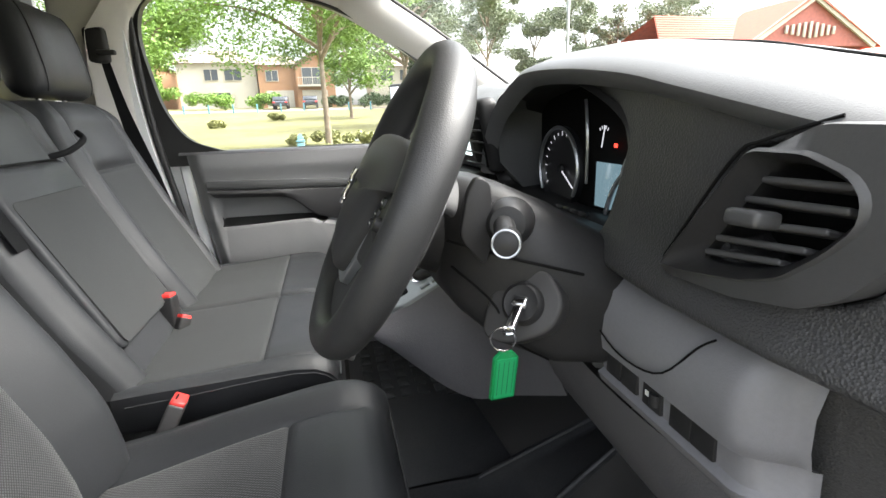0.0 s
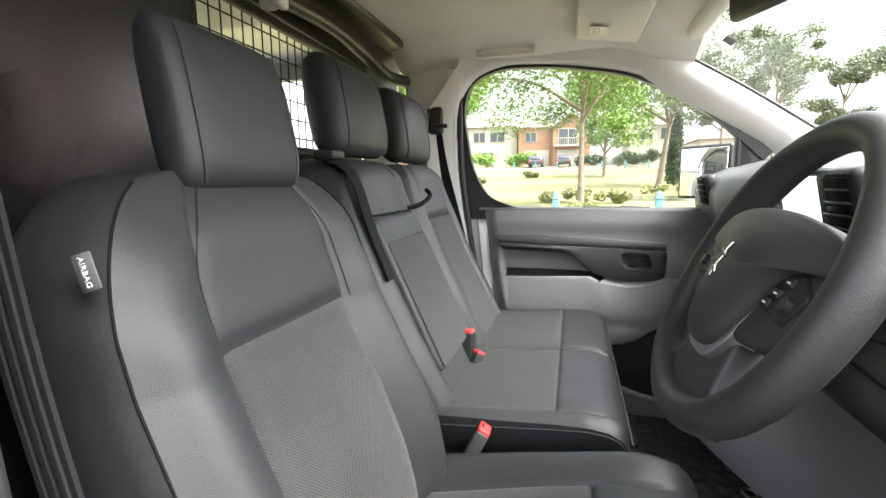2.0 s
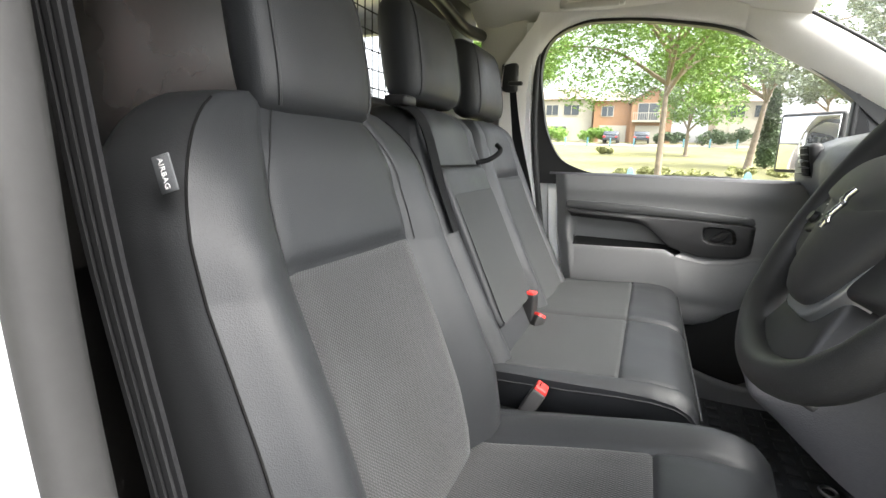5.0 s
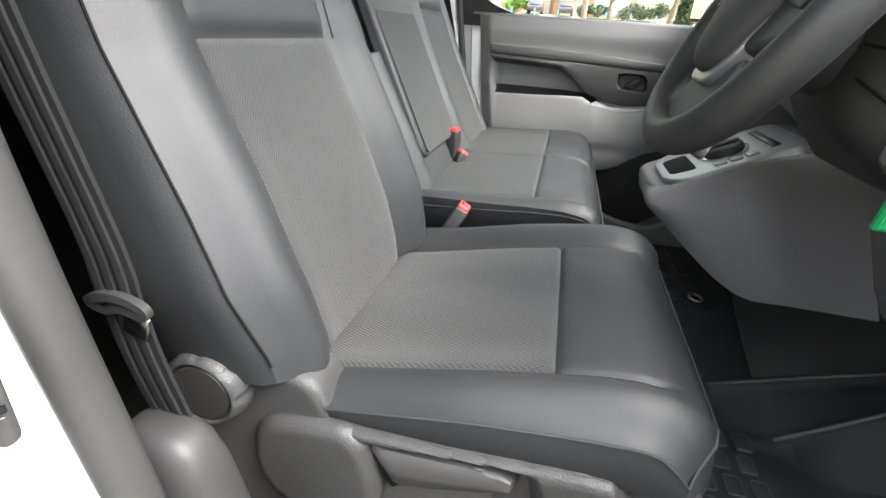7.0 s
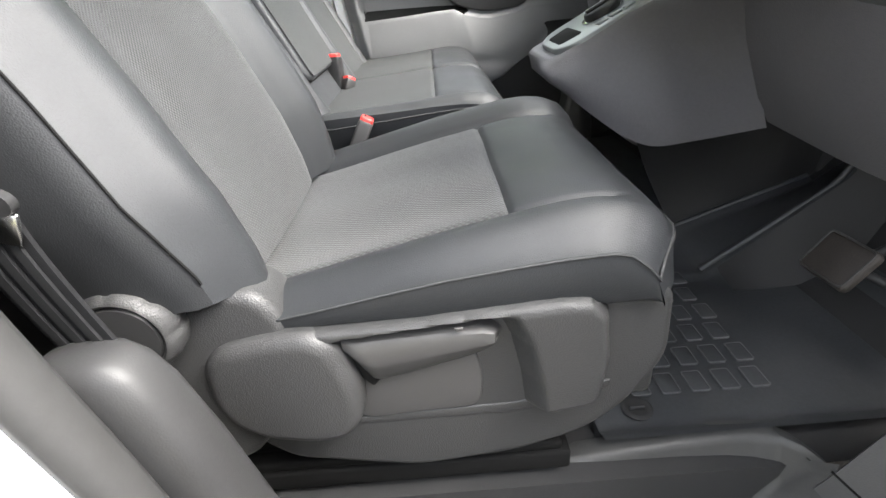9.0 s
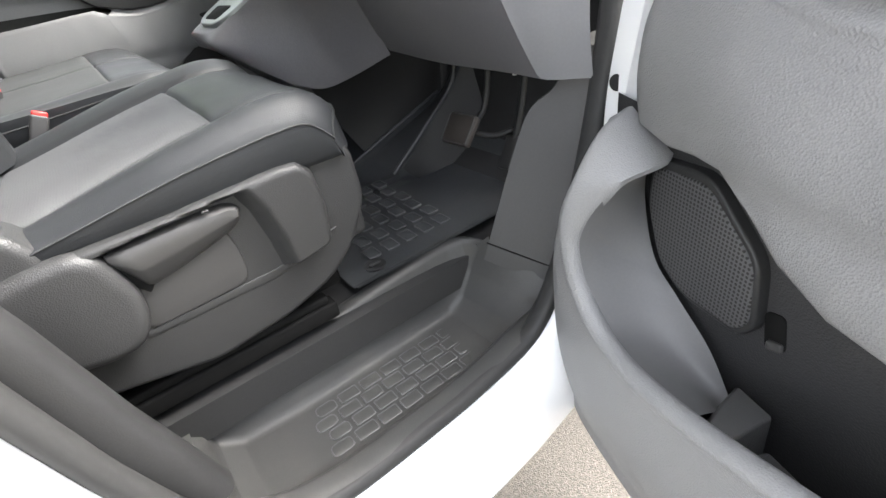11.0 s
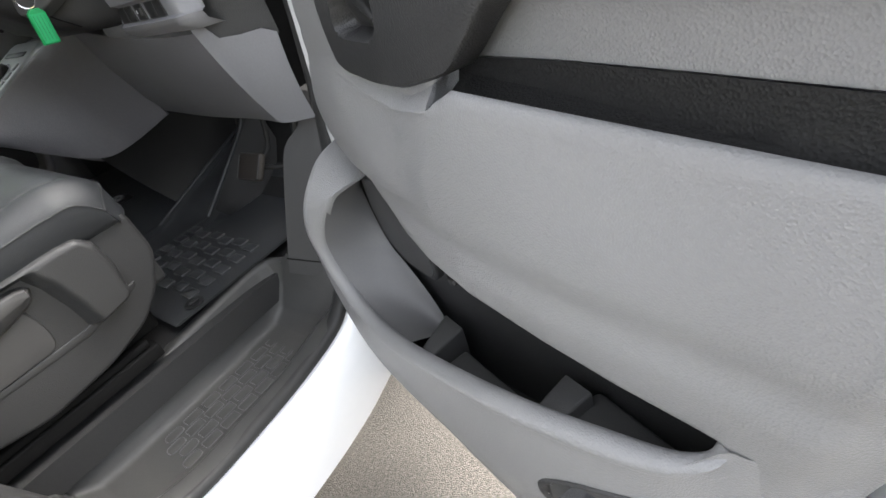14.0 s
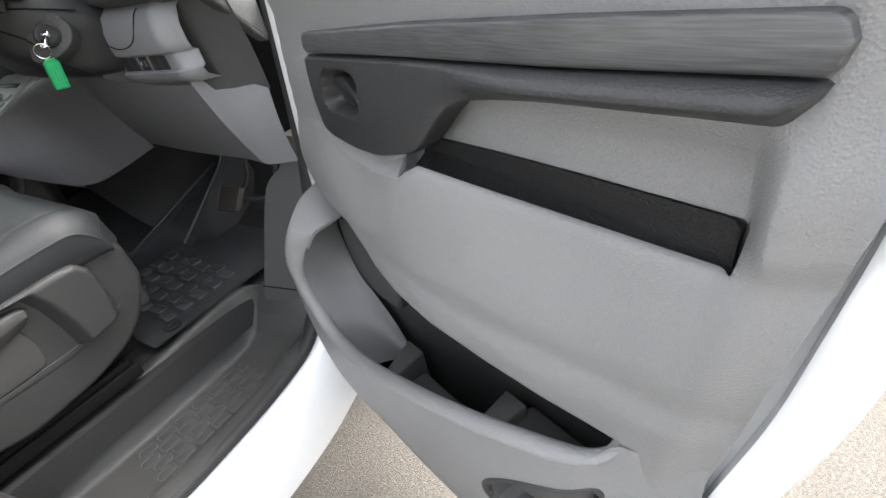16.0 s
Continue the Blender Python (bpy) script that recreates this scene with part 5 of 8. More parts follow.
def pedals():
    br = thing("brake_pedal", "worn rubber brake pedal on a black arm", "pedal", (0.83, -0.42, 0.75))
    rot = Euler((0, radians(-52), radians(4))).to_matrix()
    part("pedal_pad", boxed((0.812, -0.446, 0.747), (0.07, 0.082, 0.02), 0.008, 3, rot), PEDAL, br, "worn brown-black rubber pad")
    lip = rounded([(-0.032, -0.038), (0.032, -0.038), (0.032, 0.038), (-0.032, 0.038)], 0.008, 4)
    part("pad_edge", tube([rot @ Vector((a, b, 0.0105)) + Vector((0.812, -0.446, 0.747)) for a, b in lip], 0.0016, 6, closed=True), LEVER, br)
    part("pedal_arm", tube(spline([(0.825, -0.44, 0.745), (0.875, -0.455, 0.775), (0.90, -0.46, 0.90), (0.92, -0.46, 1.05)], 14), 0.007, 8), BLACK, br)
    part("pedal_link", tube(spline([(0.835, -0.455, 0.735), (0.86, -0.50, 0.728), (0.885, -0.535, 0.74)], 8), 0.007, 8), BLACK, br)
    ac = thing("accelerator_pedal", "narrow black accelerator pedal", "pedal", (0.86, -0.56, 0.69))
    part("pedal_pad", boxed((0.86, -0.545, 0.70), (0.075, 0.034, 0.012), 0.004, 2, Euler((0, radians(-55), radians(8))).to_matrix()), BLACK, ac)
    part("pedal_arm", tube(spline([(0.87, -0.545, 0.70), (0.90, -0.55, 0.80), (0.93, -0.55, 0.95)], 10), 0.007, 8), BLACK, ac)
    cb = thing("wiring_plug", "small white plug hanging under the dashboard", "plug", (0.86, -0.56, 0.87))
    part("plug_body", boxed((0.86, -0.575, 0.875), (0.008, 0.008, 0.022), 0.002), WHITEINK, cb)
    part("plug_wire", tube([(0.86, -0.575, 0.885), (0.862, -0.575, 0.92)], 0.002, 6, up=(0, 1, 0)), BLACK, cb)


PEDAL = surface("pedal_rubber", (0.032, 0.027, 0.024), 0.6, grain=900, bump=0.5, var=0.3)
pedals()


# ---- bulkhead, roof lining, pillars and glass ----
def bulkhead():
    x = -0.40
    y0, y1, z0, z1 = -0.23, 0.49, 1.49, 1.76
    hole = rounded([(y0, z0), (y1, z0), (y1, z1 - 0.02), (y0, z1)], 0.06, 7)
    outer = [(-0.84, 0.60), (0.80, 0.60), (0.80, 1.95), (-0.84, 1.95)]
    n = len(hole)
    bm = bmesh.new()

    def toward(p):
        c = Vector(((y0 + y1) / 2, (z0 + z1) / 2))
        d = Vector(p) - c
        k = min((0.80 - c.x if d.x > 0 else -0.84 - c.x) / d.x if abs(d.x) > 1e-6 else 1e9, ((1.95 if d.y > 0 else 0.6) - c.y) / d.y if abs(d.y) > 1e-6 else 1e9)
        return c + d * k

    rings = []
    for k, dx in ((0.0, -0.012), (0.0, 0.0), (0.03, 0.016), (0.08, 0.02), (0.15, 0.004), (0.4, 0.0), (1.0, 0.0)):
        ring = []
        for a, b in hole:
            q = Vector((a, b)).lerp(toward((a, b)), k)
            ring.append((x + dx + 0.05 * smoothstep(-0.45, -0.84, q.x) + 0.04 * smoothstep(1.75, 1.95, q.y), q.x, q.y))
        rings.append(ring)
    wall = solo("wall_bulkhead", loft(rings, cap=False), BULKHEAD, "black moulded bulkhead with a barred window", "bulkhead", kind="structure")
    bm = bmesh.new()
    for y, w, z, h in ((-0.63, 0.46, 1.25, 1.4), (0.73, 0.26, 1.25, 1.4), (0.1, 1.0, 0.93, 0.76), (0.1, 1.0, 1.88, 0.14)):
        box(bm, (x - 0.035, y, z), (0.02, w, h))
    solo("wall_bulkhead_back", bm, BULKHEAD, "black rear skin of the bulkhead", "bulkhead", kind="structure")
    g = thing("window_grille", "black steel wire grille across the bulkhead window", "grille", (x - 0.01, 0.05, 1.6))
    for i in range(22):
        y = y0 + (y1 - y0) * (i + 0.5) / 22
        part("wire", tube([(x - 0.012, y, z0), (x - 0.012, y, z1)], 0.0018, 6, up=(0, 1, 0)), BLACK, g)
    for i in range(6):
        z = z0 + (z1 - z0) * (i + 0.5) / 6
        part("wire", tube([(x - 0.015, y0, z), (x - 0.015, y1, z)], 0.0018, 6), BLACK, g)
    # moulded ledges and the shelf over the window
    solo("bulkhead_ledge", tube(spline([(x + 0.045, -0.80, 1.83), (x + 0.05, -0.5, 1.81), (x + 0.05, -0.2, 1.79), (x + 0.055, 0.15, 1.80), (x + 0.06, 0.35, 1.78), (x + 0.08, 0.5, 1.74), (x + 0.07, 0.70, 1.76)], 40), 0.02, 10), BULKHEAD, "rounded black ledge above the bulkhead window", "trim", kind="structure")
    solo("bulkhead_header", boxed((x + 0.06, 0.0, 1.885), (0.10, 1.55, 0.07), 0.025, 4), BULKHEAD, "black header trim along the roof", "trim", kind="structure")
    hook = thing("coat_hook", "pale grey plastic coat hook on the bulkhead", "hook", (x + 0.05, -0.08, 1.78))
    part("hook_body", boxed((x + 0.06, -0.09, 1.79), (0.034, 0.034, 0.08), 0.01, 3), PILLAR, hook)
    part("hook_lip", boxed((x + 0.085, -0.09, 1.765), (0.02, 0.04, 0.03), 0.007, 3), PILLAR, hook)
    # cargo bay seen through the grille: pale walls, rear window light
    bm = bmesh.new()
    box(bm, (-1.7, -0.82, 1.3), (2.5, 0.04, 1.4))
    box(bm, (-1.7, 0.82, 0.97), (2.5, 0.04, 0.74))
    box(bm, (-1.7, 0.82, 1.91), (2.5, 0.04, 0.18))
    box(bm, (-0.45, 0.82, 1.58), (0.08, 0.04, 0.48))
    box(bm, (-1.75, 0.82, 1.58), (0.14, 0.04, 0.48))
    box(bm, (-2.9, 0.82, 1.58), (0.12, 0.04, 0.48))
    solo("wall_cargo_sides", bm, CARGO, "pale cargo bay side walls with glazed openings", "wall", kind="structure")
    solo("ceiling_cargo", boxed((-1.7, 0, 1.96), (2.5, 1.66, 0.03)), CARGO, "pale ribbed cargo bay roof", "ceiling", kind="structure")
    solo("floor_cargo", boxed((-1.7, 0, 0.58), (2.5, 1.66, 0.04)), CARPET, "dark cargo bay floor", "floor", kind="structure")
    bm = bmesh.new()
    box(bm, (-2.93, 0, 0.9), (0.05, 1.66, 0.6))
    box(bm, (-2.93, 0, 1.93), (0.05, 1.66, 0.08))
    for y in (-0.75, 0.0, 0.75):
        box(bm, (-2.93, y, 1.55), (0.05, 0.09, 0.72))
    solo("wall_rear_doors", bm, CARGO, "rear doors with two bright windows", "rear door", kind="structure")


CARGO = surface("cargo_paint", (0.55, 0.56, 0.58), 0.5, var=0.05)
bulkhead()


def roof():
    rows = []
    for x in np.linspace(-0.36, 0.62, 24):
        row = []
        for y in np.linspace(-0.80, 0.80, 32):
            z = 1.885 - 0.09 * smoothstep(0.55, 0.80, abs(y)) - 0.07 * smoothstep(0.35, 0.62, x) + 0.012 * smoothstep(-0.15, 0.0, x)
            z -= 0.02 * gauss(x + 0.30, 0.06)
            row.append((x, y, z))
        rows.append(row)
    solo("ceiling", grid(rows), LINER, "pale grey fabric headliner", "headliner", kind="structure")
    solo("roof_skin", grid([[(x, y, 1.96 - 0.12 * (abs(y) / 0.9) ** 4 - 0.08 * smoothstep(0.4, 0.7, x)) for y in np.linspace(-0.9, 0.9, 14)] for x in np.linspace(-3.0, 0.66, 10)]), PAINT, "white painted roof", "car body", kind="structure")
    # passenger side: window surround rising over the glass
    surround = [(-0.15, 1.30), (-0.15, 1.62), (-0.10, 1.745), (0.0, 1.797), (0.12, 1.80), (0.28, 1.783), (0.48, 1.735), (0.70, 1.60), (0.88, 1.44)]
    low = spline([(a, 0.75, b) for a, b in surround], 60)
    rows = []
    for p in low:
        up = 1.0 if p.x > -0.14 else 0.0
        if p.x > 0.5:
            continue
        rows.append([p + Vector((0, 0.015, 0)), p + Vector((0, -0.004, 0.006 * up)), p + Vector((-0.012 * (1 - up), -0.018, 0.025 * up)), p + Vector((-0.05 * (1 - up), -0.03, 0.06 * up)), p + Vector((-0.10 * (1 - up), -0.045, 0.12 * up))])
    solo("window_surround", grid(rows), PILLAR, "pale trim over the passenger window", "trim", kind="structure")
    # front pillars
    for sgn, nm in ((1, "pillar_front_left"), (-1, "pillar_front_right")):
        low = spline([(0.36, 0.762 * sgn, 1.765), (0.457, 0.762 * sgn, 1.732), (0.60, 0.764 * sgn, 1.652), (0.70, 0.766 * sgn, 1.592), (0.80, 0.77 * sgn, 1.53), (1.0, 0.78 * sgn, 1.40)], 30)
        high = spline([(0.43, 0.69 * sgn, 1.845), (0.53, 0.708 * sgn, 1.815), (0.64, 0.715 * sgn, 1.753), (0.74, 0.718 * sgn, 1.693), (0.85, 0.722 * sgn, 1.622), (1.06, 0.735 * sgn, 1.482)], 30)
        rows = []
        for p, q in zip(low, high):
            sink = 0.03 * sgn * (1 - smoothstep(0.36, 0.56, p.x))
            rows.append([p + Vector((0, 0.02 * sgn, 0.004))] + [p.lerp(q, k) + Vector((0, sink, 0)) + Vector((0, -0.024 * sgn * math.sin(math.pi * k), 0)) for k in np.linspace(0, 1, 9)] + [q + Vector((0, 0.03 * sgn, 0.01))])
        solo(nm, grid(rows), PILLAR, "pale trimmed windscreen pillar", "pillar", kind="structure")
    solo("windscreen_header", boxed((0.60, 0, 1.835), (0.06, 1.42, 0.05), 0.02, 3), LINER, "headliner edge above the windscreen", "trim", kind="structure")
    ws = grid([[(x, y, z) for y in (-0.74, 0.74)] for x, z in ((0.62, 1.825), (0.92, 1.625), (1.25, 1.39))])
    w = solo("window_windscreen", ws, GLASS, "clear laminated windscreen", "windscreen", kind="structure")
    w.visible_shadow = False
    solo("windscreen_seal", tube([(0.53, 0.712, 1.822), (0.64, 0.72, 1.76), (0.74, 0.723, 1.70), (0.85, 0.727, 1.629), (1.06, 0.74, 1.489)], 0.006, 8), BLACK, "black windscreen edge seal", "seal", kind="structure")
    # passenger window glass, black frame and quarter triangle
    g = solo("window_1", grid([[(x, 0.79, z) for z in (1.27, 1.5, 1.84)] for x in (-0.16, 0.3, 0.72, 0.95)]), GLASS, "clear passenger door glass", "window", kind="structure")
    g.visible_shadow = False
    fr = spline([(0.10, 0.775, 1.282), (0.03, 0.775, 1.298), (-0.05, 0.775, 1.338), (-0.105, 0.775, 1.43), (-0.13, 0.775, 1.54), (-0.142, 0.775, 1.66), (-0.11, 0.775, 1.755), (-0.01, 0.775, 1.806), (0.12, 0.775, 1.81), (0.28, 0.775, 1.793), (0.48, 0.775, 1.745), (0.70, 0.775, 1.615), (0.86, 0.775, 1.47)], 70)
    solo("window_seal", sweep(fr, [(0.018, -0.012), (0.018, 0.012), (-0.018, 0.016), (-0.018, -0.016)], up=(0, 1, 0)), BLACK, "black rubber passenger window frame", "seal", kind="structure")
    arc = spline([(0.12, 1.284, 0), (0.03, 1.302, 0), (-0.045, 1.348, 0), (-0.098, 1.44, 0), (-0.122, 1.56, 0), (-0.13, 1.64, 0)], 30)
    solo("window_corner", grid([[(p.x, 0.757, p.y), (min(p.x, -0.15 + 0.27 * max(0.0, 1 - i / 14)), 0.757, 1.262 if i < 14 else 1.262 + (p.y - 1.262) * (i - 14) / 15)] for i, p in enumerate(arc)]), BLACK, "black corner fillet of the passenger window", "trim", kind="structure")
    solo("wall_pillar_left", boxed((-0.10, 0.805, 0.91), (0.22, 0.02, 0.72), 0.004), PAINT, "white painted pillar beside the passenger door", "pillar", kind="structure")
    q = rounded([(0.775, 1.30), (0.775, 1.555), (0.82, 1.52), (0.87, 1.44), (0.885, 1.30)], 0.02)
    solo("window_quarter", slab(q, "y", 0.79, 0.765, 0.006, 2), BLACK, "black mirror triangle ahead of the passenger glass", "trim", kind="structure")
    solo("window_bar", boxed((0.775, 0.775, 1.42), (0.016, 0.03, 0.28), 0.005), BLACK, "black upright bar of the passenger window", "trim", kind="structure")
    # white edge strip of the rear passenger pillar and its belt
    solo("pillar_rear_left", sweep(spline([(-0.165, 0.74, 1.80), (-0.165, 0.745, 1.6), (-0.155, 0.745, 1.4), (-0.12, 0.745, 1.15), (-0.085, 0.745, 0.95), (-0.06, 0.745, 0.7)], 20), [(0.012, -0.012), (0.012, 0.012), (-0.012, 0.012), (-0.012, -0.012)], up=(0, 1, 0)), PAINT, "white edge of the rear passenger pillar", "pillar", kind="structure")
    solo("pillar_seal_left", sweep(spline([(-0.14, 0.755, 1.80), (-0.14, 0.755, 1.6), (-0.13, 0.755, 1.4), (-0.095, 0.755, 1.15), (-0.06, 0.755, 0.95), (-0.03, 0.755, 0.7)], 20), circle(0.011, 8), up=(0, 1, 0)), BLACK, "black seal of the rear passenger pillar", "seal", kind="structure")
    solo("pillar_trim_left", boxed((-0.26, 0.755, 1.35), (0.17, 0.04, 1.1), 0.015, 3), PILLAR, "pale trim of the rear passenger pillar", "pillar", kind="structure")
    # sun visor, grab handle, mirror, lamp unit
    v = thing("sun_visor", "pale grey sun visor folded up with a warning label", "sun visor", (0.36, 0.48, 1.86))
    part("visor_panel", boxed((0.355, 0.46, 1.842), (0.19, 0.40, 0.022), 0.01, 4, Euler((0, radians(8), 0)).to_matrix()), LINER, v)
    lab = part("label", boxed((0.325, 0.53, 1.8275), (0.05, 0.08, 0.001), 0, 1, Euler((0, radians(8), 0)).to_matrix()), LABELY, v, "small printed warning label")
    part("label_band", boxed((0.344, 0.545, 1.8262), (0.01, 0.045, 0.001), 0, 1, Euler((0, radians(8), 0)).to_matrix()), LABELB, lab)
    for i in range(4):
        part("label_line", boxed((0.334 - i * 0.007, 0.525, 1.8268), (0.0012, 0.05, 0.001), 0, 1, Euler((0, radians(8), 0)).to_matrix()), GREYD, lab)
    part("visor_pivot", tube([(0.255, 0.30, 1.862), (0.26, 0.27, 1.862), (0.265, 0.26, 1.875)], 0.006, 8), PILLAR, v)
    h = thing("grab_handle", "pale plastic folding grab handle above the passenger window", "grab handle", (0.03, 0.70, 1.82))
    part("handle_bar", boxed((0.035, 0.685, 1.828), (0.17, 0.014, 0.022), 0.006, 3), PILLAR, h)
    for x in (-0.05, 0.12):
        part("handle_foot", boxed((x, 0.695, 1.835), (0.028, 0.03, 0.028), 0.008, 3), PILLAR, h)
    lamp = thing("roof_lamp", "pale overhead lamp and microphone housing", "lamp", (0.42, 0.0, 1.84))
    part("lamp_housing", boxed((0.42, 0.10, 1.848), (0.16, 0.26, 0.05), 0.018, 4), PILLAR, lamp)
    part("lamp_lens", boxed((0.42, 0.16, 1.823), (0.06, 0.07, 0.006), 0.002), WHITEINK, lamp)
    part("lamp_switch", boxed((0.45, 0.05, 1.823), (0.02, 0.03, 0.006), 0.002), BLACK, lamp)
    part("warning_lens", boxed((0.48, 0.10, 1.823), (0.012, 0.02, 0.006), 0.002), RED, lamp)
    rm = thing("rear_view_mirror", "black rear view mirror hung from the windscreen", "mirror", (0.62, 0.05, 1.74))
    part("mirror_shell", boxed((0.60, 0.04, 1.735), (0.03, 0.235, 0.065), 0.014, 4, Euler((radians(4), radians(-6), radians(14))).to_matrix()), BLACK, rm)
    part("mirror_stem", tube([(0.61, 0.04, 1.75), (0.655, 0.04, 1.79)], 0.009, 8, up=(0, 1, 0)), BLACK, rm)
    st = thing("windscreen_sticker", "small printed stickers on the windscreen", "sticker", (0.66, 0.62, 1.78))
    part("sticker", boxed((0.665, 0.63, 1.785), (0.004, 0.05, 0.03), 0, 1, Euler((0, radians(-56), 0)).to_matrix()), SATIN, st)
    part("sticker_dark", boxed((0.675, 0.565, 1.782), (0.004, 0.05, 0.03), 0, 1, Euler((0, radians(-56), 0)).to_matrix()), GREYD, st)


roof()


def belts():
    b = thing("driver_seat_belt", "black ribbed seat belt hanging on the driver pillar", "seat belt", (-0.15, -0.78, 0.9))
    path = spline([(-0.105, -0.79, 1.545), (-0.083, -0.79, 1.47), (-0.053, -0.79, 1.285), (-0.012, -0.79, 1.12), (-0.005, -0.79, 1.07), (0.003, -0.79, 1.02), (0.013, -0.785, 0.96), (0.028, -0.78, 0.90), (0.06, -0.775, 0.76)], 40)
    strap = part("webbing", sweep(path, [(-0.019, -0.0015), (0.019, -0.0015), (0.019, 0.0015), (-0.019, 0.0015)], up=(0, 1, 0.3)), WEBBING, b)
    for o in (-0.011, 0.0, 0.011):
        part("webbing_rib", sweep([p + Vector((0, -0.003, 0)) for p in path], [(o - 0.0028, -0.001), (o + 0.0028, -0.001), (o + 0.0028, 0.001), (o - 0.0028, 0.001)], up=(0, 1, 0.3)), RIB, strap)
    part("upper_guide", boxed((-0.11, -0.785, 1.565), (0.05, 0.03, 0.06), 0.012, 3), BLACK, b)
    part("upper_guide_loop", tube(spline([(-0.13, -0.80, 1.545), (-0.105, -0.805, 1.53), (-0.08, -0.80, 1.535)], 10), 0.008, 8), BLACK, b)
    loop = spline([(-0.022, -0.797, 1.068), (-0.006, -0.799, 1.075), (0.010, -0.799, 1.075), (0.022, -0.798, 1.069), (0.020, -0.797, 1.063), (0.004, -0.797, 1.066), (-0.012, -0.796, 1.062)], 40, True)
    tongue = part("tongue", sweep(loop, [(0.003, -0.003), (0.003, 0.003), (-0.003, 0.003), (-0.003, -0.003)], up=(0, 1, 0), closed=True), BLACK, b, "black belt tongue")
    part("tongue_blade", boxed((0.010, -0.795, 1.053), (0.02, 0.003, 0.02), 0.001, 1, Euler((0, radians(20), 0)).to_matrix()), STEEL, tongue)
    p = thing("passenger_seat_belt", "black seat belt on the passenger pillar", "seat belt", (-0.2, 0.72, 1.2))
    part("webbing", sweep(spline([(-0.225, 0.715, 1.60), (-0.20, 0.72, 1.45), (-0.15, 0.725, 1.25), (-0.10, 0.72, 1.05), (-0.06, 0.71, 0.97)], 20), [(-0.022, -0.0015), (0.022, -0.0015), (0.022, 0.0015), (-0.022, 0.0015)], up=(0, 1, 0)), WEBBING, p)
    part("guide_cover", boxed((-0.225, 0.72, 1.62), (0.06, 0.03, 0.10), 0.012, 3), BLACK, p)
    part("guide_loop", boxed((-0.20, 0.705, 1.60), (0.05, 0.02, 0.014), 0.005, 3), BLACK, p)
    part("lower_anchor", boxed((-0.045, 0.70, 0.985), (0.03, 0.03, 0.05), 0.01, 3), BLACK, p)
    m = thing("centre_seat_belt", "black seat belt over the shoulder of the bench", "seat belt", (-0.22, -0.09, 1.35))
    part("webbing", sweep(spline([(-0.235, -0.105, 1.46), (-0.17, -0.095, 1.42), (-0.13, -0.085, 1.30), (-0.09, -0.085, 1.2)], 14), [(-0.02, -0.0015), (0.02, -0.0015), (0.02, 0.0015), (-0.02, 0.0015)], up=(1, 0, 0)), WEBBING, m)
    part("belt_guide", boxed((-0.215, -0.10, 1.455), (0.05, 0.05, 0.02), 0.007, 3), BLACK, m)


RIB = surface("webbing_rib", (0.013, 0.0133, 0.014), 0.8, spec=0.12)
belts()


# ---- dashboard ----
CONSOLE = surface("console_plastic", (0.125, 0.123, 0.132), 0.5, grain=420, bump=0.35, kind="voronoi", var=0.06, dist=0.001)
HOOD_Y = (-0.83, -0.80, -0.73, -0.64, -0.567, -0.46, -0.356, -0.305, -0.27)
HOOD_Z = (1.355, 1.366, 1.382, 1.403, 1.419, 1.433, 1.438, 1.427, 1.412)


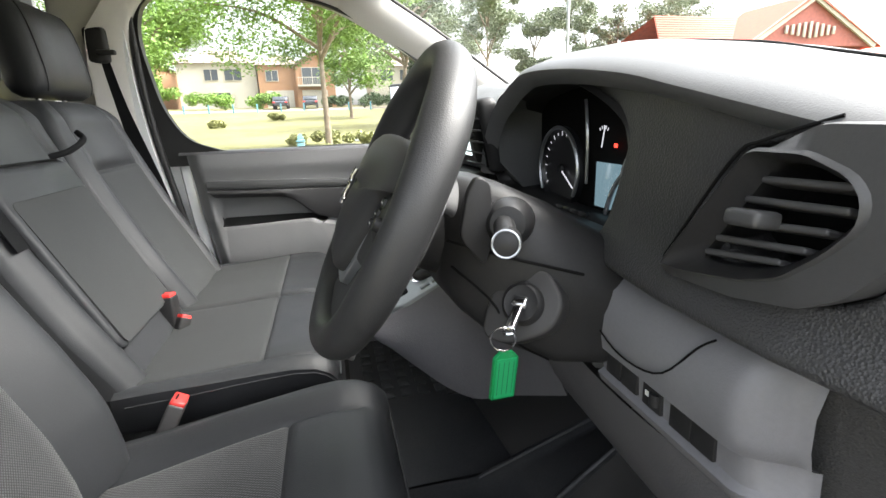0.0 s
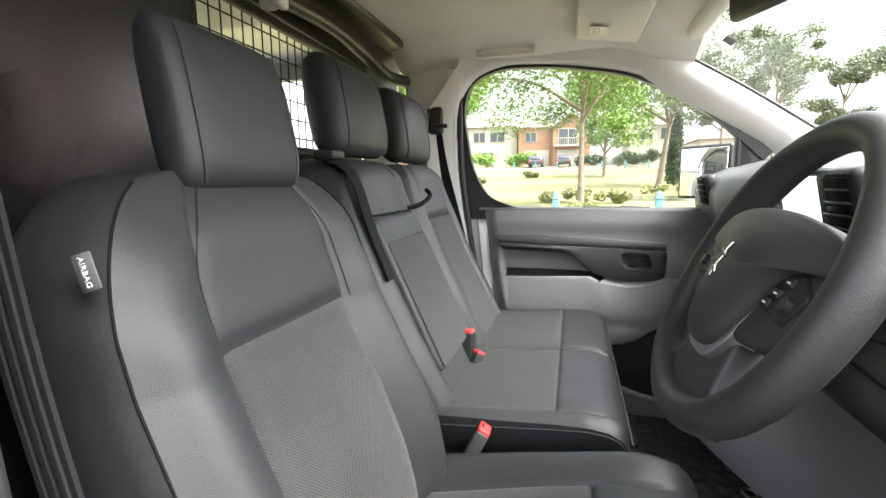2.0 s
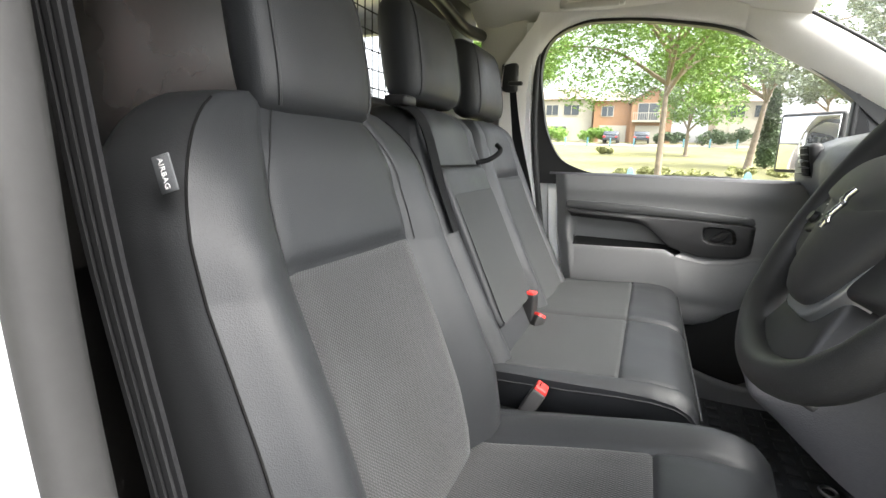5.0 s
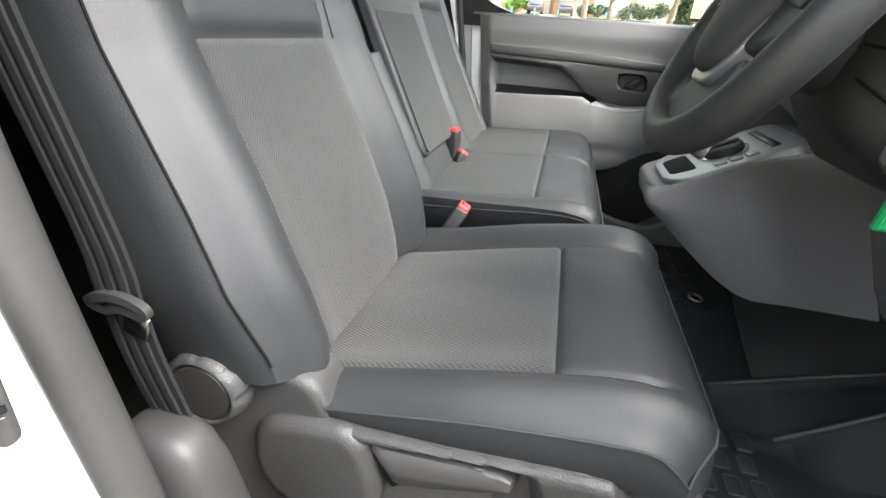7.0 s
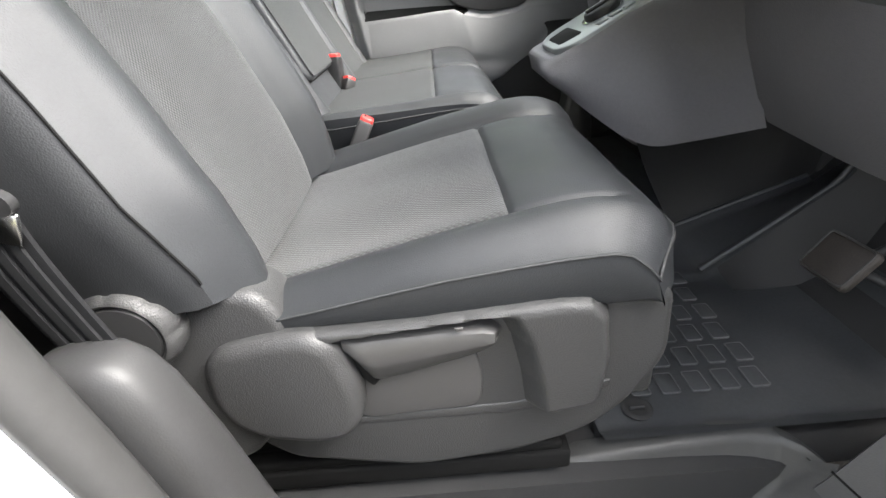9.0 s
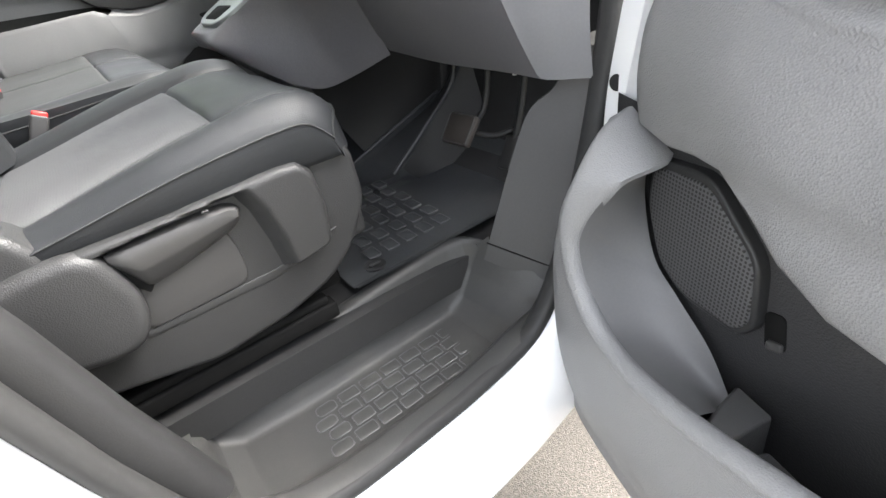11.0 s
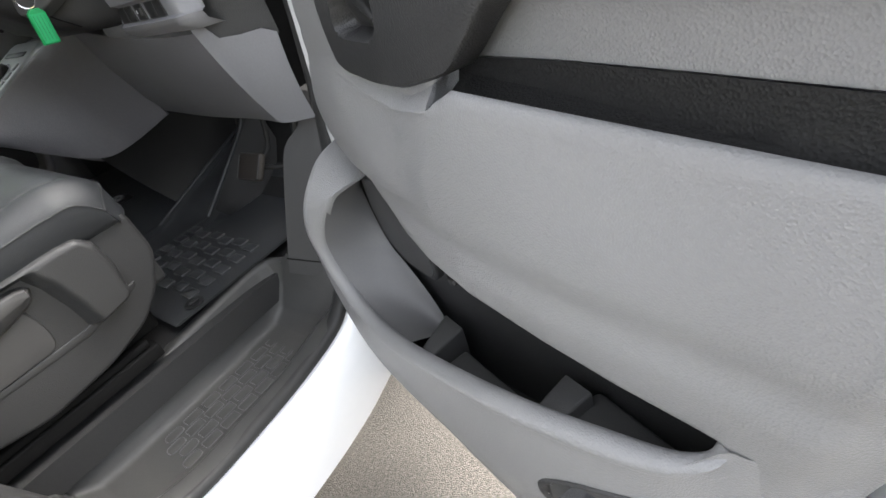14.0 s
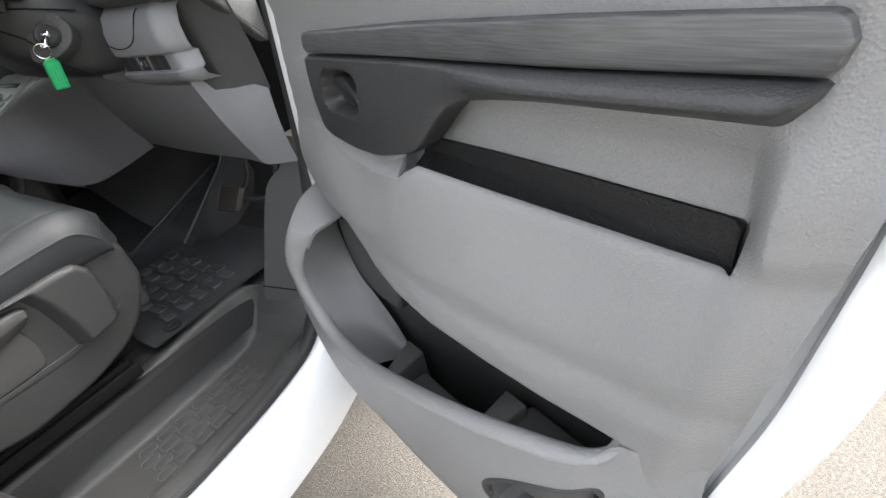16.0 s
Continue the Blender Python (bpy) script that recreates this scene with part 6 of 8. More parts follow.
def dash_driver(d):
    """Hood over the instruments, grained fascia, outer vent and the lower grey panel."""
    rows = []
    line = spline([(y, z, 0) for y, z in zip(HOOD_Y, HOOD_Z)] + [(-0.225, 1.388, 0), (-0.188, 1.345, 0), (-0.168, 1.295, 0)], 90)
    for i, p in enumerate(line):
        t = line[min(i + 1, 89)] - line[max(i - 1, 0)]
        n = Vector((-t.y, t.x)).normalized()
        arch = gauss(p.x + 0.41, 0.16)
        rows.append([(x, p.x + n.x * h, p.y + n.y * h) for x, h in ((0.668, -0.02), (0.652, -0.012), (0.648, -0.004), (0.655, 0.003), (0.69, 0.012 + 0.004 * arch), (0.75, 0.018 + 0.008 * arch), (0.84, 0.016 + 0.008 * arch), (0.93, 0.004), (1.05, -0.03), (1.25, -0.10))])
    part("hood", grid(rows), DASHTOP, d, "grained instrument hood, its colour paled for the sky's sheen")
    part("hood_seam", tube([(0.80, y, interp(y, HOOD_Y, HOOD_Z) + 0.0185 + 0.008 * gauss(y + 0.41, 0.16)) for y in np.linspace(-0.80, -0.45, 20)], 0.0015, 6), BLACK, d)
    # grained fascia between the instruments and the outer vent
    rows = []
    for i in range(61):
        k = i / 60
        row = []
        for j in range(97):
            h = j / 96
            y = -0.83 + 0.32 * h
            for _ in range(4):
                top = interp(y, HOOD_Y, HOOD_Z) - 0.014
                z = 1.222 + (top - 1.222) * k
                y = -0.83 + (interp(z, (1.22, 1.263, 1.294, 1.323, 1.35, 1.376, 1.395, 1.42), (-0.525, -0.530, -0.541, -0.553, -0.560, -0.543, -0.50, -0.45)) + 0.83) * h
            x0 = interp(y, (-0.83, -0.75, -0.65, -0.58, -0.535, -0.50), (0.66, 0.65, 0.648, 0.655, 0.663, 0.668))
            hole = 1 - smoothstep(0.75, 1.15, ((y + 0.737 - 0.35 * (z - 1.316)) / 0.052) ** 2 + ((z - 1.316) / 0.042) ** 2)
            row.append((x0 + 0.06 * hole + 0.012 * k - 0.012 * gauss(k - 0.12, 0.12) + 0.03 * (1 - smoothstep(0.0, 0.1, k)), y, z))
        rows.append(row)
    part("fascia", grid(rows), DASH, d, "heavily grained black fascia")
    # outer air vent: a smooth pod, a sloping frame and five blades
    pod = [(-0.759, 1.373), (-0.709, 1.348), (-0.650, 1.268), (-0.652, 1.259), (-0.718, 1.262), (-0.763, 1.271), (-0.786, 1.285), (-0.80, 1.302), (-0.826, 1.33), (-0.826, 1.372)]
    vent = [(-0.655, 1.268), (-0.723, 1.357), (-0.758, 1.357), (-0.782, 1.348), (-0.790, 1.338), (-0.790, 1.324), (-0.776, 1.307), (-0.754, 1.288), (-0.728, 1.279), (-0.687, 1.272)]
    mouth = [(-0.688, 1.282), (-0.737, 1.351), (-0.758, 1.350), (-0.778, 1.342), (-0.784, 1.334), (-0.783, 1.325), (-0.770, 1.309), (-0.75, 1.293), (-0.728, 1.285), (-0.70, 1.281)]

    def around(poly, x, k=1.0, n=72):
        """Points of an outline on rays from the middle of the vent."""
        c = Vector((-0.738, 1.316))
        ring = rounded(poly, 0.006, 4)
        out = []
        for i in range(n):
            w = Vector((math.cos(2 * math.pi * i / n), math.sin(2 * math.pi * i / n)))
            best = 0.0
            for (a, b), (e, f) in zip(ring, ring[1:] + ring[:1]):
                p, q = Vector((a, b)) - c, Vector((e, f)) - Vector((a, b))
                den = w.x * q.y - w.y * q.x
                if abs(den) > 1e-12:
                    r, m = (p.x * q.y - p.y * q.x) / den, (p.x * w.y - p.y * w.x) / den
                    if r > 0 and -1e-9 <= m <= 1 + 1e-9:
                        best = max(best, r)
            v = c + w * best * k
            out.append((x, v.x, v.y))
        return out

    vt = part("air_vent", loft([around(pod, 0.672), around(pod, 0.645), around(pod, 0.6415, 0.985), around(vent, 0.638, 1.05), around(vent, 0.6345, 1.015), around(vent, 0.634)], cap=False), DASHPLAIN, d, "black air vent with five blades")
    part("vent_frame", loft([around(vent, 0.634), around(vent, 0.636, 0.975), around(mouth, 0.644, 1.02), around(mouth, 0.648), around(mouth, 0.69)], cap=False), BLACK, vt)
    # flat near-black sheet for the shade behind the blades
    part("vent_shade_sheet", grid([[(0.688, y, z) for z in (1.25, 1.37)] for y in (-0.80, -0.65)]), DEEP, vt)
    for (y0, z0), (y1, z1) in (((-0.729, 1.3385), (-0.781, 1.340)), ((-0.719, 1.3255), (-0.781, 1.328)), ((-0.708, 1.310), (-0.772, 1.3155)), ((-0.701, 1.297), (-0.762, 1.303)), ((-0.693, 1.2855), (-0.748, 1.2925))):
        tilt = math.atan2(z1 - z0, y1 - y0)
        part("vent_blade", boxed((0.6495, (y0 + y1) / 2, (z0 + z1) / 2), (0.018, math.hypot(y1 - y0, z1 - z0), 0.0042), 0.0018, 3, Euler((tilt + math.pi, radians(16), 0)).to_matrix()), DASHPLAIN, vt)
    part("vent_tab", boxed((0.634, -0.733, 1.3185), (0.020, 0.025, 0.0105), 0.0035, 3, Euler((radians(-3), radians(8), 0)).to_matrix()), DASHPLAIN, vt)
    part("pod_line", tube(spline([(0.6395, -0.655, 1.274), (0.6375, -0.709, 1.3495), (0.641, -0.728, 1.363), (0.652, -0.762, 1.376)], 16), 0.0012, 6), DEEP, vt)
    # grey lower panel with the switch row
    rows = []
    for y in np.linspace(-0.55, -0.758, 34):
        out = 0.034 * smoothstep(-0.722, -0.758, y) ** 1.5
        rows.append([(0.69, y, 1.236), (0.668 + out, y, 1.228), (0.652 + out, y, 1.215), (0.645 + out, y, 1.19), (0.646 + out, y, 1.165), (0.650 + out, y, 1.150), (0.660 + out, y, 1.146), (0.662 + out, y, 1.12), (0.655 + out, y, 1.116), (0.660 + out, y, 1.105), (0.685 + out, y, 1.092)])
    low = part("lower_panel", grid(rows), GREY, d, "grey lower dashboard panel")
    part("panel_end", grid([[(0.69, -0.55, 1.236), (0.72, -0.55, 1.236)], [(0.645, -0.55, 1.19), (0.72, -0.55, 1.19)], [(0.662, -0.55, 1.12), (0.72, -0.55, 1.12)], [(0.685, -0.55, 1.092), (0.72, -0.55, 1.092)]]), GREY, low)
    part("lid_line", tube(spline([(0.644, -0.552, 1.178), (0.6435, -0.60, 1.163), (0.6435, -0.655, 1.172), (0.648, -0.69, 1.212), (0.653, -0.70, 1.222)], 20), 0.0009, 6), DEEP, low)
    for i, y in enumerate((-0.572, -0.598, -0.632, -0.668, -0.693)):
        s = part("switch", boxed((0.6625, y, 1.133), (0.008, 0.025 if i != 2 else 0.026, 0.024), 0.0012, 2), BLACK, low)
        if i == 2:
            part("switch_wheel", tube([(0.660, y - 0.004, 1.128), (0.660, y - 0.004, 1.139)], 0.006, 12, up=(0, 1, 0)), BLACK, s)
            part("switch_mark", boxed((0.6583, y + 0.006, 1.134), (0.001, 0.005, 0.005), 0), WHITEINK, s)
    # knee panel and side end
    q = [[(0.668, -0.30, 1.13), (0.665, -0.50, 1.10), (0.675, -0.62, 1.088), (0.692, -0.700, 1.084)],
         [(0.70, -0.29, 1.04), (0.70, -0.48, 1.02), (0.71, -0.63, 1.01), (0.714, -0.722, 1.006)],
         [(0.74, -0.285, 0.955), (0.745, -0.47, 0.94), (0.742, -0.64, 0.935), (0.733, -0.740, 0.94)],
         [(0.766, -0.284, 0.914), (0.77, -0.46, 0.90), (0.765, -0.64, 0.90), (0.742, -0.753, 0.905)],
         [(0.84, -0.284, 0.91), (0.84, -0.46, 0.90), (0.84, -0.64, 0.897), (0.84, -0.765, 0.897)]]
    part("knee_panel", grid([spline(r, 12) for r in q]), CONSOLE, d, "dark grey knee panel")
    top = [(0.688, -0.698, 1.092), (0.698, -0.717, 1.096), (0.707, -0.737, 1.070), (0.724, -0.772, 1.068), (0.742, -0.807, 1.070), (0.750, -0.832, 1.060)]
    low = [(0.737, -0.748, 0.912), (0.740, -0.753, 0.906), (0.742, -0.762, 0.905), (0.747, -0.785, 0.906), (0.753, -0.805, 0.908), (0.760, -0.832, 0.910)]
    part("panel_side", grid([[Vector(a).lerp(Vector(b), k) + Vector((-0.006 * math.sin(math.pi * k), 0, 0)) for k in np.linspace(0, 1, 10)] for a, b in zip(top, low)]), GREY, d, "light grey end panel")
    high = [(0.675, -0.742, 1.238), (0.683, -0.756, 1.238), (0.690, -0.772, 1.24), (0.698, -0.79, 1.242), (0.708, -0.81, 1.245), (0.715, -0.832, 1.248)]
    part("panel_corner", grid([[Vector(a).lerp(Vector(b), k) + Vector((0.004 + 0.006 * math.sin(math.pi * k), 0, 0)) for k in np.linspace(-0.02, 1, 8)] for a, b in zip(top, high)]), DASH, d, "grained black outer panel")
    end = rounded([(0.70, 1.22), (0.665, 1.24), (0.66, 1.36), (0.78, 1.35), (0.80, 1.12)], 0.03)
    part("end_cap", slab(end, "y", -0.80, -0.828, 0.006, 3), DASH, d, "black dashboard end cap")


def cluster(d):
    hood = [(-0.185, 1.262), (-0.165, 1.30), (-0.165, 1.345), (-0.2, 1.405), (-0.28, 1.424), (-0.36, 1.428), (-0.44, 1.418), (-0.50, 1.399), (-0.545, 1.376), (-0.563, 1.35), (-0.556, 1.32), (-0.543, 1.288), (-0.528, 1.260), (-0.49, 1.25), (-0.40, 1.247), (-0.30, 1.25)]
    ring = [(v.x, v.y) for v in spline([(a, b, 0) for a, b in hood], 56, True)]
    cy, cz = -0.36, 1.335
    rows = []
    for k, x in ((1.03, 0.674), (1.0, 0.667), (0.985, 0.669), (0.96, 0.68), (0.93, 0.70), (0.90, 0.735), (0.89, 0.745)):
        rows.append([(x + 0.018 * smoothstep(1.33, 1.25, cz + (b - cz) * k) * (1 if x < 0.69 else 0), cy + (a - cy) * k, cz + (b - cz) * k) for a, b in ring])
    c = part("instrument_binnacle", loft(rows, cap=False), BLACK, d, "black instrument binnacle")
    part("instrument_face", grid([[(0.744, y, z) for z in np.linspace(1.235, 1.43, 4)] for y in np.linspace(-0.53, -0.18, 6)]), DEEP, c)
    lip = [(0.745, -0.255, 1.245), (0.715, -0.255, 1.243), (0.70, -0.36, 1.238), (0.70, -0.46, 1.238), (0.715, -0.53, 1.245)]
    part("binnacle_sill", sweep(spline(lip, 30), circle(0.012, 8)), BLACK, c)
    for i in range(4):
        part("trip_button", boxed((0.712, -0.345 - i * 0.021, 1.256), (0.008, 0.019, 0.007), 0.002, 2), BLACK, c)

    def dial(y, z, r, a0, a1, n, hand):
        b = part("dial", lathe([(0, 0), (r * 0.98, 0), (r, 0.002), (r * 1.04, 0.008), (r * 1.07, 0.006), (r * 1.07, -0.002)], 48, Matrix.Translation((0.742, y, z)) @ Euler((0, radians(-90), 0)).to_matrix().to_4x4()), DIALBLACK, c)
        arc = [(0.733, y + r * 1.05 * math.cos(t), z + r * 1.05 * math.sin(t)) for t in np.linspace(radians(a0), radians(a1), 40)]
        part("chrome_arc", tube(arc, 0.0028, 6, up=(1, 0, 0)), SATIN, b)
        for i in range(n):
            t = radians(a0 + (a1 - a0) * (i + 0.5) / n)
            rot = Euler((t, 0, 0)).to_matrix()
            part("dial_mark", boxed((0.7395, y + r * 0.9 * math.cos(t), z + r * 0.9 * math.sin(t)), (0.0006, r * 0.07 if i % 2 else r * 0.12, 0.0009), 0, 1, rot), DIALMARK, b)
        t = radians(hand)
        part("needle", boxed((0.7375, y + r * 0.42 * math.cos(t), z + r * 0.42 * math.sin(t)), (0.0012, r * 0.8, 0.0018), 0, 1, Euler((t, 0, 0)).to_matrix()), DIALMARK, b)
        part("needle_hub", lathe([(0, 0), (r * 0.13, 0), (r * 0.1, 0.004), (0, 0.004)], 16, Matrix.Translation((0.739, y, z)) @ Euler((0, radians(-90), 0)).to_matrix().to_4x4()), BLACK, b)

    dial(-0.288, 1.303, 0.058, 215, -35, 17, 212)
    dial(-0.502, 1.300, 0.046, 215, -35, 15, 212)
    for y, a in ((-0.400, 250), (-0.460, 285)):
        for i in range(5):
            t = radians(60 + 60 * i / 4)
            part("gauge_mark", boxed((0.7395, y + 0.018 * math.cos(t), 1.345 + 0.02 * math.sin(t)), (0.0006, 0.004, 0.001), 0, 1, Euler((t, 0, 0)).to_matrix()), DIALMARK, c)
        part("gauge_needle", boxed((0.739, y, 1.353), (0.001, 0.0016, 0.028), 0, 1, Euler((radians(12), 0, 0)).to_matrix()), DIALMARK, c)
    part("warning_lamp", boxed((0.7395, -0.428, 1.343), (0.0006, 0.007, 0.005), 0), WARN, c)
    part("trip_display", boxed((0.7385, -0.420, 1.292), (0.002, 0.062, 0.058), 0.0005, 1), LCD, c, "glowing blue trip display")
    part("divider_arc", tube(spline([(0.735, -0.36, 1.40), (0.73, -0.375, 1.37), (0.73, -0.378, 1.34), (0.735, -0.37, 1.29)], 16), 0.0022, 6, up=(1, 0, 0)), SATIN, c)
    part("divider_arc", tube(spline([(0.735, -0.50, 1.345), (0.73, -0.485, 1.33), (0.725, -0.455, 1.30), (0.722, -0.44, 1.262)], 16), 0.003, 6, up=(1, 0, 0)), SATIN, c)


DIALBLACK = surface("dial_black", (0.012, 0.012, 0.014), 0.35)


def dash_main(d):
    """Centre and passenger dashboard: a moulding drawn along the cab with a swelling top."""
    rows = []
    for y in np.linspace(-0.206, 0.80, 50):
        k = smoothstep(0.05, 0.35, y)
        back = 0.06 * (1 - smoothstep(0.18, 0.5, y))
        prof = [(1.25, 1.33), (1.05, 1.41 + 0.02 * k), (0.92, 1.445 + 0.022 * k), (0.82, 1.452 + 0.018 * k), (0.74, 1.44 + 0.01 * k), (0.68, 1.425 + 0.01 * k), (0.635 - 0.005 * k, 1.412), (0.615 - 0.015 * k, 1.395), (0.607 - 0.02 * k, 1.36), (0.612 - 0.02 * k, 1.31), (0.63 - 0.02 * k, 1.25), (0.645, 1.18), (0.65, 1.08), (0.68, 0.98), (0.75, 0.90), (0.9, 0.88)]
        rows.append([(x + back * (1.0 if 0.0 < 0.70 - x and z > 1.22 else 0.5 if 0.0 < 0.78 - x and z > 1.22 else 0.0) + 0.075 * smoothstep(0.3, 0.58, y) + (0.06 * smoothstep(0.35, 0.6, y) + 0.12 * (1 - smoothstep(0.13, 0.25, y))) * smoothstep(1.28, 1.2, z), y, z) for x, z in prof])
    part("dash_body", loft(rows), DASHG, d, "mid grey grained dashboard moulding")
    # centre display with silver frame
    rot = Euler((0, radians(-12), radians(0))).to_matrix()
    s = part("display_bezel", boxed((0.668, -0.012, 1.352), (0.03, 0.215, 0.118), 0.01, 3, rot), BLACK, d, "black centre display surround")
    part("display_screen", boxed((0.6525, -0.012, 1.357), (0.003, 0.145, 0.09), 0.001, 1, rot), SCREEN, s, "bright touch screen")
    for y in (0.076, -0.099):
        part("bezel_keys", boxed((0.6535, y, 1.354), (0.004, 0.022, 0.092), 0.002, 2, rot), SATIN if y > 0 else BLACK, s)
    part("bezel_trim", tube(spline([(0.655, -0.115, 1.409), (0.647, -0.03, 1.415), (0.647, 0.06, 1.412), (0.652, 0.10, 1.395), (0.658, 0.104, 1.34), (0.667, 0.098, 1.295)], 30), 0.005, 8), SATIN, s)
    for i in range(5):
        part("bezel_key", boxed((0.651, 0.077, 1.39 - i * 0.018), (0.003, 0.014, 0.012), 0.001, 1, rot), BLACK, s)
    # vents either side
    for y, w in ((-0.163, 0.06), (0.155, 0.06), (0.665, 0.075)):
        far = y > 0.5
        v = part("air_vent", boxed((0.663 if not far else 0.672, y, 1.352 if not far else 1.365), (0.035, w + 0.02, 0.125 if not far else 0.10), 0.014, 4, rot), BLACK, d, "black air vent")
        # thin near-black plate, painted shade inside the vent
        part("vent_shade_sheet", boxed((0.646 if not far else 0.654, y, 1.352 if not far else 1.365), (0.004, w, 0.105 if not far else 0.082), 0.001, 1, rot), DEEP, v)
        for i in range(6 if not far else 5):
            z = 1.352 - 0.045 + i * 0.018 if not far else 1.365 - 0.034 + i * 0.017
            part("vent_blade", boxed((0.642 if not far else 0.651, y, z), (0.016, w, 0.003), 0.001, 1, Euler((0, radians(12), 0)).to_matrix()), DASH, v)
        part("vent_tab", boxed((0.634 if not far else 0.643, y, 1.352 if not far else 1.365), (0.008, 0.016, 0.009), 0.002, 2), SATIN if far else BLACK, v)
    # climate strip
    part("control_strip", boxed((0.674, -0.01, 1.262), (0.03, 0.21, 0.05), 0.008, 3, Euler((0, radians(-14), 0)).to_matrix()), BLACK, d)
    for y in (-0.075, 0.055):
        part("control_dial", lathe([(0, 0), (0.018, 0), (0.017, 0.012), (0, 0.013)], 20, Matrix.Translation((0.658, y, 1.262)) @ Euler((0, radians(-90), 0)).to_matrix().to_4x4()), SATIN, d)


DASHG = surface("dash_mid_grey", (0.09, 0.093, 0.095), 0.5, grain=420, bump=0.4, kind="voronoi", var=0.07, dist=0.001)


def console(d):
    """Low centre console that carries the gear selector."""
    side = lambda y, o: [(0.455 + o, 0.998), (0.50 + o, 1.019 + 0.3 * o), (0.60, 1.066), (0.70, 1.112), (0.80, 1.12), (0.90, 1.05), (0.90, 0.868), (0.78, 0.845), (0.667, 0.822), (0.60, 0.858), (0.53 + o, 0.915), (0.47 + o, 0.975)]
    rows = []
    for y, o in ((-0.094, 0.016), (-0.08, 0.01), (0.0, 0.004), (0.10, 0.004), (0.125, 0.012), (0.14, 0.03)):
        ring = spline([(max(x, 0.455 + o), y, z) for x, z in side(y, o)], 40, True)
        rows.append(ring)
    c = part("console_body", loft(rows), CONSOLE, d, "dark grey centre console")
    # flank that swells from the top edge out to the knee panel
    top = spline([(0.450, 0.05, 0.998), (0.450, -0.05, 0.998), (0.458, -0.088, 1.001), (0.482, -0.103, 1.012), (0.53, -0.106, 1.036), (0.59, -0.112, 1.067), (0.63, -0.135, 1.09), (0.652, -0.19, 1.11), (0.665, -0.30, 1.132)], 48)
    low = spline([(0.456, 0.05, 0.972), (0.457, -0.05, 0.97), (0.466, -0.092, 0.962), (0.49, -0.109, 0.945), (0.53, -0.125, 0.912), (0.585, -0.15, 0.872), (0.638, -0.17, 0.851), (0.70, -0.195, 0.862), (0.766, -0.286, 0.905)], 48)
    rows = []
    for i, (a, b) in enumerate(zip(top, low)):
        g = smoothstep(0.0, 0.3, i / 47) * (1 - smoothstep(0.85, 1.0, i / 47))
        rows.append([a + Vector((0.002, 0.012, 0.0045))] + [a.lerp(b, k) + Vector((-0.014, -0.012, 0.0)) * g * math.sin(math.pi * k) for k in np.linspace(0, 1, 12)] + [b + Vector((0.012, 0.02, -0.004)), b + Vector((0.03, 0.08, 0.0))])
    part("console_flank", grid(rows), CONSOLE, c)
    rot = Euler((0, radians(-26.8), 0)).to_matrix()
    m = Matrix.Translation((0.572, 0.0, 1.0605)) @ rot.to_4x4()
    plate = rounded([(-0.105, -0.06), (-0.075, -0.10), (0.125, -0.098), (0.125, 0.098), (-0.075, 0.10), (-0.105, 0.06)], 0.03)
    pl = slab(plate, "z", -0.02, 0.006, 0.004, 3)
    pl.transform(m)
    p = part("console_plate", pl, PLATE, c, "satin grey selector plate")
    # no hollow here: a near-black slab paints the pocket's shade
    pocket = slab(rounded([(-0.09, -0.05), (-0.045, -0.06), (-0.045, 0.05), (-0.09, 0.045)], 0.012), "z", 0.0, 0.0075, 0.001, 2)
    pocket.transform(m)
    part("coin_pocket", pocket, DEEP, p)
    k = lathe([(0, 0), (0.034, 0), (0.035, 0.004), (0.033, 0.013), (0.029, 0.016), (0, 0.016)], 32, m @ Matrix.Translation((0.012, -0.012, 0.006)))
    kn = part("selector_knob", k, BLACK, p, "black rotary gear selector")
    part("knob_ring", lathe([(0.034, 0), (0.041, 0), (0.041, 0.003), (0.034, 0.004)], 32, m @ Matrix.Translation((0.012, -0.012, 0.006))), CHROME, kn)
    part("knob_grip", join(bmesh.new(), boxed((0, 0, 0.018), (0.056, 0.014, 0.007), 0.003, 3), m @ Matrix.Translation((0.012, -0.012, 0.006))), BLACK, kn)
    for i in range(3):
        part("mode_button", join(bmesh.new(), boxed((-0.01 + i * 0.026, -0.072, 0.0075), (0.02, 0.018, 0.004), 0.001, 1), m), PLATE, p)
    part("slot", join(bmesh.new(), boxed((0.082, 0.0, 0.007), (0.014, 0.13, 0.003), 0.001, 1), m), BLACK, p)
    # storage bay above the plate
    tip = Euler((0, radians(-52), 0)).to_matrix()
    bay = part("bay_frame", boxed((0.695, 0.0, 1.168), (0.03, 0.20, 0.125), 0.01, 3, tip), PLATE, c, "satin frame of the storage bay")
    # near-black plate on the frame, painted shade for the open bay
    part("bay_mouth", boxed((0.681, -0.012, 1.178), (0.006, 0.14, 0.10), 0.002, 2, tip), DEEP, bay)
    for z in (1.15, 1.178):
        part("bay_switch", boxed((0.678 + (z - 1.165) * 1.25, 0.078, z + 0.012), (0.008, 0.022, 0.03), 0.003, 2, tip), BLACK, bay)


PLATE = surface("satin_plate", (0.26, 0.28, 0.285), 0.38, metal=0.3, var=0.05)


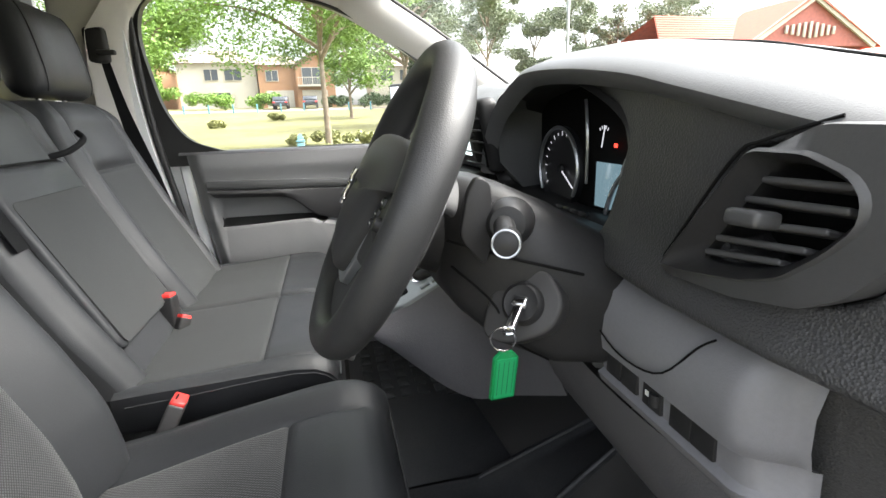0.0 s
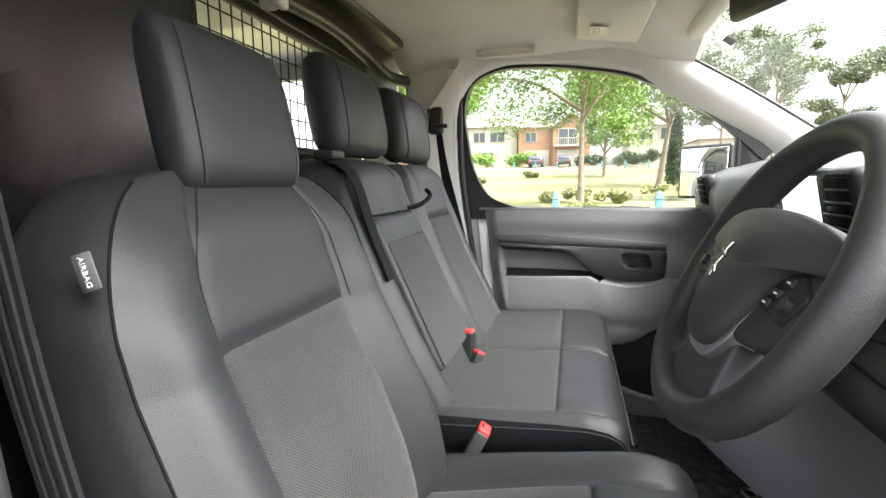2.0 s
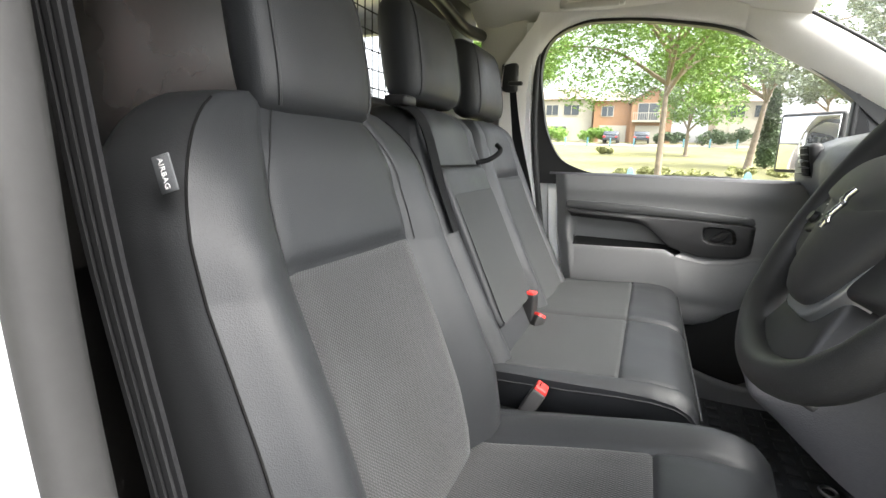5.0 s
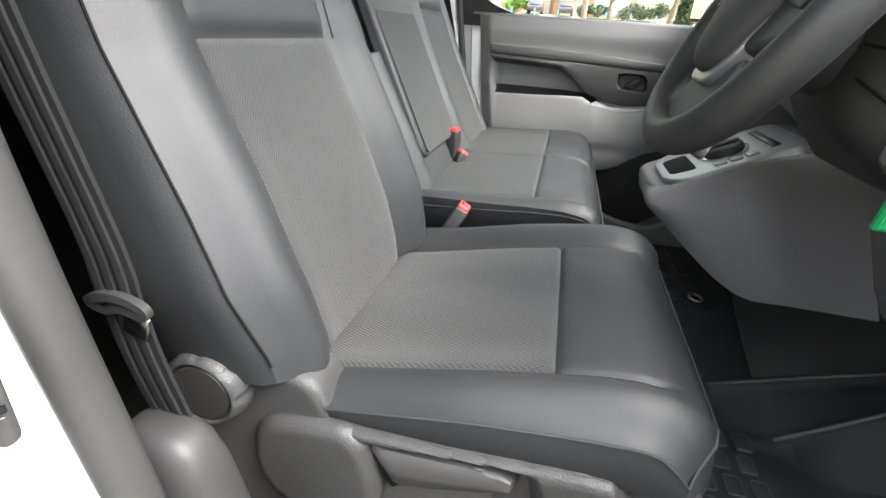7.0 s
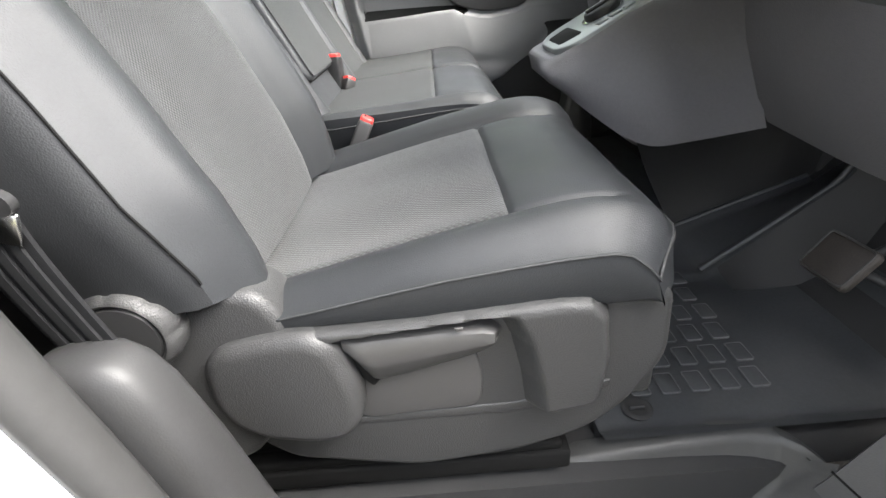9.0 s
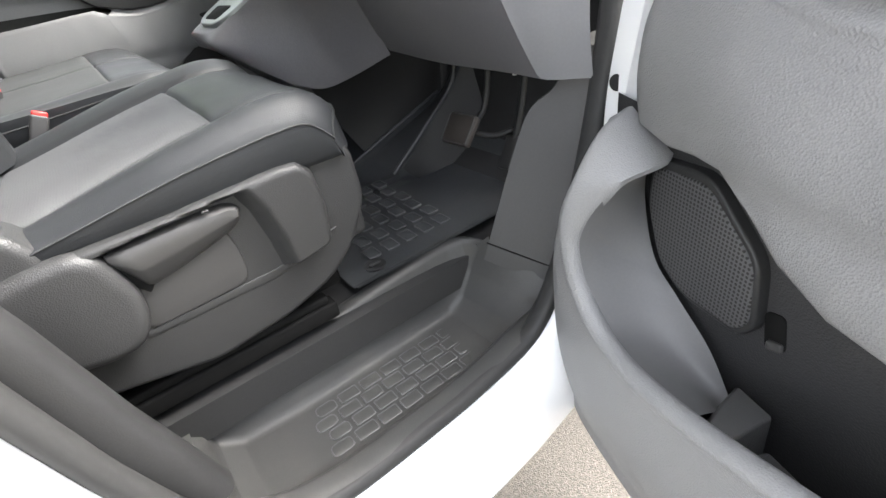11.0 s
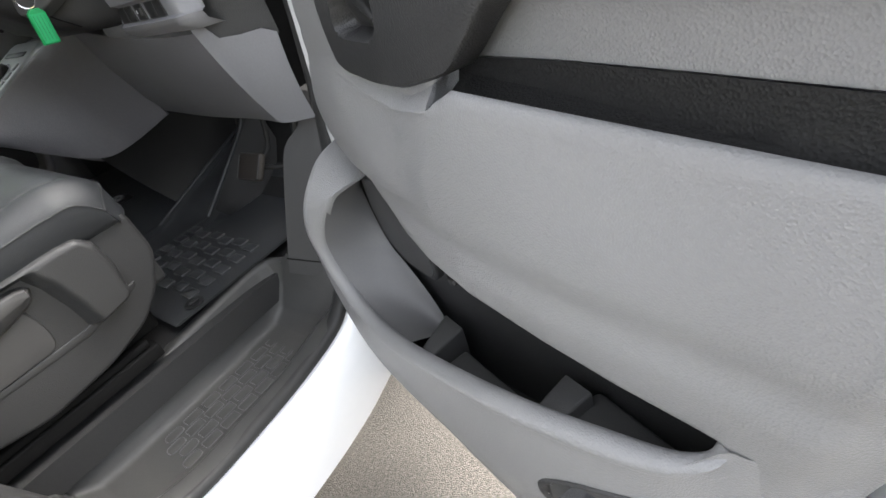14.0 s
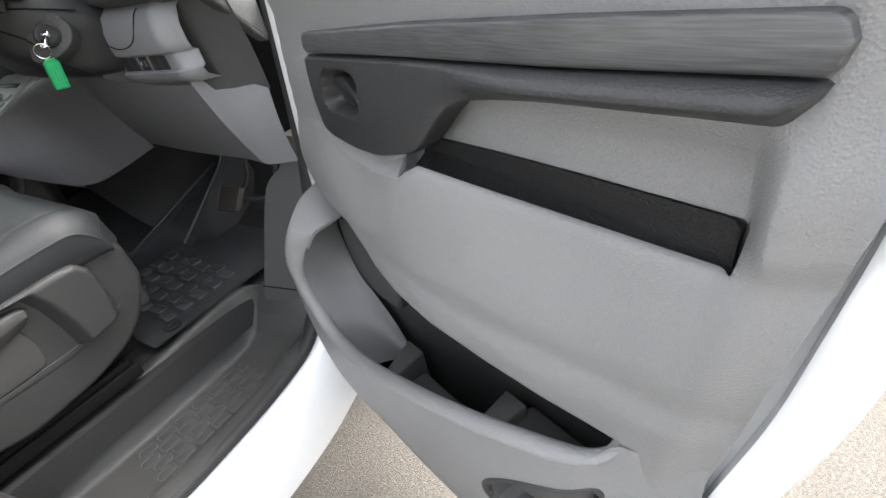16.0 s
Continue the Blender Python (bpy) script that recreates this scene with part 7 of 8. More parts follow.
def column(d):
    """Steering column shroud, stalks, ignition lock."""
    rows = []
    for x, yh, zt, zb in ((0.50, 0.055, 1.318, 1.205), (0.52, 0.075, 1.325, 1.18), (0.56, 0.105, 1.318, 1.145), (0.61, 0.125, 1.295, 1.125), (0.66, 0.135, 1.265, 1.12), (0.72, 0.135, 1.25, 1.12)):
        ring = rounded([(-0.445 - yh, (zt + zb) / 2 + 0.02), (-0.445 - yh * 0.75, zt), (-0.445 + yh * 0.75, zt), (-0.445 + yh, (zt + zb) / 2 + 0.02), (-0.445 + yh * 0.85, zb), (-0.445 - yh * 0.85, zb)], 0.03, 5)
        rows.append([(x, a, b) for a, b in ring])
    c = part("column_shroud", loft(rows), BLACK, d, "black steering column shroud")
    part("shroud_seam", tube([(0.505, -0.503, 1.262), (0.56, -0.552, 1.25), (0.62, -0.573, 1.235)], 0.0015, 6), DEEP, c)
    part("shroud_seam", tube(spline([(0.508, -0.505, 1.235), (0.54, -0.54, 1.205), (0.56, -0.55, 1.165), (0.60, -0.545, 1.135)], 14), 0.0012, 6), DEEP, c)
    part("shroud_boss", lathe([(0.024, -0.03), (0.022, 0.0), (0.016, 0.01), (0.0, 0.012)], 24, Matrix.Translation((0.55, -0.557, 1.287)) @ Euler((radians(82), 0, radians(-25))).to_matrix().to_4x4()), BLACK, c)
    # right stalk with light ring
    st = part("column_stalk", tube(spline([(0.56, -0.52, 1.285), (0.545, -0.56, 1.287), (0.536, -0.59, 1.281)], 8), 0.010, 12), BLACK, c)
    turn = Matrix.Translation((0.537, -0.592, 1.281)) @ Euler((radians(82), 0, radians(-25))).to_matrix().to_4x4()
    part("stalk_end", lathe([(0.008, -0.004), (0.011, 0.0), (0.0122, 0.026), (0.0118, 0.032), (0.010, 0.0335), (0, 0.034)], 28, turn), BLACK, st)
    part("stalk_ring", tube([turn @ Vector((0.0108 * math.cos(t), 0.0108 * math.sin(t), 0.0335)) for t in np.linspace(0, 2 * math.pi, 37)[:-1]], 0.0011, 6, closed=True), SATIN, st, "silver ring on the stalk end")
    pad = rounded([(0.505, 1.275), (0.512, 1.315), (0.522, 1.332), (0.535, 1.325), (0.54, 1.28), (0.53, 1.245)], 0.01)
    part("shift_paddle", slab(pad, "y", -0.545, -0.552, 0.002, 2), BLACK, c)
    # ignition lock and surround
    q = Matrix.Translation((0.568, -0.556, 1.205)) @ Euler((radians(60), radians(-32), radians(-30))).to_matrix().to_4x4()
    bez = rounded([(-0.055, -0.01), (-0.03, 0.025), (0.01, 0.035), (0.035, 0.02), (0.038, -0.015), (0.015, -0.035), (-0.03, -0.03)], 0.02, 6)
    sl = slab(bez, "z", -0.02, 0.004, 0.004, 3)
    sl.transform(q)
    b = part("lock_bezel", sl, LEVER, c, "grey ignition lock surround")
    part("lock_barrel", lathe([(0.021, -0.01), (0.021, 0.008), (0.017, 0.012), (0.014, 0.011), (0, 0.011)], 28, q), BLACK, b)
    return q


DASHBOARD = thing("dashboard", "black and grey plastic dashboard with instruments and vents", "dashboard", (0.75, 0.0, 0.9))
dash_driver(DASHBOARD)
cluster(DASHBOARD)
dash_main(DASHBOARD)
console(DASHBOARD)
LOCK = column(DASHBOARD)


def key_tag():
    k = thing("ignition_key", "steel ignition key with ring and green plastic tag", "key", (0.55, -0.575, 1.19))
    tip = Vector((0.564, -0.558, 1.212))
    bow = Vector((0.538, -0.588, 1.194))
    way = (bow - tip).to_track_quat("X", "Z").to_matrix()
    part("key_bow", boxed(tip.lerp(bow, 0.45), ((bow - tip).length * 0.95, 0.0105, 0.006), 0.0025, 3, way), CHROME, k)
    part("key_head", boxed(tip.lerp(bow, 0.12), (0.014, 0.016, 0.010), 0.003, 3, way), CHROME, k)
    part("key_eye", tube([bow + way @ Vector((0.004 * math.cos(t) - 0.002, 0.005 * math.sin(t), 0)) for t in np.linspace(0, 6.283, 20)[:-1]], 0.0016, 6, closed=True), CHROME, k)
    rc = Vector((0.533, -0.589, 1.1885))
    part("key_ring", tube([rc + Vector((0.0112 * math.cos(t) * 0.95, -0.0112 * math.cos(t) * 0.3, 0.0112 * math.sin(t))) for t in np.linspace(0, 6.283, 36)[:-1]], 0.0009, 6, up=(0, 1, 0), closed=True), CHROME, k)
    rot = Euler((radians(4), radians(4), radians(8))).to_matrix().to_4x4()
    m = Matrix.Translation((0.535, -0.587, 1.1535)) @ rot
    o = rounded([(-0.0125, -0.0265), (0.0125, -0.0265), (0.0125, 0.016), (0.006, 0.0225), (-0.006, 0.0225), (-0.0125, 0.016)], 0.0015, 3)
    tag = slab(o, "y", 0.0022, -0.0022, 0.0008, 2)
    tag.transform(m)
    t = part("key_tag", tag, GREEN, k, "green plastic key tag with paper insert")
    pap = boxed((0, -0.0024, -0.004), (0.020, 0.0006, 0.04), 0)
    pap.transform(m)
    pp = part("tag_insert", pap, TAGPAPER, t)
    for i in range(4):
        ln = boxed((-0.0075 + i * 0.005, -0.0029, -0.004), (0.0006, 0.0003, 0.034), 0)
        ln.transform(m)
        part("ruled_line", ln, WRITING, pp)


key_tag()


def steering_wheel():
    w = thing("steering_wheel", "black leather-grained steering wheel with satin spoke trim", "steering wheel", (0.447, -0.449, 1.298))
    th = radians(27.2)
    zax = Vector((-math.cos(th), 0, math.sin(th)))
    yax = Vector((math.sin(th), 0, math.cos(th)))
    xax = Vector((0, -1, 0))
    m = Matrix((xax, yax, zax)).transposed().to_4x4()
    m.translation = (0.447, -0.449, 1.298)
    R = 0.1585

    def w_part(nm, bm, mat, lb="", parent=None):
        bm.transform(m)
        return part(nm, bm, mat, parent or w, lb)

    rings = []
    for i in range(96):
        t = 2 * math.pi * i / 96
        # thicker grips at the sides, flattened at the bottom
        k = 1.0 + 0.14 * gauss(min(abs(math.degrees(t) - 35), abs(math.degrees(t) - 145)), 22)
        rr = R * (1 - 0.035 * smoothstep(-0.7, -1.0, math.sin(t)))
        groove = 1 - 0.05 * max(gauss(math.degrees(t) - a, 1.3) for a in (62, 118, 215, 325))
        rings.append([((rr + 0.0175 * k * groove * math.cos(s)) * math.cos(t), (rr + 0.0175 * k * groove * math.cos(s)) * math.sin(t), 0.0195 * k * groove * math.sin(s)) for s in (2 * math.pi * j / 20 for j in range(20))])
    w_part("rim", loft(rings, cyclic=True), WHEEL, "grained black rim")
    half = [(0.0, 0.07), (0.06, 0.067), (0.115, 0.056), (0.14, 0.036), (0.138, 0.024), (0.105, 0.02), (0.076, -0.002), (0.054, -0.045), (0.032, -0.076)]
    pad = spline([(a, b, 0) for a, b in half] + [(0.0, -0.085, 0)] + [(-a, b, 0) for a, b in half[:0:-1]], 72, True)
    rows = []
    for k, z in ((0.94, -0.03), (1.0, -0.004), (1.0, 0.014), (0.985, 0.0185), (0.95, 0.0225), (0.82, 0.0285), (0.5, 0.0345), (0.2, 0.0365)):
        rows.append([(p.x * k, p.y * k, z - 0.008 * (abs(p.x) / 0.14) ** 2) for p in pad])
    hub = w_part("airbag_cover", loft(rows), WHEEL2, "black airbag cover with a chrome emblem")
    for sgn in (-1, 1):
        arm = [(0.050, 0.03), (0.10, 0.04), (0.15, 0.035), (0.152, -0.02), (0.118, -0.05), (0.05, -0.06)]
        w_part("spoke", slab(rounded([(a * sgn, b) for a, b in arm], 0.014), "z", -0.024, 0.010, 0.006, 3), WHEEL2)
        pod = rounded([(0.082 * sgn, 0.014), (0.112 * sgn, 0.021), (0.138 * sgn, 0.004), (0.122 * sgn, -0.026), (0.076 * sgn, -0.018)], 0.007)
        pd = w_part("button_pad", slab(pod, "z", 0.006, 0.0135, 0.002, 2), BLACK)
        for i, (a, b) in enumerate(((0.103, 0.009), (0.094, -0.003), (0.085, -0.014))):
            w_part("button", slab(rounded([((a - 0.008) * sgn, b - 0.0045), ((a + 0.007) * sgn, b - 0.0035), ((a + 0.007) * sgn, b + 0.005), ((a - 0.008) * sgn, b + 0.004)], 0.002), "z", 0.0115, 0.016, 0.001, 2), BLACK, parent=pd)
            w_part("button_mark", boxed((a * sgn, b, 0.0163), (0.006, 0.0016, 0.0004), 0), WHITEINK, parent=pd)
        w_part("scroll_wheel", lathe([(0, 0), (0.007, 0), (0.006, 0.005), (0, 0.005)], 16, Matrix.Translation((0.119 * sgn, -0.008, 0.0135))), BLACK, parent=pd)
    w_part("spoke_trim", slab(rounded([(-0.068, -0.015), (-0.05, -0.066), (-0.028, -0.094), (0.028, -0.094), (0.05, -0.066), (0.068, -0.015)], 0.012), "z", -0.016, 0.011, 0.003, 3), SATIN, "satin silver trim below the airbag cover")
    low = [(-0.05, -0.05), (0.05, -0.05), (0.06, -0.10), (0.085, -0.15), (-0.085, -0.15), (-0.06, -0.10)]
    w_part("lower_spoke", slab(rounded(low, 0.015), "z", -0.024, 0.002, 0.007, 3), WHEEL2)
    w_part("column_collar", lathe([(0.05, -0.10), (0.055, -0.03), (0.0, -0.03)], 28), BLACK)
    # emblem as plain chrome strokes
    for a, b, rr in (((-0.004, -0.018), (0.004, 0.004), 0.0035), ((0.004, 0.004), (0.009, 0.018), 0.0038), ((0.004, 0.004), (-0.008, 0.010), 0.0026), ((-0.001, -0.006), (0.009, -0.014), 0.0026), ((0.004, 0.006), (0.014, 0.004), 0.0024)):
        w_part("emblem_stroke", tube([(a[0] * 0.6, a[1] * 1.1 + 0.002, 0.0375), ((a[0] + b[0]) * 0.3, (a[1] + b[1]) * 0.55 + 0.002, 0.039), (b[0] * 0.6, b[1] * 1.1 + 0.002, 0.0375)], rr * 0.8, 8, up=(0, 0, 1)), CHROME, parent=hub)


WHEEL = surface("wheel_leather", (0.027, 0.0275, 0.028), 0.45, grain=900, bump=0.25, kind="voronoi", var=0.08, dist=0.0008)
WHEEL2 = surface("wheel_plastic", (0.038, 0.038, 0.0385), 0.5, grain=900, bump=0.15, var=0.06)
steering_wheel()


# ---- outside ----
ASPHALT = surface("asphalt", (0.08, 0.072, 0.062), 0.9, grain=420, bump=1.0, kind="voronoi", var=0.4, stain=120.0, dist=0.0028)
GRASS = surface("lawn", (0.15, 0.145, 0.055), 0.95, grain=30, bump=0.6, var=0.3, stain=0.3, dist=0.05)
BARK = surface("bark", (0.2, 0.16, 0.12), 0.9, grain=40, bump=0.8, var=0.3, dist=0.01)
LEAF = surface("leaf_green", (0.13, 0.23, 0.035), 0.6, var=0.3, stain=1.5)
LEAF2 = surface("leaf_dark", (0.05, 0.085, 0.03), 0.6, var=0.3, stain=1.0)
LEAF3 = surface("leaf_grey_green", (0.15, 0.18, 0.11), 0.7, var=0.3, stain=1.0)
REED = surface("reed_green", (0.27, 0.28, 0.12), 0.8, var=0.3)
BRICK = surface("brick_orange", (0.32, 0.18, 0.1), 0.85, grain=10, bump=0.2, var=0.15)
RENDER = surface("cream_render", (0.42, 0.39, 0.33), 0.85, var=0.08, stain=0.6)
TILE = surface("roof_tile_grey", (0.2, 0.15, 0.13), 0.8, grain=6, bump=0.5, var=0.2, dist=0.05)
TILERED = surface("roof_tile_red", (0.45, 0.1, 0.06), 0.7, grain=12, bump=0.3, var=0.2, dist=0.02)
REDWALL = surface("red_brick_wall", (0.3, 0.1, 0.08), 0.85, grain=14, bump=0.2, var=0.15)
WINDOWDARK = surface("far_window", (0.06, 0.07, 0.08), 0.1, var=0.1)
CARDARK = surface("car_paint_dark", (0.03, 0.035, 0.045), 0.25, coat=0.5, var=0.02)
BOLLARD = surface("bollard_blue", (0.1, 0.24, 0.29), 0.7, grain=60, bump=0.3, var=0.15)
POLE = surface("pole_grey", (0.4, 0.41, 0.42), 0.5, metal=0.5)
PATH_M = surface("path_gravel", (0.28, 0.25, 0.21), 0.95, grain=30, bump=0.3, var=0.15)
WATER = surface("creek_water", (0.09, 0.1, 0.06), 0.15, var=0.2)


def ground():
    ys = sorted(set([-300, -60, -3, 1.6] + np.linspace(2, 90, 60).tolist() + [150, 400]))
    rows = [[(x, y, ground_z(y) - 0.02) for x in (-300, -60, -20, 0, 20, 60, 300)] for y in ys]
    solo("ground", grid(rows), GRASS, "dry lawn rising away from the road", "lawn", kind="structure")
    solo("road", grid([[(x, y, 0.0) for x in (-200, -20, 0, 20, 200)] for y in (-6.0, -3, 0, 1.6)]), ASPHALT, "pale sandy asphalt road", "road", kind="structure")
    solo("kerb", boxed((0, 1.68, 0.03), (300, 0.16, 0.2), 0.02), PATH_M, "pale concrete kerb", "kerb", kind="structure")
    solo("far_road", grid([[(x, y, ground_z(y) + 0.01) for y in (57, 60, 63)] for x in (-80, 0, 80)]), PATH_M, "pale street in front of the houses", "road", kind="structure")
    solo("footpath", grid([[(x, 9.6 + 0.25 * x + o, ground_z(9.6 + 0.25 * x + o) + 0.01) for o in (0, 1.4)] for x in np.linspace(2.5, 14, 12)]), PATH_M, "pale curving footpath on the lawn", "path", kind="structure")
    pond = [(x, y) for x, y in rounded([(0.5, 19.5), (9, 18.5), (9, 21), (3, 22)], 1.2)]
    solo("water", grid([[(a, b, ground_z(b) + 0.0) for a, b in pond[: len(pond) // 2]], [(a, b, ground_z(b) + 0.0) for a, b in pond[len(pond) // 2:][::-1]]]), WATER, "shallow brown creek in the lawn", "creek", kind="structure")


ground()


def leaf_cloud(centres, n, size, seed, flat=0.5):
    """Many small leaves, each a bent pair of facets, scattered in clumps."""
    rnd = random.Random(seed)
    verts, faces = [], []
    for _ in range(n):
        c, r = centres[rnd.randrange(len(centres))]
        d = Vector((rnd.gauss(0, 1), rnd.gauss(0, 1), rnd.gauss(0, 1))).normalized() * r * rnd.random() ** 0.45
        d.z *= 0.75
        p = Vector(c) + d
        a = Vector((rnd.gauss(0, 1), rnd.gauss(0, 1), rnd.gauss(0, flat))).normalized() * size * rnd.uniform(0.6, 1.4)
        b = a.cross(Vector((rnd.gauss(0, 1), rnd.gauss(0, 1), rnd.gauss(0, 1)))).normalized() * size * 0.42
        i = len(verts)
        verts += [p - a, p + b, p + a, p - b - Vector((0, 0, size * 0.2))]
        faces += [(i, i + 1, i + 2), (i, i + 2, i + 3)]
    me = bpy.data.meshes.new("leaves")
    me.from_pydata(verts, [], faces)
    bm = bmesh.new()
    bm.from_mesh(me)
    bpy.data.meshes.remove(me)
    return bm


def leaves(name, bm, mat, parent, label=""):
    me = bpy.data.meshes.new(name)
    bm.to_mesh(me)
    bm.free()
    me.materials.append(mat)
    ob = new(name, me)
    ob.parent = parent
    ob.matrix_parent_inverse = Matrix.Translation(parent.location).inverted()
    return ob


def tree(x, y, height, trunk_r, spread, leafmat, n, size, label, seed, lean=0.0, clear_h=0.4, forks=6, group=""):
    rnd = random.Random(seed)
    z0 = ground_z(y) - 0.05
    t = thing("tree", label, "tree", (x, y, z0), group)
    top = Vector((x + lean, y, z0 + height * 0.75))
    mid = Vector((x + lean * 0.4, y, z0 + height * clear_h))
    trunk = sweep(spline([(x, y, z0), (x + 0.02, y, z0 + 0.3), tuple(mid), tuple(top)], 16), lambda s: circle(trunk_r * (1.5 - 0.5 * min(s * 6, 1)) * (1 - 0.8 * s), 10), up=(0, 1, 0))
    tr = part("trunk", trunk, BARK, t)
    tips = []
    for i in range(forks):
        a = 2 * math.pi * (i + rnd.random() * 0.6) / forks
        h = rnd.uniform(0.0, 0.8)
        s = mid.lerp(top, h)
        e = s + Vector((math.cos(a) * spread * rnd.uniform(0.5, 0.95), math.sin(a) * spread * rnd.uniform(0.5, 0.95), height * rnd.uniform(0.08, 0.3)))
        k = s.lerp(e, 0.5) + Vector((0, 0, height * 0.05))
        part("limb", sweep(spline([tuple(s), tuple(k), tuple(e)], 8), lambda q: circle(trunk_r * 0.42 * (1 - 0.75 * q), 6), up=(0, 1, 0.2)), BARK, tr)
        tips += [(e, spread * rnd.uniform(0.25, 0.42)), (k, spread * rnd.uniform(0.2, 0.36))]
    tips.append((top + Vector((0, 0, height * 0.12)), spread * 0.5))
    for _ in range(forks):
        a, h = rnd.random() * 6.28, rnd.uniform(0.45, 1.0)
        rr = spread * rnd.uniform(0.3, 0.9)
        tips.append((Vector((x + lean + math.cos(a) * rr, y + math.sin(a) * rr, z0 + height * h)), spread * rnd.uniform(0.18, 0.35)))
    leaves("crown", leaf_cloud(tips, n, size, seed + 7), leafmat, t)
    return t


def shrub(x, y, w, h, mat, n, size, label, seed, name="shrub", cat="shrub"):
    t = thing(name, label, cat, (x, y, ground_z(y)), "shrubs")
    rnd = random.Random(seed)
    cs = [(Vector((x + rnd.uniform(-w, w) * 0.5, y + rnd.uniform(-0.3, 0.3) * w, ground_z(y) + h * rnd.uniform(0.25, 0.7))), h * 0.42) for _ in range(9)]
    leaves("foliage", leaf_cloud(cs, n, size, seed), mat, t)


# the street tree on the lawn, and others behind it
tree(0.47, 15.0, 7.0, 0.15, 4.2, LEAF, 38000, 0.062, "slender street tree with bright green crown", 3, clear_h=0.36, forks=12)
tree(5.0, 29.0, 9.5, 0.26, 4.2, LEAF3, 9000, 0.13, "pale-barked gum tree with thin crown", 5, lean=0.8, clear_h=0.3, forks=8)
tree(-6.5, 22.0, 7.0, 0.16, 3.4, LEAF, 18000, 0.085, "leafy green tree on the lawn", 8, clear_h=0.3, forks=8)
tree(2.6, 40.0, 7.5, 0.2, 3.8, LEAF, 9000, 0.15, "spreading green tree before the houses", 11, clear_h=0.25, forks=8)
tree(-9.8, 33.0, 3.6, 0.07, 1.6, LEAF, 5000, 0.09, "young green tree beside the lawn path", 12, clear_h=0.3, forks=6)
tree(13.0, 48.0, 8.0, 0.2, 3.5, LEAF3, 7000, 0.16, "grey-green gum tree near the houses", 14, forks=7)
for i, (x, y, h, s) in enumerate(((9.2, 25, 7.6, 2.0), (12.3, 26, 6.0, 1.5), (15.6, 26, 6.4, 1.3), (18.2, 27, 6.6, 1.4), (21.0, 27, 7.4, 1.8), (24.0, 28, 7.2, 1.6), (33, 40, 11, 3.0), (12, 60, 15, 4.5), (22, 62, 14, 4), (34, 64, 15, 5), (48, 60, 16, 5), (-18, 75, 13, 5), (-26, 62, 12, 4))):
    tree(x, y, h, 0.12, s, LEAF3, 6000, 0.09 if y < 50 else 0.2, "distant grey-green gum tree", 30 + i, clear_h=0.45, forks=6, group="distant gum trees")
# clipped cypress and hedges
cy = thing("cypress", "narrow dark green cypress", "tree", (6.0, 29.8, ground_z(29.8)))
leaves("crown", leaf_cloud([(Vector((5.95, 29.8, ground_z(29.8) + 0.4 + 0.36 * i)), 0.55 - 0.045 * max(i - 3, 0)) for i in range(11)], 7000, 0.09, 77), LEAF2, cy)
part("trunk", tube([(5.95, 29.8, ground_z(29.8) - 0.1), (5.95, 29.8, ground_z(29.8) + 0.6)], 0.08, 8, up=(0, 1, 0)), BARK, cy)
for i, (x, y, w, h, m) in enumerate(((-12.5, 62, 4.0, 2.2, LEAF), (-6.3, 62, 3.0, 2.0, LEAF), (7.2, 60, 4.0, 2.0, LEAF2), (11.8, 44, 1.6, 1.3, LEAF3), (14.5, 58, 3.0, 1.6, LEAF), (2.2, 63, 3, 1.6, LEAF2))):
    shrub(x, y, w, h, m, 2600, 0.16, "clipped green hedge in front of a house", 50 + i, "hedge", "hedge")
for i, (x, y, w, h) in enumerate(((1.4, 18.2, 1.8, 0.55), (-0.4, 18.5, 1.0, 0.5), (4.5, 23, 2.2, 0.4), (-6.4, 33, 1.0, 0.5), (-3.2, 40, 1.0, 0.6))):
    shrub(x, y, w, h, REED, 2200, 0.1, "tufted reeds beside the creek", 70 + i)
shrub(0.5, 14.4, 0.9, 0.4, REED, 1500, 0.06, "low planting round the tree foot", 90)
shrub(2.6, 11.0, 1.2, 0.3, LEAF3, 1600, 0.05, "low pale flowering shrubs", 91)


def bollard(x, y):
    z = ground_z(y)
    b = thing("bollard", "weathered blue timber bollard with a pointed cap", "bollard", (x, y, z), "bollards")
    part("post", boxed((x, y, z + 0.42), (0.13, 0.13, 0.86), 0.012, 2), BOLLARD, b)
    part("cap", loft([[(x + a * s, y + c * s, z + h) for a, c in ((-1, -1), (1, -1), (1, 1), (-1, 1))] for s, h in ((0.075, 0.86), (0.075, 0.89), (0.05, 0.90), (0.045, 0.96), (0.015, 1.0))]), BOLLARD, b)
    part("groove", boxed((x, y, z + 0.76), (0.136, 0.136, 0.02), 0.004), BOLLARD, b)


for x, y in ((-0.05, 8.2), (1.74, 8.2), (3.6, 8.2), (-1.9, 8.2)):
    bollard(x, y)
for i in range(14):
    x = -16 + i * 2.4
    b = thing("bollard", "small pale bollard along the far street", "bollard", (x, 55, ground_z(55)), "far bollards")
    part("post", boxed((x, 55, ground_z(55) + 0.45), (0.14, 0.14, 0.9), 0.01), BOLLARD, b)


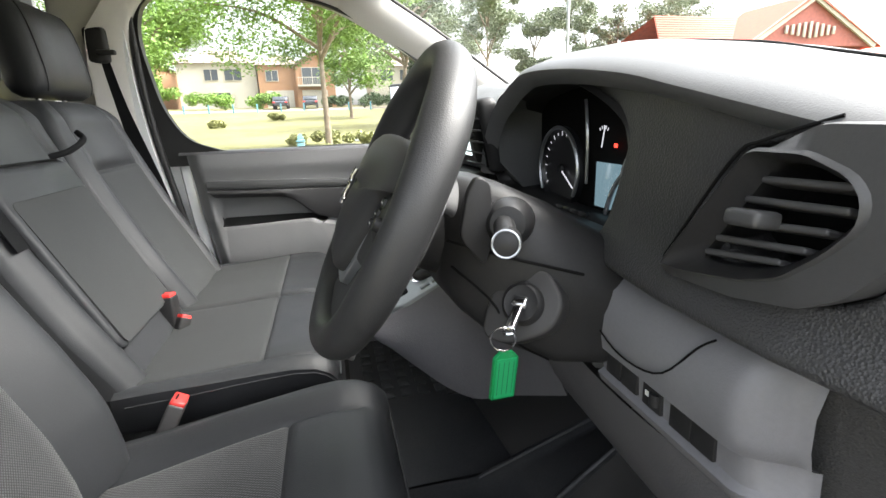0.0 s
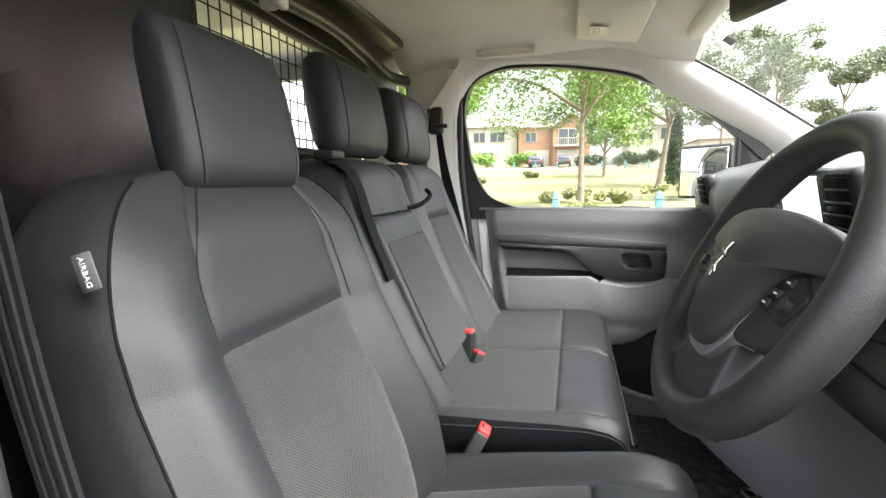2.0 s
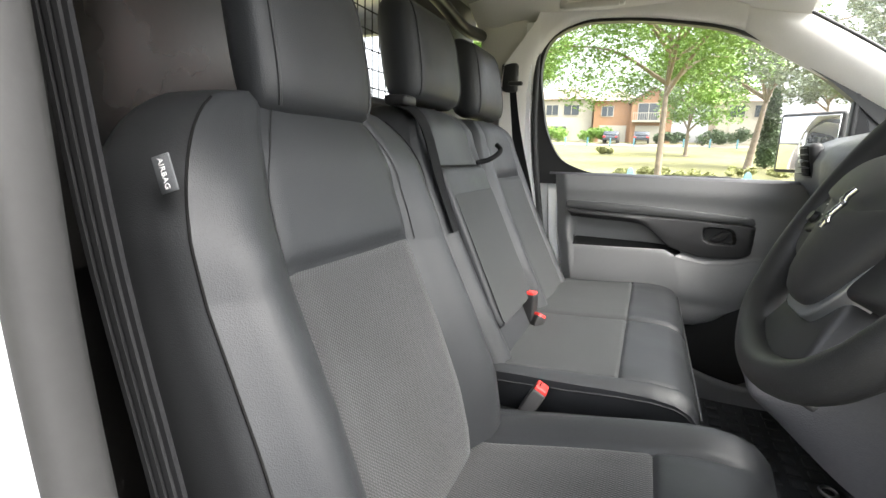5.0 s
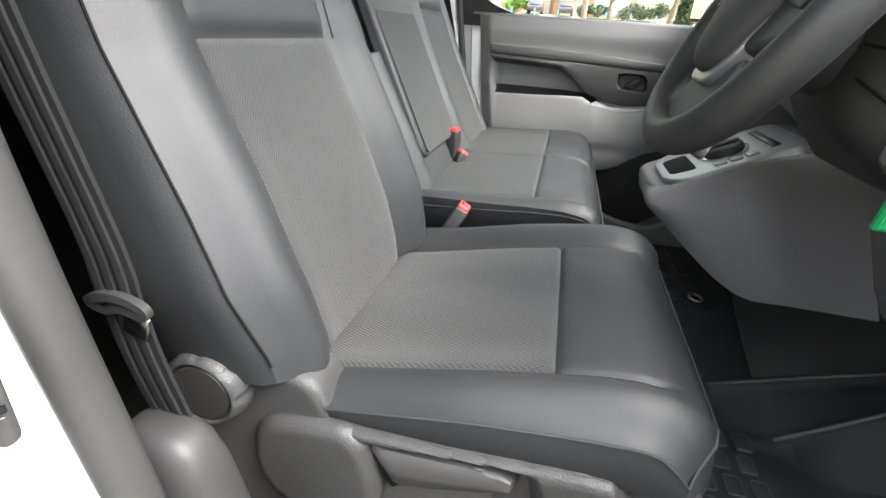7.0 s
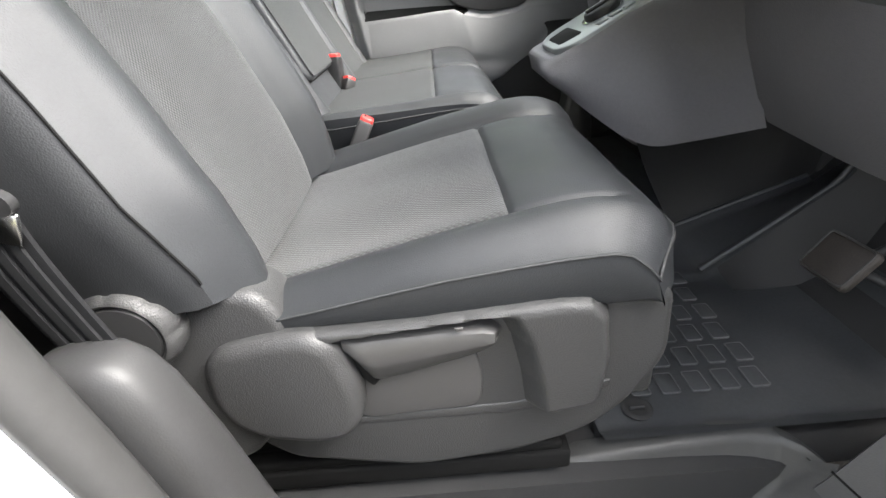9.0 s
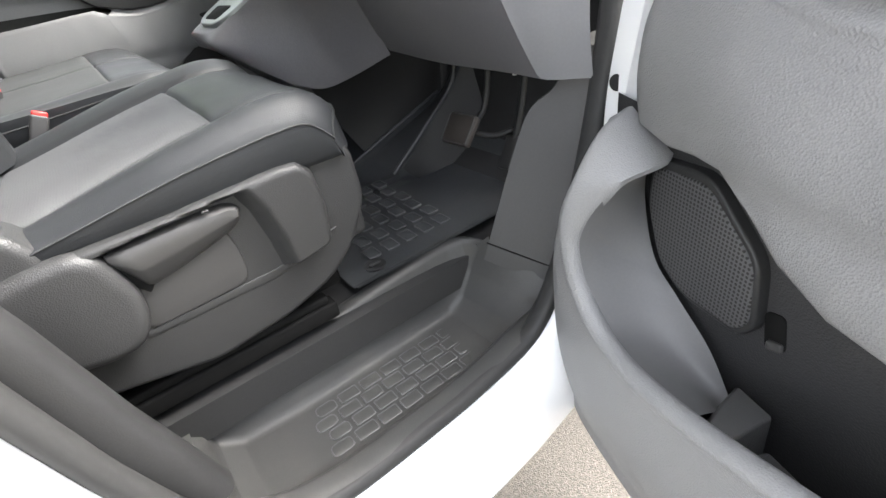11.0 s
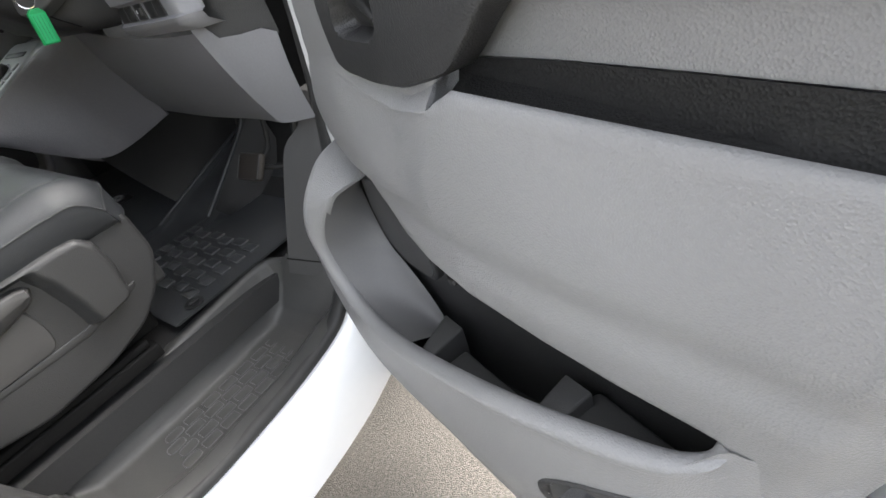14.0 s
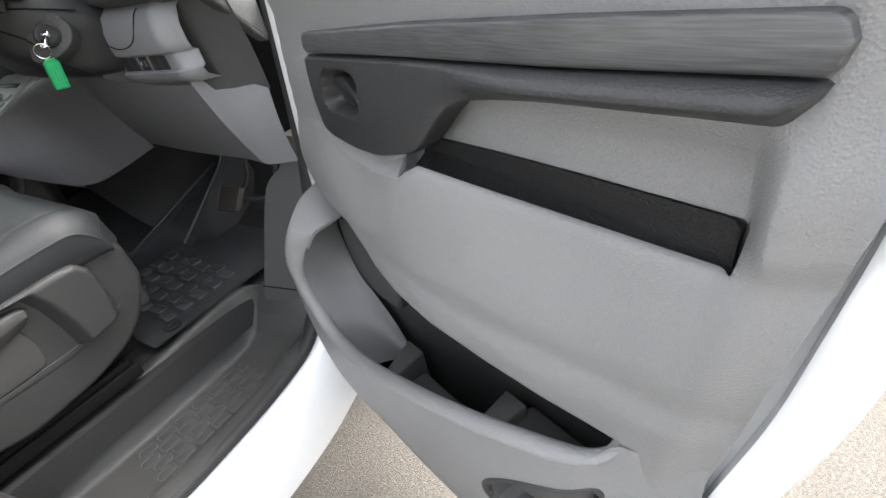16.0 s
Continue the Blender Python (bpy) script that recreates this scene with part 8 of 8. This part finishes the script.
def house(x0, x1, y, depth, wall, roofmat, label, eave, ridge, windows, doors=(), balcony=None, gable=True, base=None):
    z = ground_z(y) - 0.1 if base is None else base
    h = thing("house", label, "house", ((x0 + x1) / 2, y, z), "houses")
    part("wall", boxed(((x0 + x1) / 2, y + depth / 2, z + eave / 2), (x1 - x0, depth, eave)), wall, h)
    o = 0.5
    xm = (x0 + x1) / 2
    if gable:
        bm = bmesh.new()
        rows = [[(x0 - o, yy, z + eave - 0.15), (xm, yy, z + ridge), (x1 + o, yy, z + eave - 0.15)] for yy in (y - o, y + depth + o)]
        bm = loft([r + [(x1 + o, r[0][1], z + eave - 0.3), (xm, r[0][1], z + ridge - 0.18), (x0 - o, r[0][1], z + eave - 0.3)] for r in rows])
        part("roof", bm, roofmat, h)
        part("gable", loft([[(x0, yy, z + eave - 0.01), (x1, yy, z + eave - 0.01), (xm, yy, z + ridge - 0.3)] for yy in (y, y + depth)]), wall, h)
    else:
        part("roof", loft([[(x0 - o, y - o, z + eave), (x1 + o, y - o, z + eave), (x1 + o, y + depth + o, z + eave), (x0 - o, y + depth + o, z + eave)], [(xm - (x1 - x0) * 0.18, y + depth * 0.45, z + ridge), (xm + (x1 - x0) * 0.18, y + depth * 0.45, z + ridge), (xm + (x1 - x0) * 0.18, y + depth * 0.55, z + ridge), (xm - (x1 - x0) * 0.18, y + depth * 0.55, z + ridge)]]), roofmat, h)
    for wx, wz, ww, wh in windows:
        f = part("window", boxed((wx, y - 0.03, z + wz), (ww + 0.16, 0.12, wh + 0.16)), RENDER, h)
        part("pane", boxed((wx, y - 0.08, z + wz), (ww, 0.06, wh)), WINDOWDARK, f)
        part("mullion", boxed((wx, y - 0.12, z + wz), (0.07, 0.05, wh)), RENDER, f)
    for wx, ww, wh in doors:
        part("garage_door", boxed((wx, y - 0.06, z + wh / 2), (ww, 0.1, wh)), RENDER, h)
    if balcony:
        bx, bz, bw = balcony
        b = part("balcony", boxed((bx, y - 0.6, z + bz), (bw, 1.2, 0.2)), RENDER, h)
        for i in range(int(bw / 0.25)):
            part("baluster", boxed((bx - bw / 2 + 0.125 + i * 0.25, y - 1.15, z + bz + 0.5), (0.04, 0.04, 0.9)), RENDER, b)
        part("handrail", boxed((bx, y - 1.15, z + bz + 0.98), (bw, 0.07, 0.07)), RENDER, b)
    return h


house(-17.0, -7.6, 68, 9, RENDER, TILE, "cream rendered two-storey house with dark windows", 5.6, 7.6, ((-13.0, 4.2, 1.6, 1.3), (-10.4, 4.2, 2.0, 1.3), (-12, 1.4, 2.0, 1.3)), ((-9.2, 2.4, 2.2),), gable=False)
house(-7.3, -2.2, 67, 9, BRICK, TILE, "orange brick two-storey house with a balcony", 5.3, 7.0, ((-5.6, 4.0, 1.4, 1.2),), ((-4.8, 3.4, 2.2),), None, gable=False)
house(-2.6, 2.2, 66, 9, BRICK, TILE, "orange brick house front with gable and balcony", 5.2, 7.0, ((-0.6, 3.9, 2.4, 2.0),), ((-0.4, 3.2, 2.2),), (-0.6, 2.7, 3.6))
house(7.0, 13.2, 66, 9, RENDER, TILE, "pale house behind garden trees", 5.0, 7.0, ((9.0, 3.9, 1.6, 1.3), (11.6, 3.9, 1.6, 1.3)), ((10.0, 3.2, 2.2),), gable=False)
house(15.0, 22.0, 64, 9, RENDER, TILE, "small pale bungalow with a grey roof", 3.0, 4.8, ((17.0, 1.6, 2.4, 1.4), (20.0, 1.6, 1.4, 1.4)), gable=False)
house(-30.0, -19.5, 69, 9, BRICK, TILE, "brick house at the end of the street", 5.4, 7.4, ((-25, 4.2, 2, 1.3), (-22, 4.2, 2, 1.3)), ((-23, 3.2, 2.2),), gable=False)


def far_car(x, y, label):
    z = ground_z(y) + 0.02
    c = thing("car", label, "car", (x, y, z), "parked cars")
    prof = [(-2.1, 0.35), (-2.1, 0.8), (-1.5, 0.92), (-1.0, 1.42), (0.7, 1.45), (1.5, 0.95), (2.1, 0.8), (2.1, 0.35)]
    b = slab(rounded(prof, 0.15), "x", -0.85, 0.85, 0.1, 3, place=lambda a, b, h: (h * 0.98, a, b))
    b.transform(Matrix.Translation((x, y, z)))
    part("body", b, CARDARK, c)
    for s in (-0.75, 0.75):
        for q in (-1.3, 1.3):
            wh = part("wheel", lathe([(0, -0.1), (0.32, -0.1), (0.33, 0), (0.32, 0.1), (0, 0.1)], 16, Matrix.Translation((x + s, y + q, z + 0.32)) @ Euler((0, radians(90), 0)).to_matrix().to_4x4()), BLACK, c)
    part("rear_window", boxed((x, y - 1.38, z + 1.12), (1.3, 0.06, 0.36), 0.02, 2, Euler((radians(-38), 0, 0)).to_matrix()), WINDOWDARK, c)
    for s in (-0.68, 0.68):
        part("tail_light", boxed((x + s, y - 2.1, z + 0.72), (0.26, 0.08, 0.16), 0.02), RED, c)


far_car(-4.4, 61.5, "dark parked car on a driveway")
far_car(-1.0, 61.5, "dark parked hatchback in front of a brick house")


def red_house():
    """The red-roofed house ahead of the windscreen."""
    z = ground_z(20)
    h = thing("house", "red brick house with red tiled roof and white gable", "house", (24, 22, z), "houses")
    part("wall", boxed((25.5, 23.0, z + 1.65), (16.5, 6.0, 3.3)), REDWALL, h)
    rows = [[(15.6, 19.3, z + 3.2), (34.5, 19.3, z + 3.2)], [(17.8, 23.0, z + 5.6), (34.5, 23.0, z + 5.6)], [(15.6, 26.7, z + 3.2), (34.5, 26.7, z + 3.2)]]
    roof = part("roof", grid(rows), TILERED, h, "red concrete tile roof")
    n = 0
    for r in range(16):
        s = r / 16
        yy, zz = 19.3 + (23.0 - 19.3) * s, z + 3.2 + 2.4 * s
        part("tile_course", boxed(((15.7 + 2.1 * s + 34.5) / 2, yy + 0.1, zz + 0.09), (34.5 - 15.7 - 2.1 * s, 0.24, 0.05), 0.012, 1, Euler((math.atan2(2.4, 3.7), 0, 0)).to_matrix()), TILERED, roof)
    # projecting gable with white barge boards and louvres
    ga = [(20.0, z + 3.6), (27.5, z + 3.6), (23.4, z + 5.75)]
    g = part("gable", loft([[(a, yy, b) for a, b in ga] for yy in (19.0, 23.0)]), REDWALL, h)
    for (a, b), (c, e) in ((ga[0], ga[2]), (ga[2], ga[1])):
        part("barge_board", sweep([(a, 18.9, b), (c, 18.9, e)], [(-0.05, -0.13), (0.05, -0.13), (0.05, 0.13), (-0.05, 0.13)]), RENDER, g, "white barge board")
    for i in range(9):
        part("louvre", boxed((22.0 + i * 0.35, 18.93, z + 4.3 + 0.0), (0.16, 0.06, 0.75 - abs(i - 4) * 0.1), 0.01), RENDER, g)
    part("gable_roof", loft([[(ga[0][0] - 0.3, yy, ga[0][1] - 0.05), (ga[2][0], yy, ga[2][1] + 0.15), (ga[1][0] + 0.3, yy, ga[1][1] - 0.05), (ga[2][0], yy, ga[2][1] + 0.02)] for yy in (18.8, 23.0)]), TILERED, h)
    part("chimney", boxed((22.2, 20.2, z + 3.5), (1.0, 0.8, 1.0), 0.02), BRICK, h)


red_house()
lp = thing("street_lamp", "tall grey steel lamp post", "street lamp", (13.85, 25.0, ground_z(25)))
part("post", tube([(13.85, 25, ground_z(25)), (13.85, 25, 5), (13.85, 25, 10)], 0.09, 10, up=(0, 1, 0)), POLE, lp)
part("arm", tube(spline([(13.85, 25, 10), (13.8, 24.5, 10.4), (13.7, 23.4, 10.5)], 8), 0.05, 8), POLE, lp)
part("lantern", boxed((13.7, 23.1, 10.48), (0.3, 0.7, 0.14), 0.05, 2), POLE, lp)

# wing mirror on the passenger side
wm = thing("wing_mirror", "white and black wing mirror outside the passenger window", "mirror", (0.80, 1.0, 1.4))
turn = Euler((0, 0, radians(46))).to_matrix()
part("mirror_shell", boxed((0.775, 1.05, 1.427), (0.10, 0.21, 0.205), 0.04, 5, turn), PAINT, wm)
part("mirror_bezel", boxed((0.740, 1.012, 1.427), (0.022, 0.20, 0.20), 0.0105, 4, turn), BLACK, wm)
part("mirror_glass", boxed((0.7318, 1.0035, 1.427), (0.004, 0.178, 0.178), 0.0015, 1, turn), MIRROR, wm)
part("mirror_foot", boxed((0.80, 0.88, 1.33), (0.07, 0.14, 0.05), 0.02, 3), BLACK, wm)
solo("front_panel", boxed((1.25, 0.0, 0.85), (0.05, 1.6, 1.0), 0.02), DEEP, "dark firewall behind the dashboard", "firewall", kind="structure")
solo("bonnet", grid([[(x, y, z) for y in (-0.85, 0, 0.85)] for x, z in ((1.2, 1.30), (1.6, 1.15), (2.0, 1.0), (2.15, 0.6))]), PAINT, "white painted bonnet", "bonnet", kind="structure")
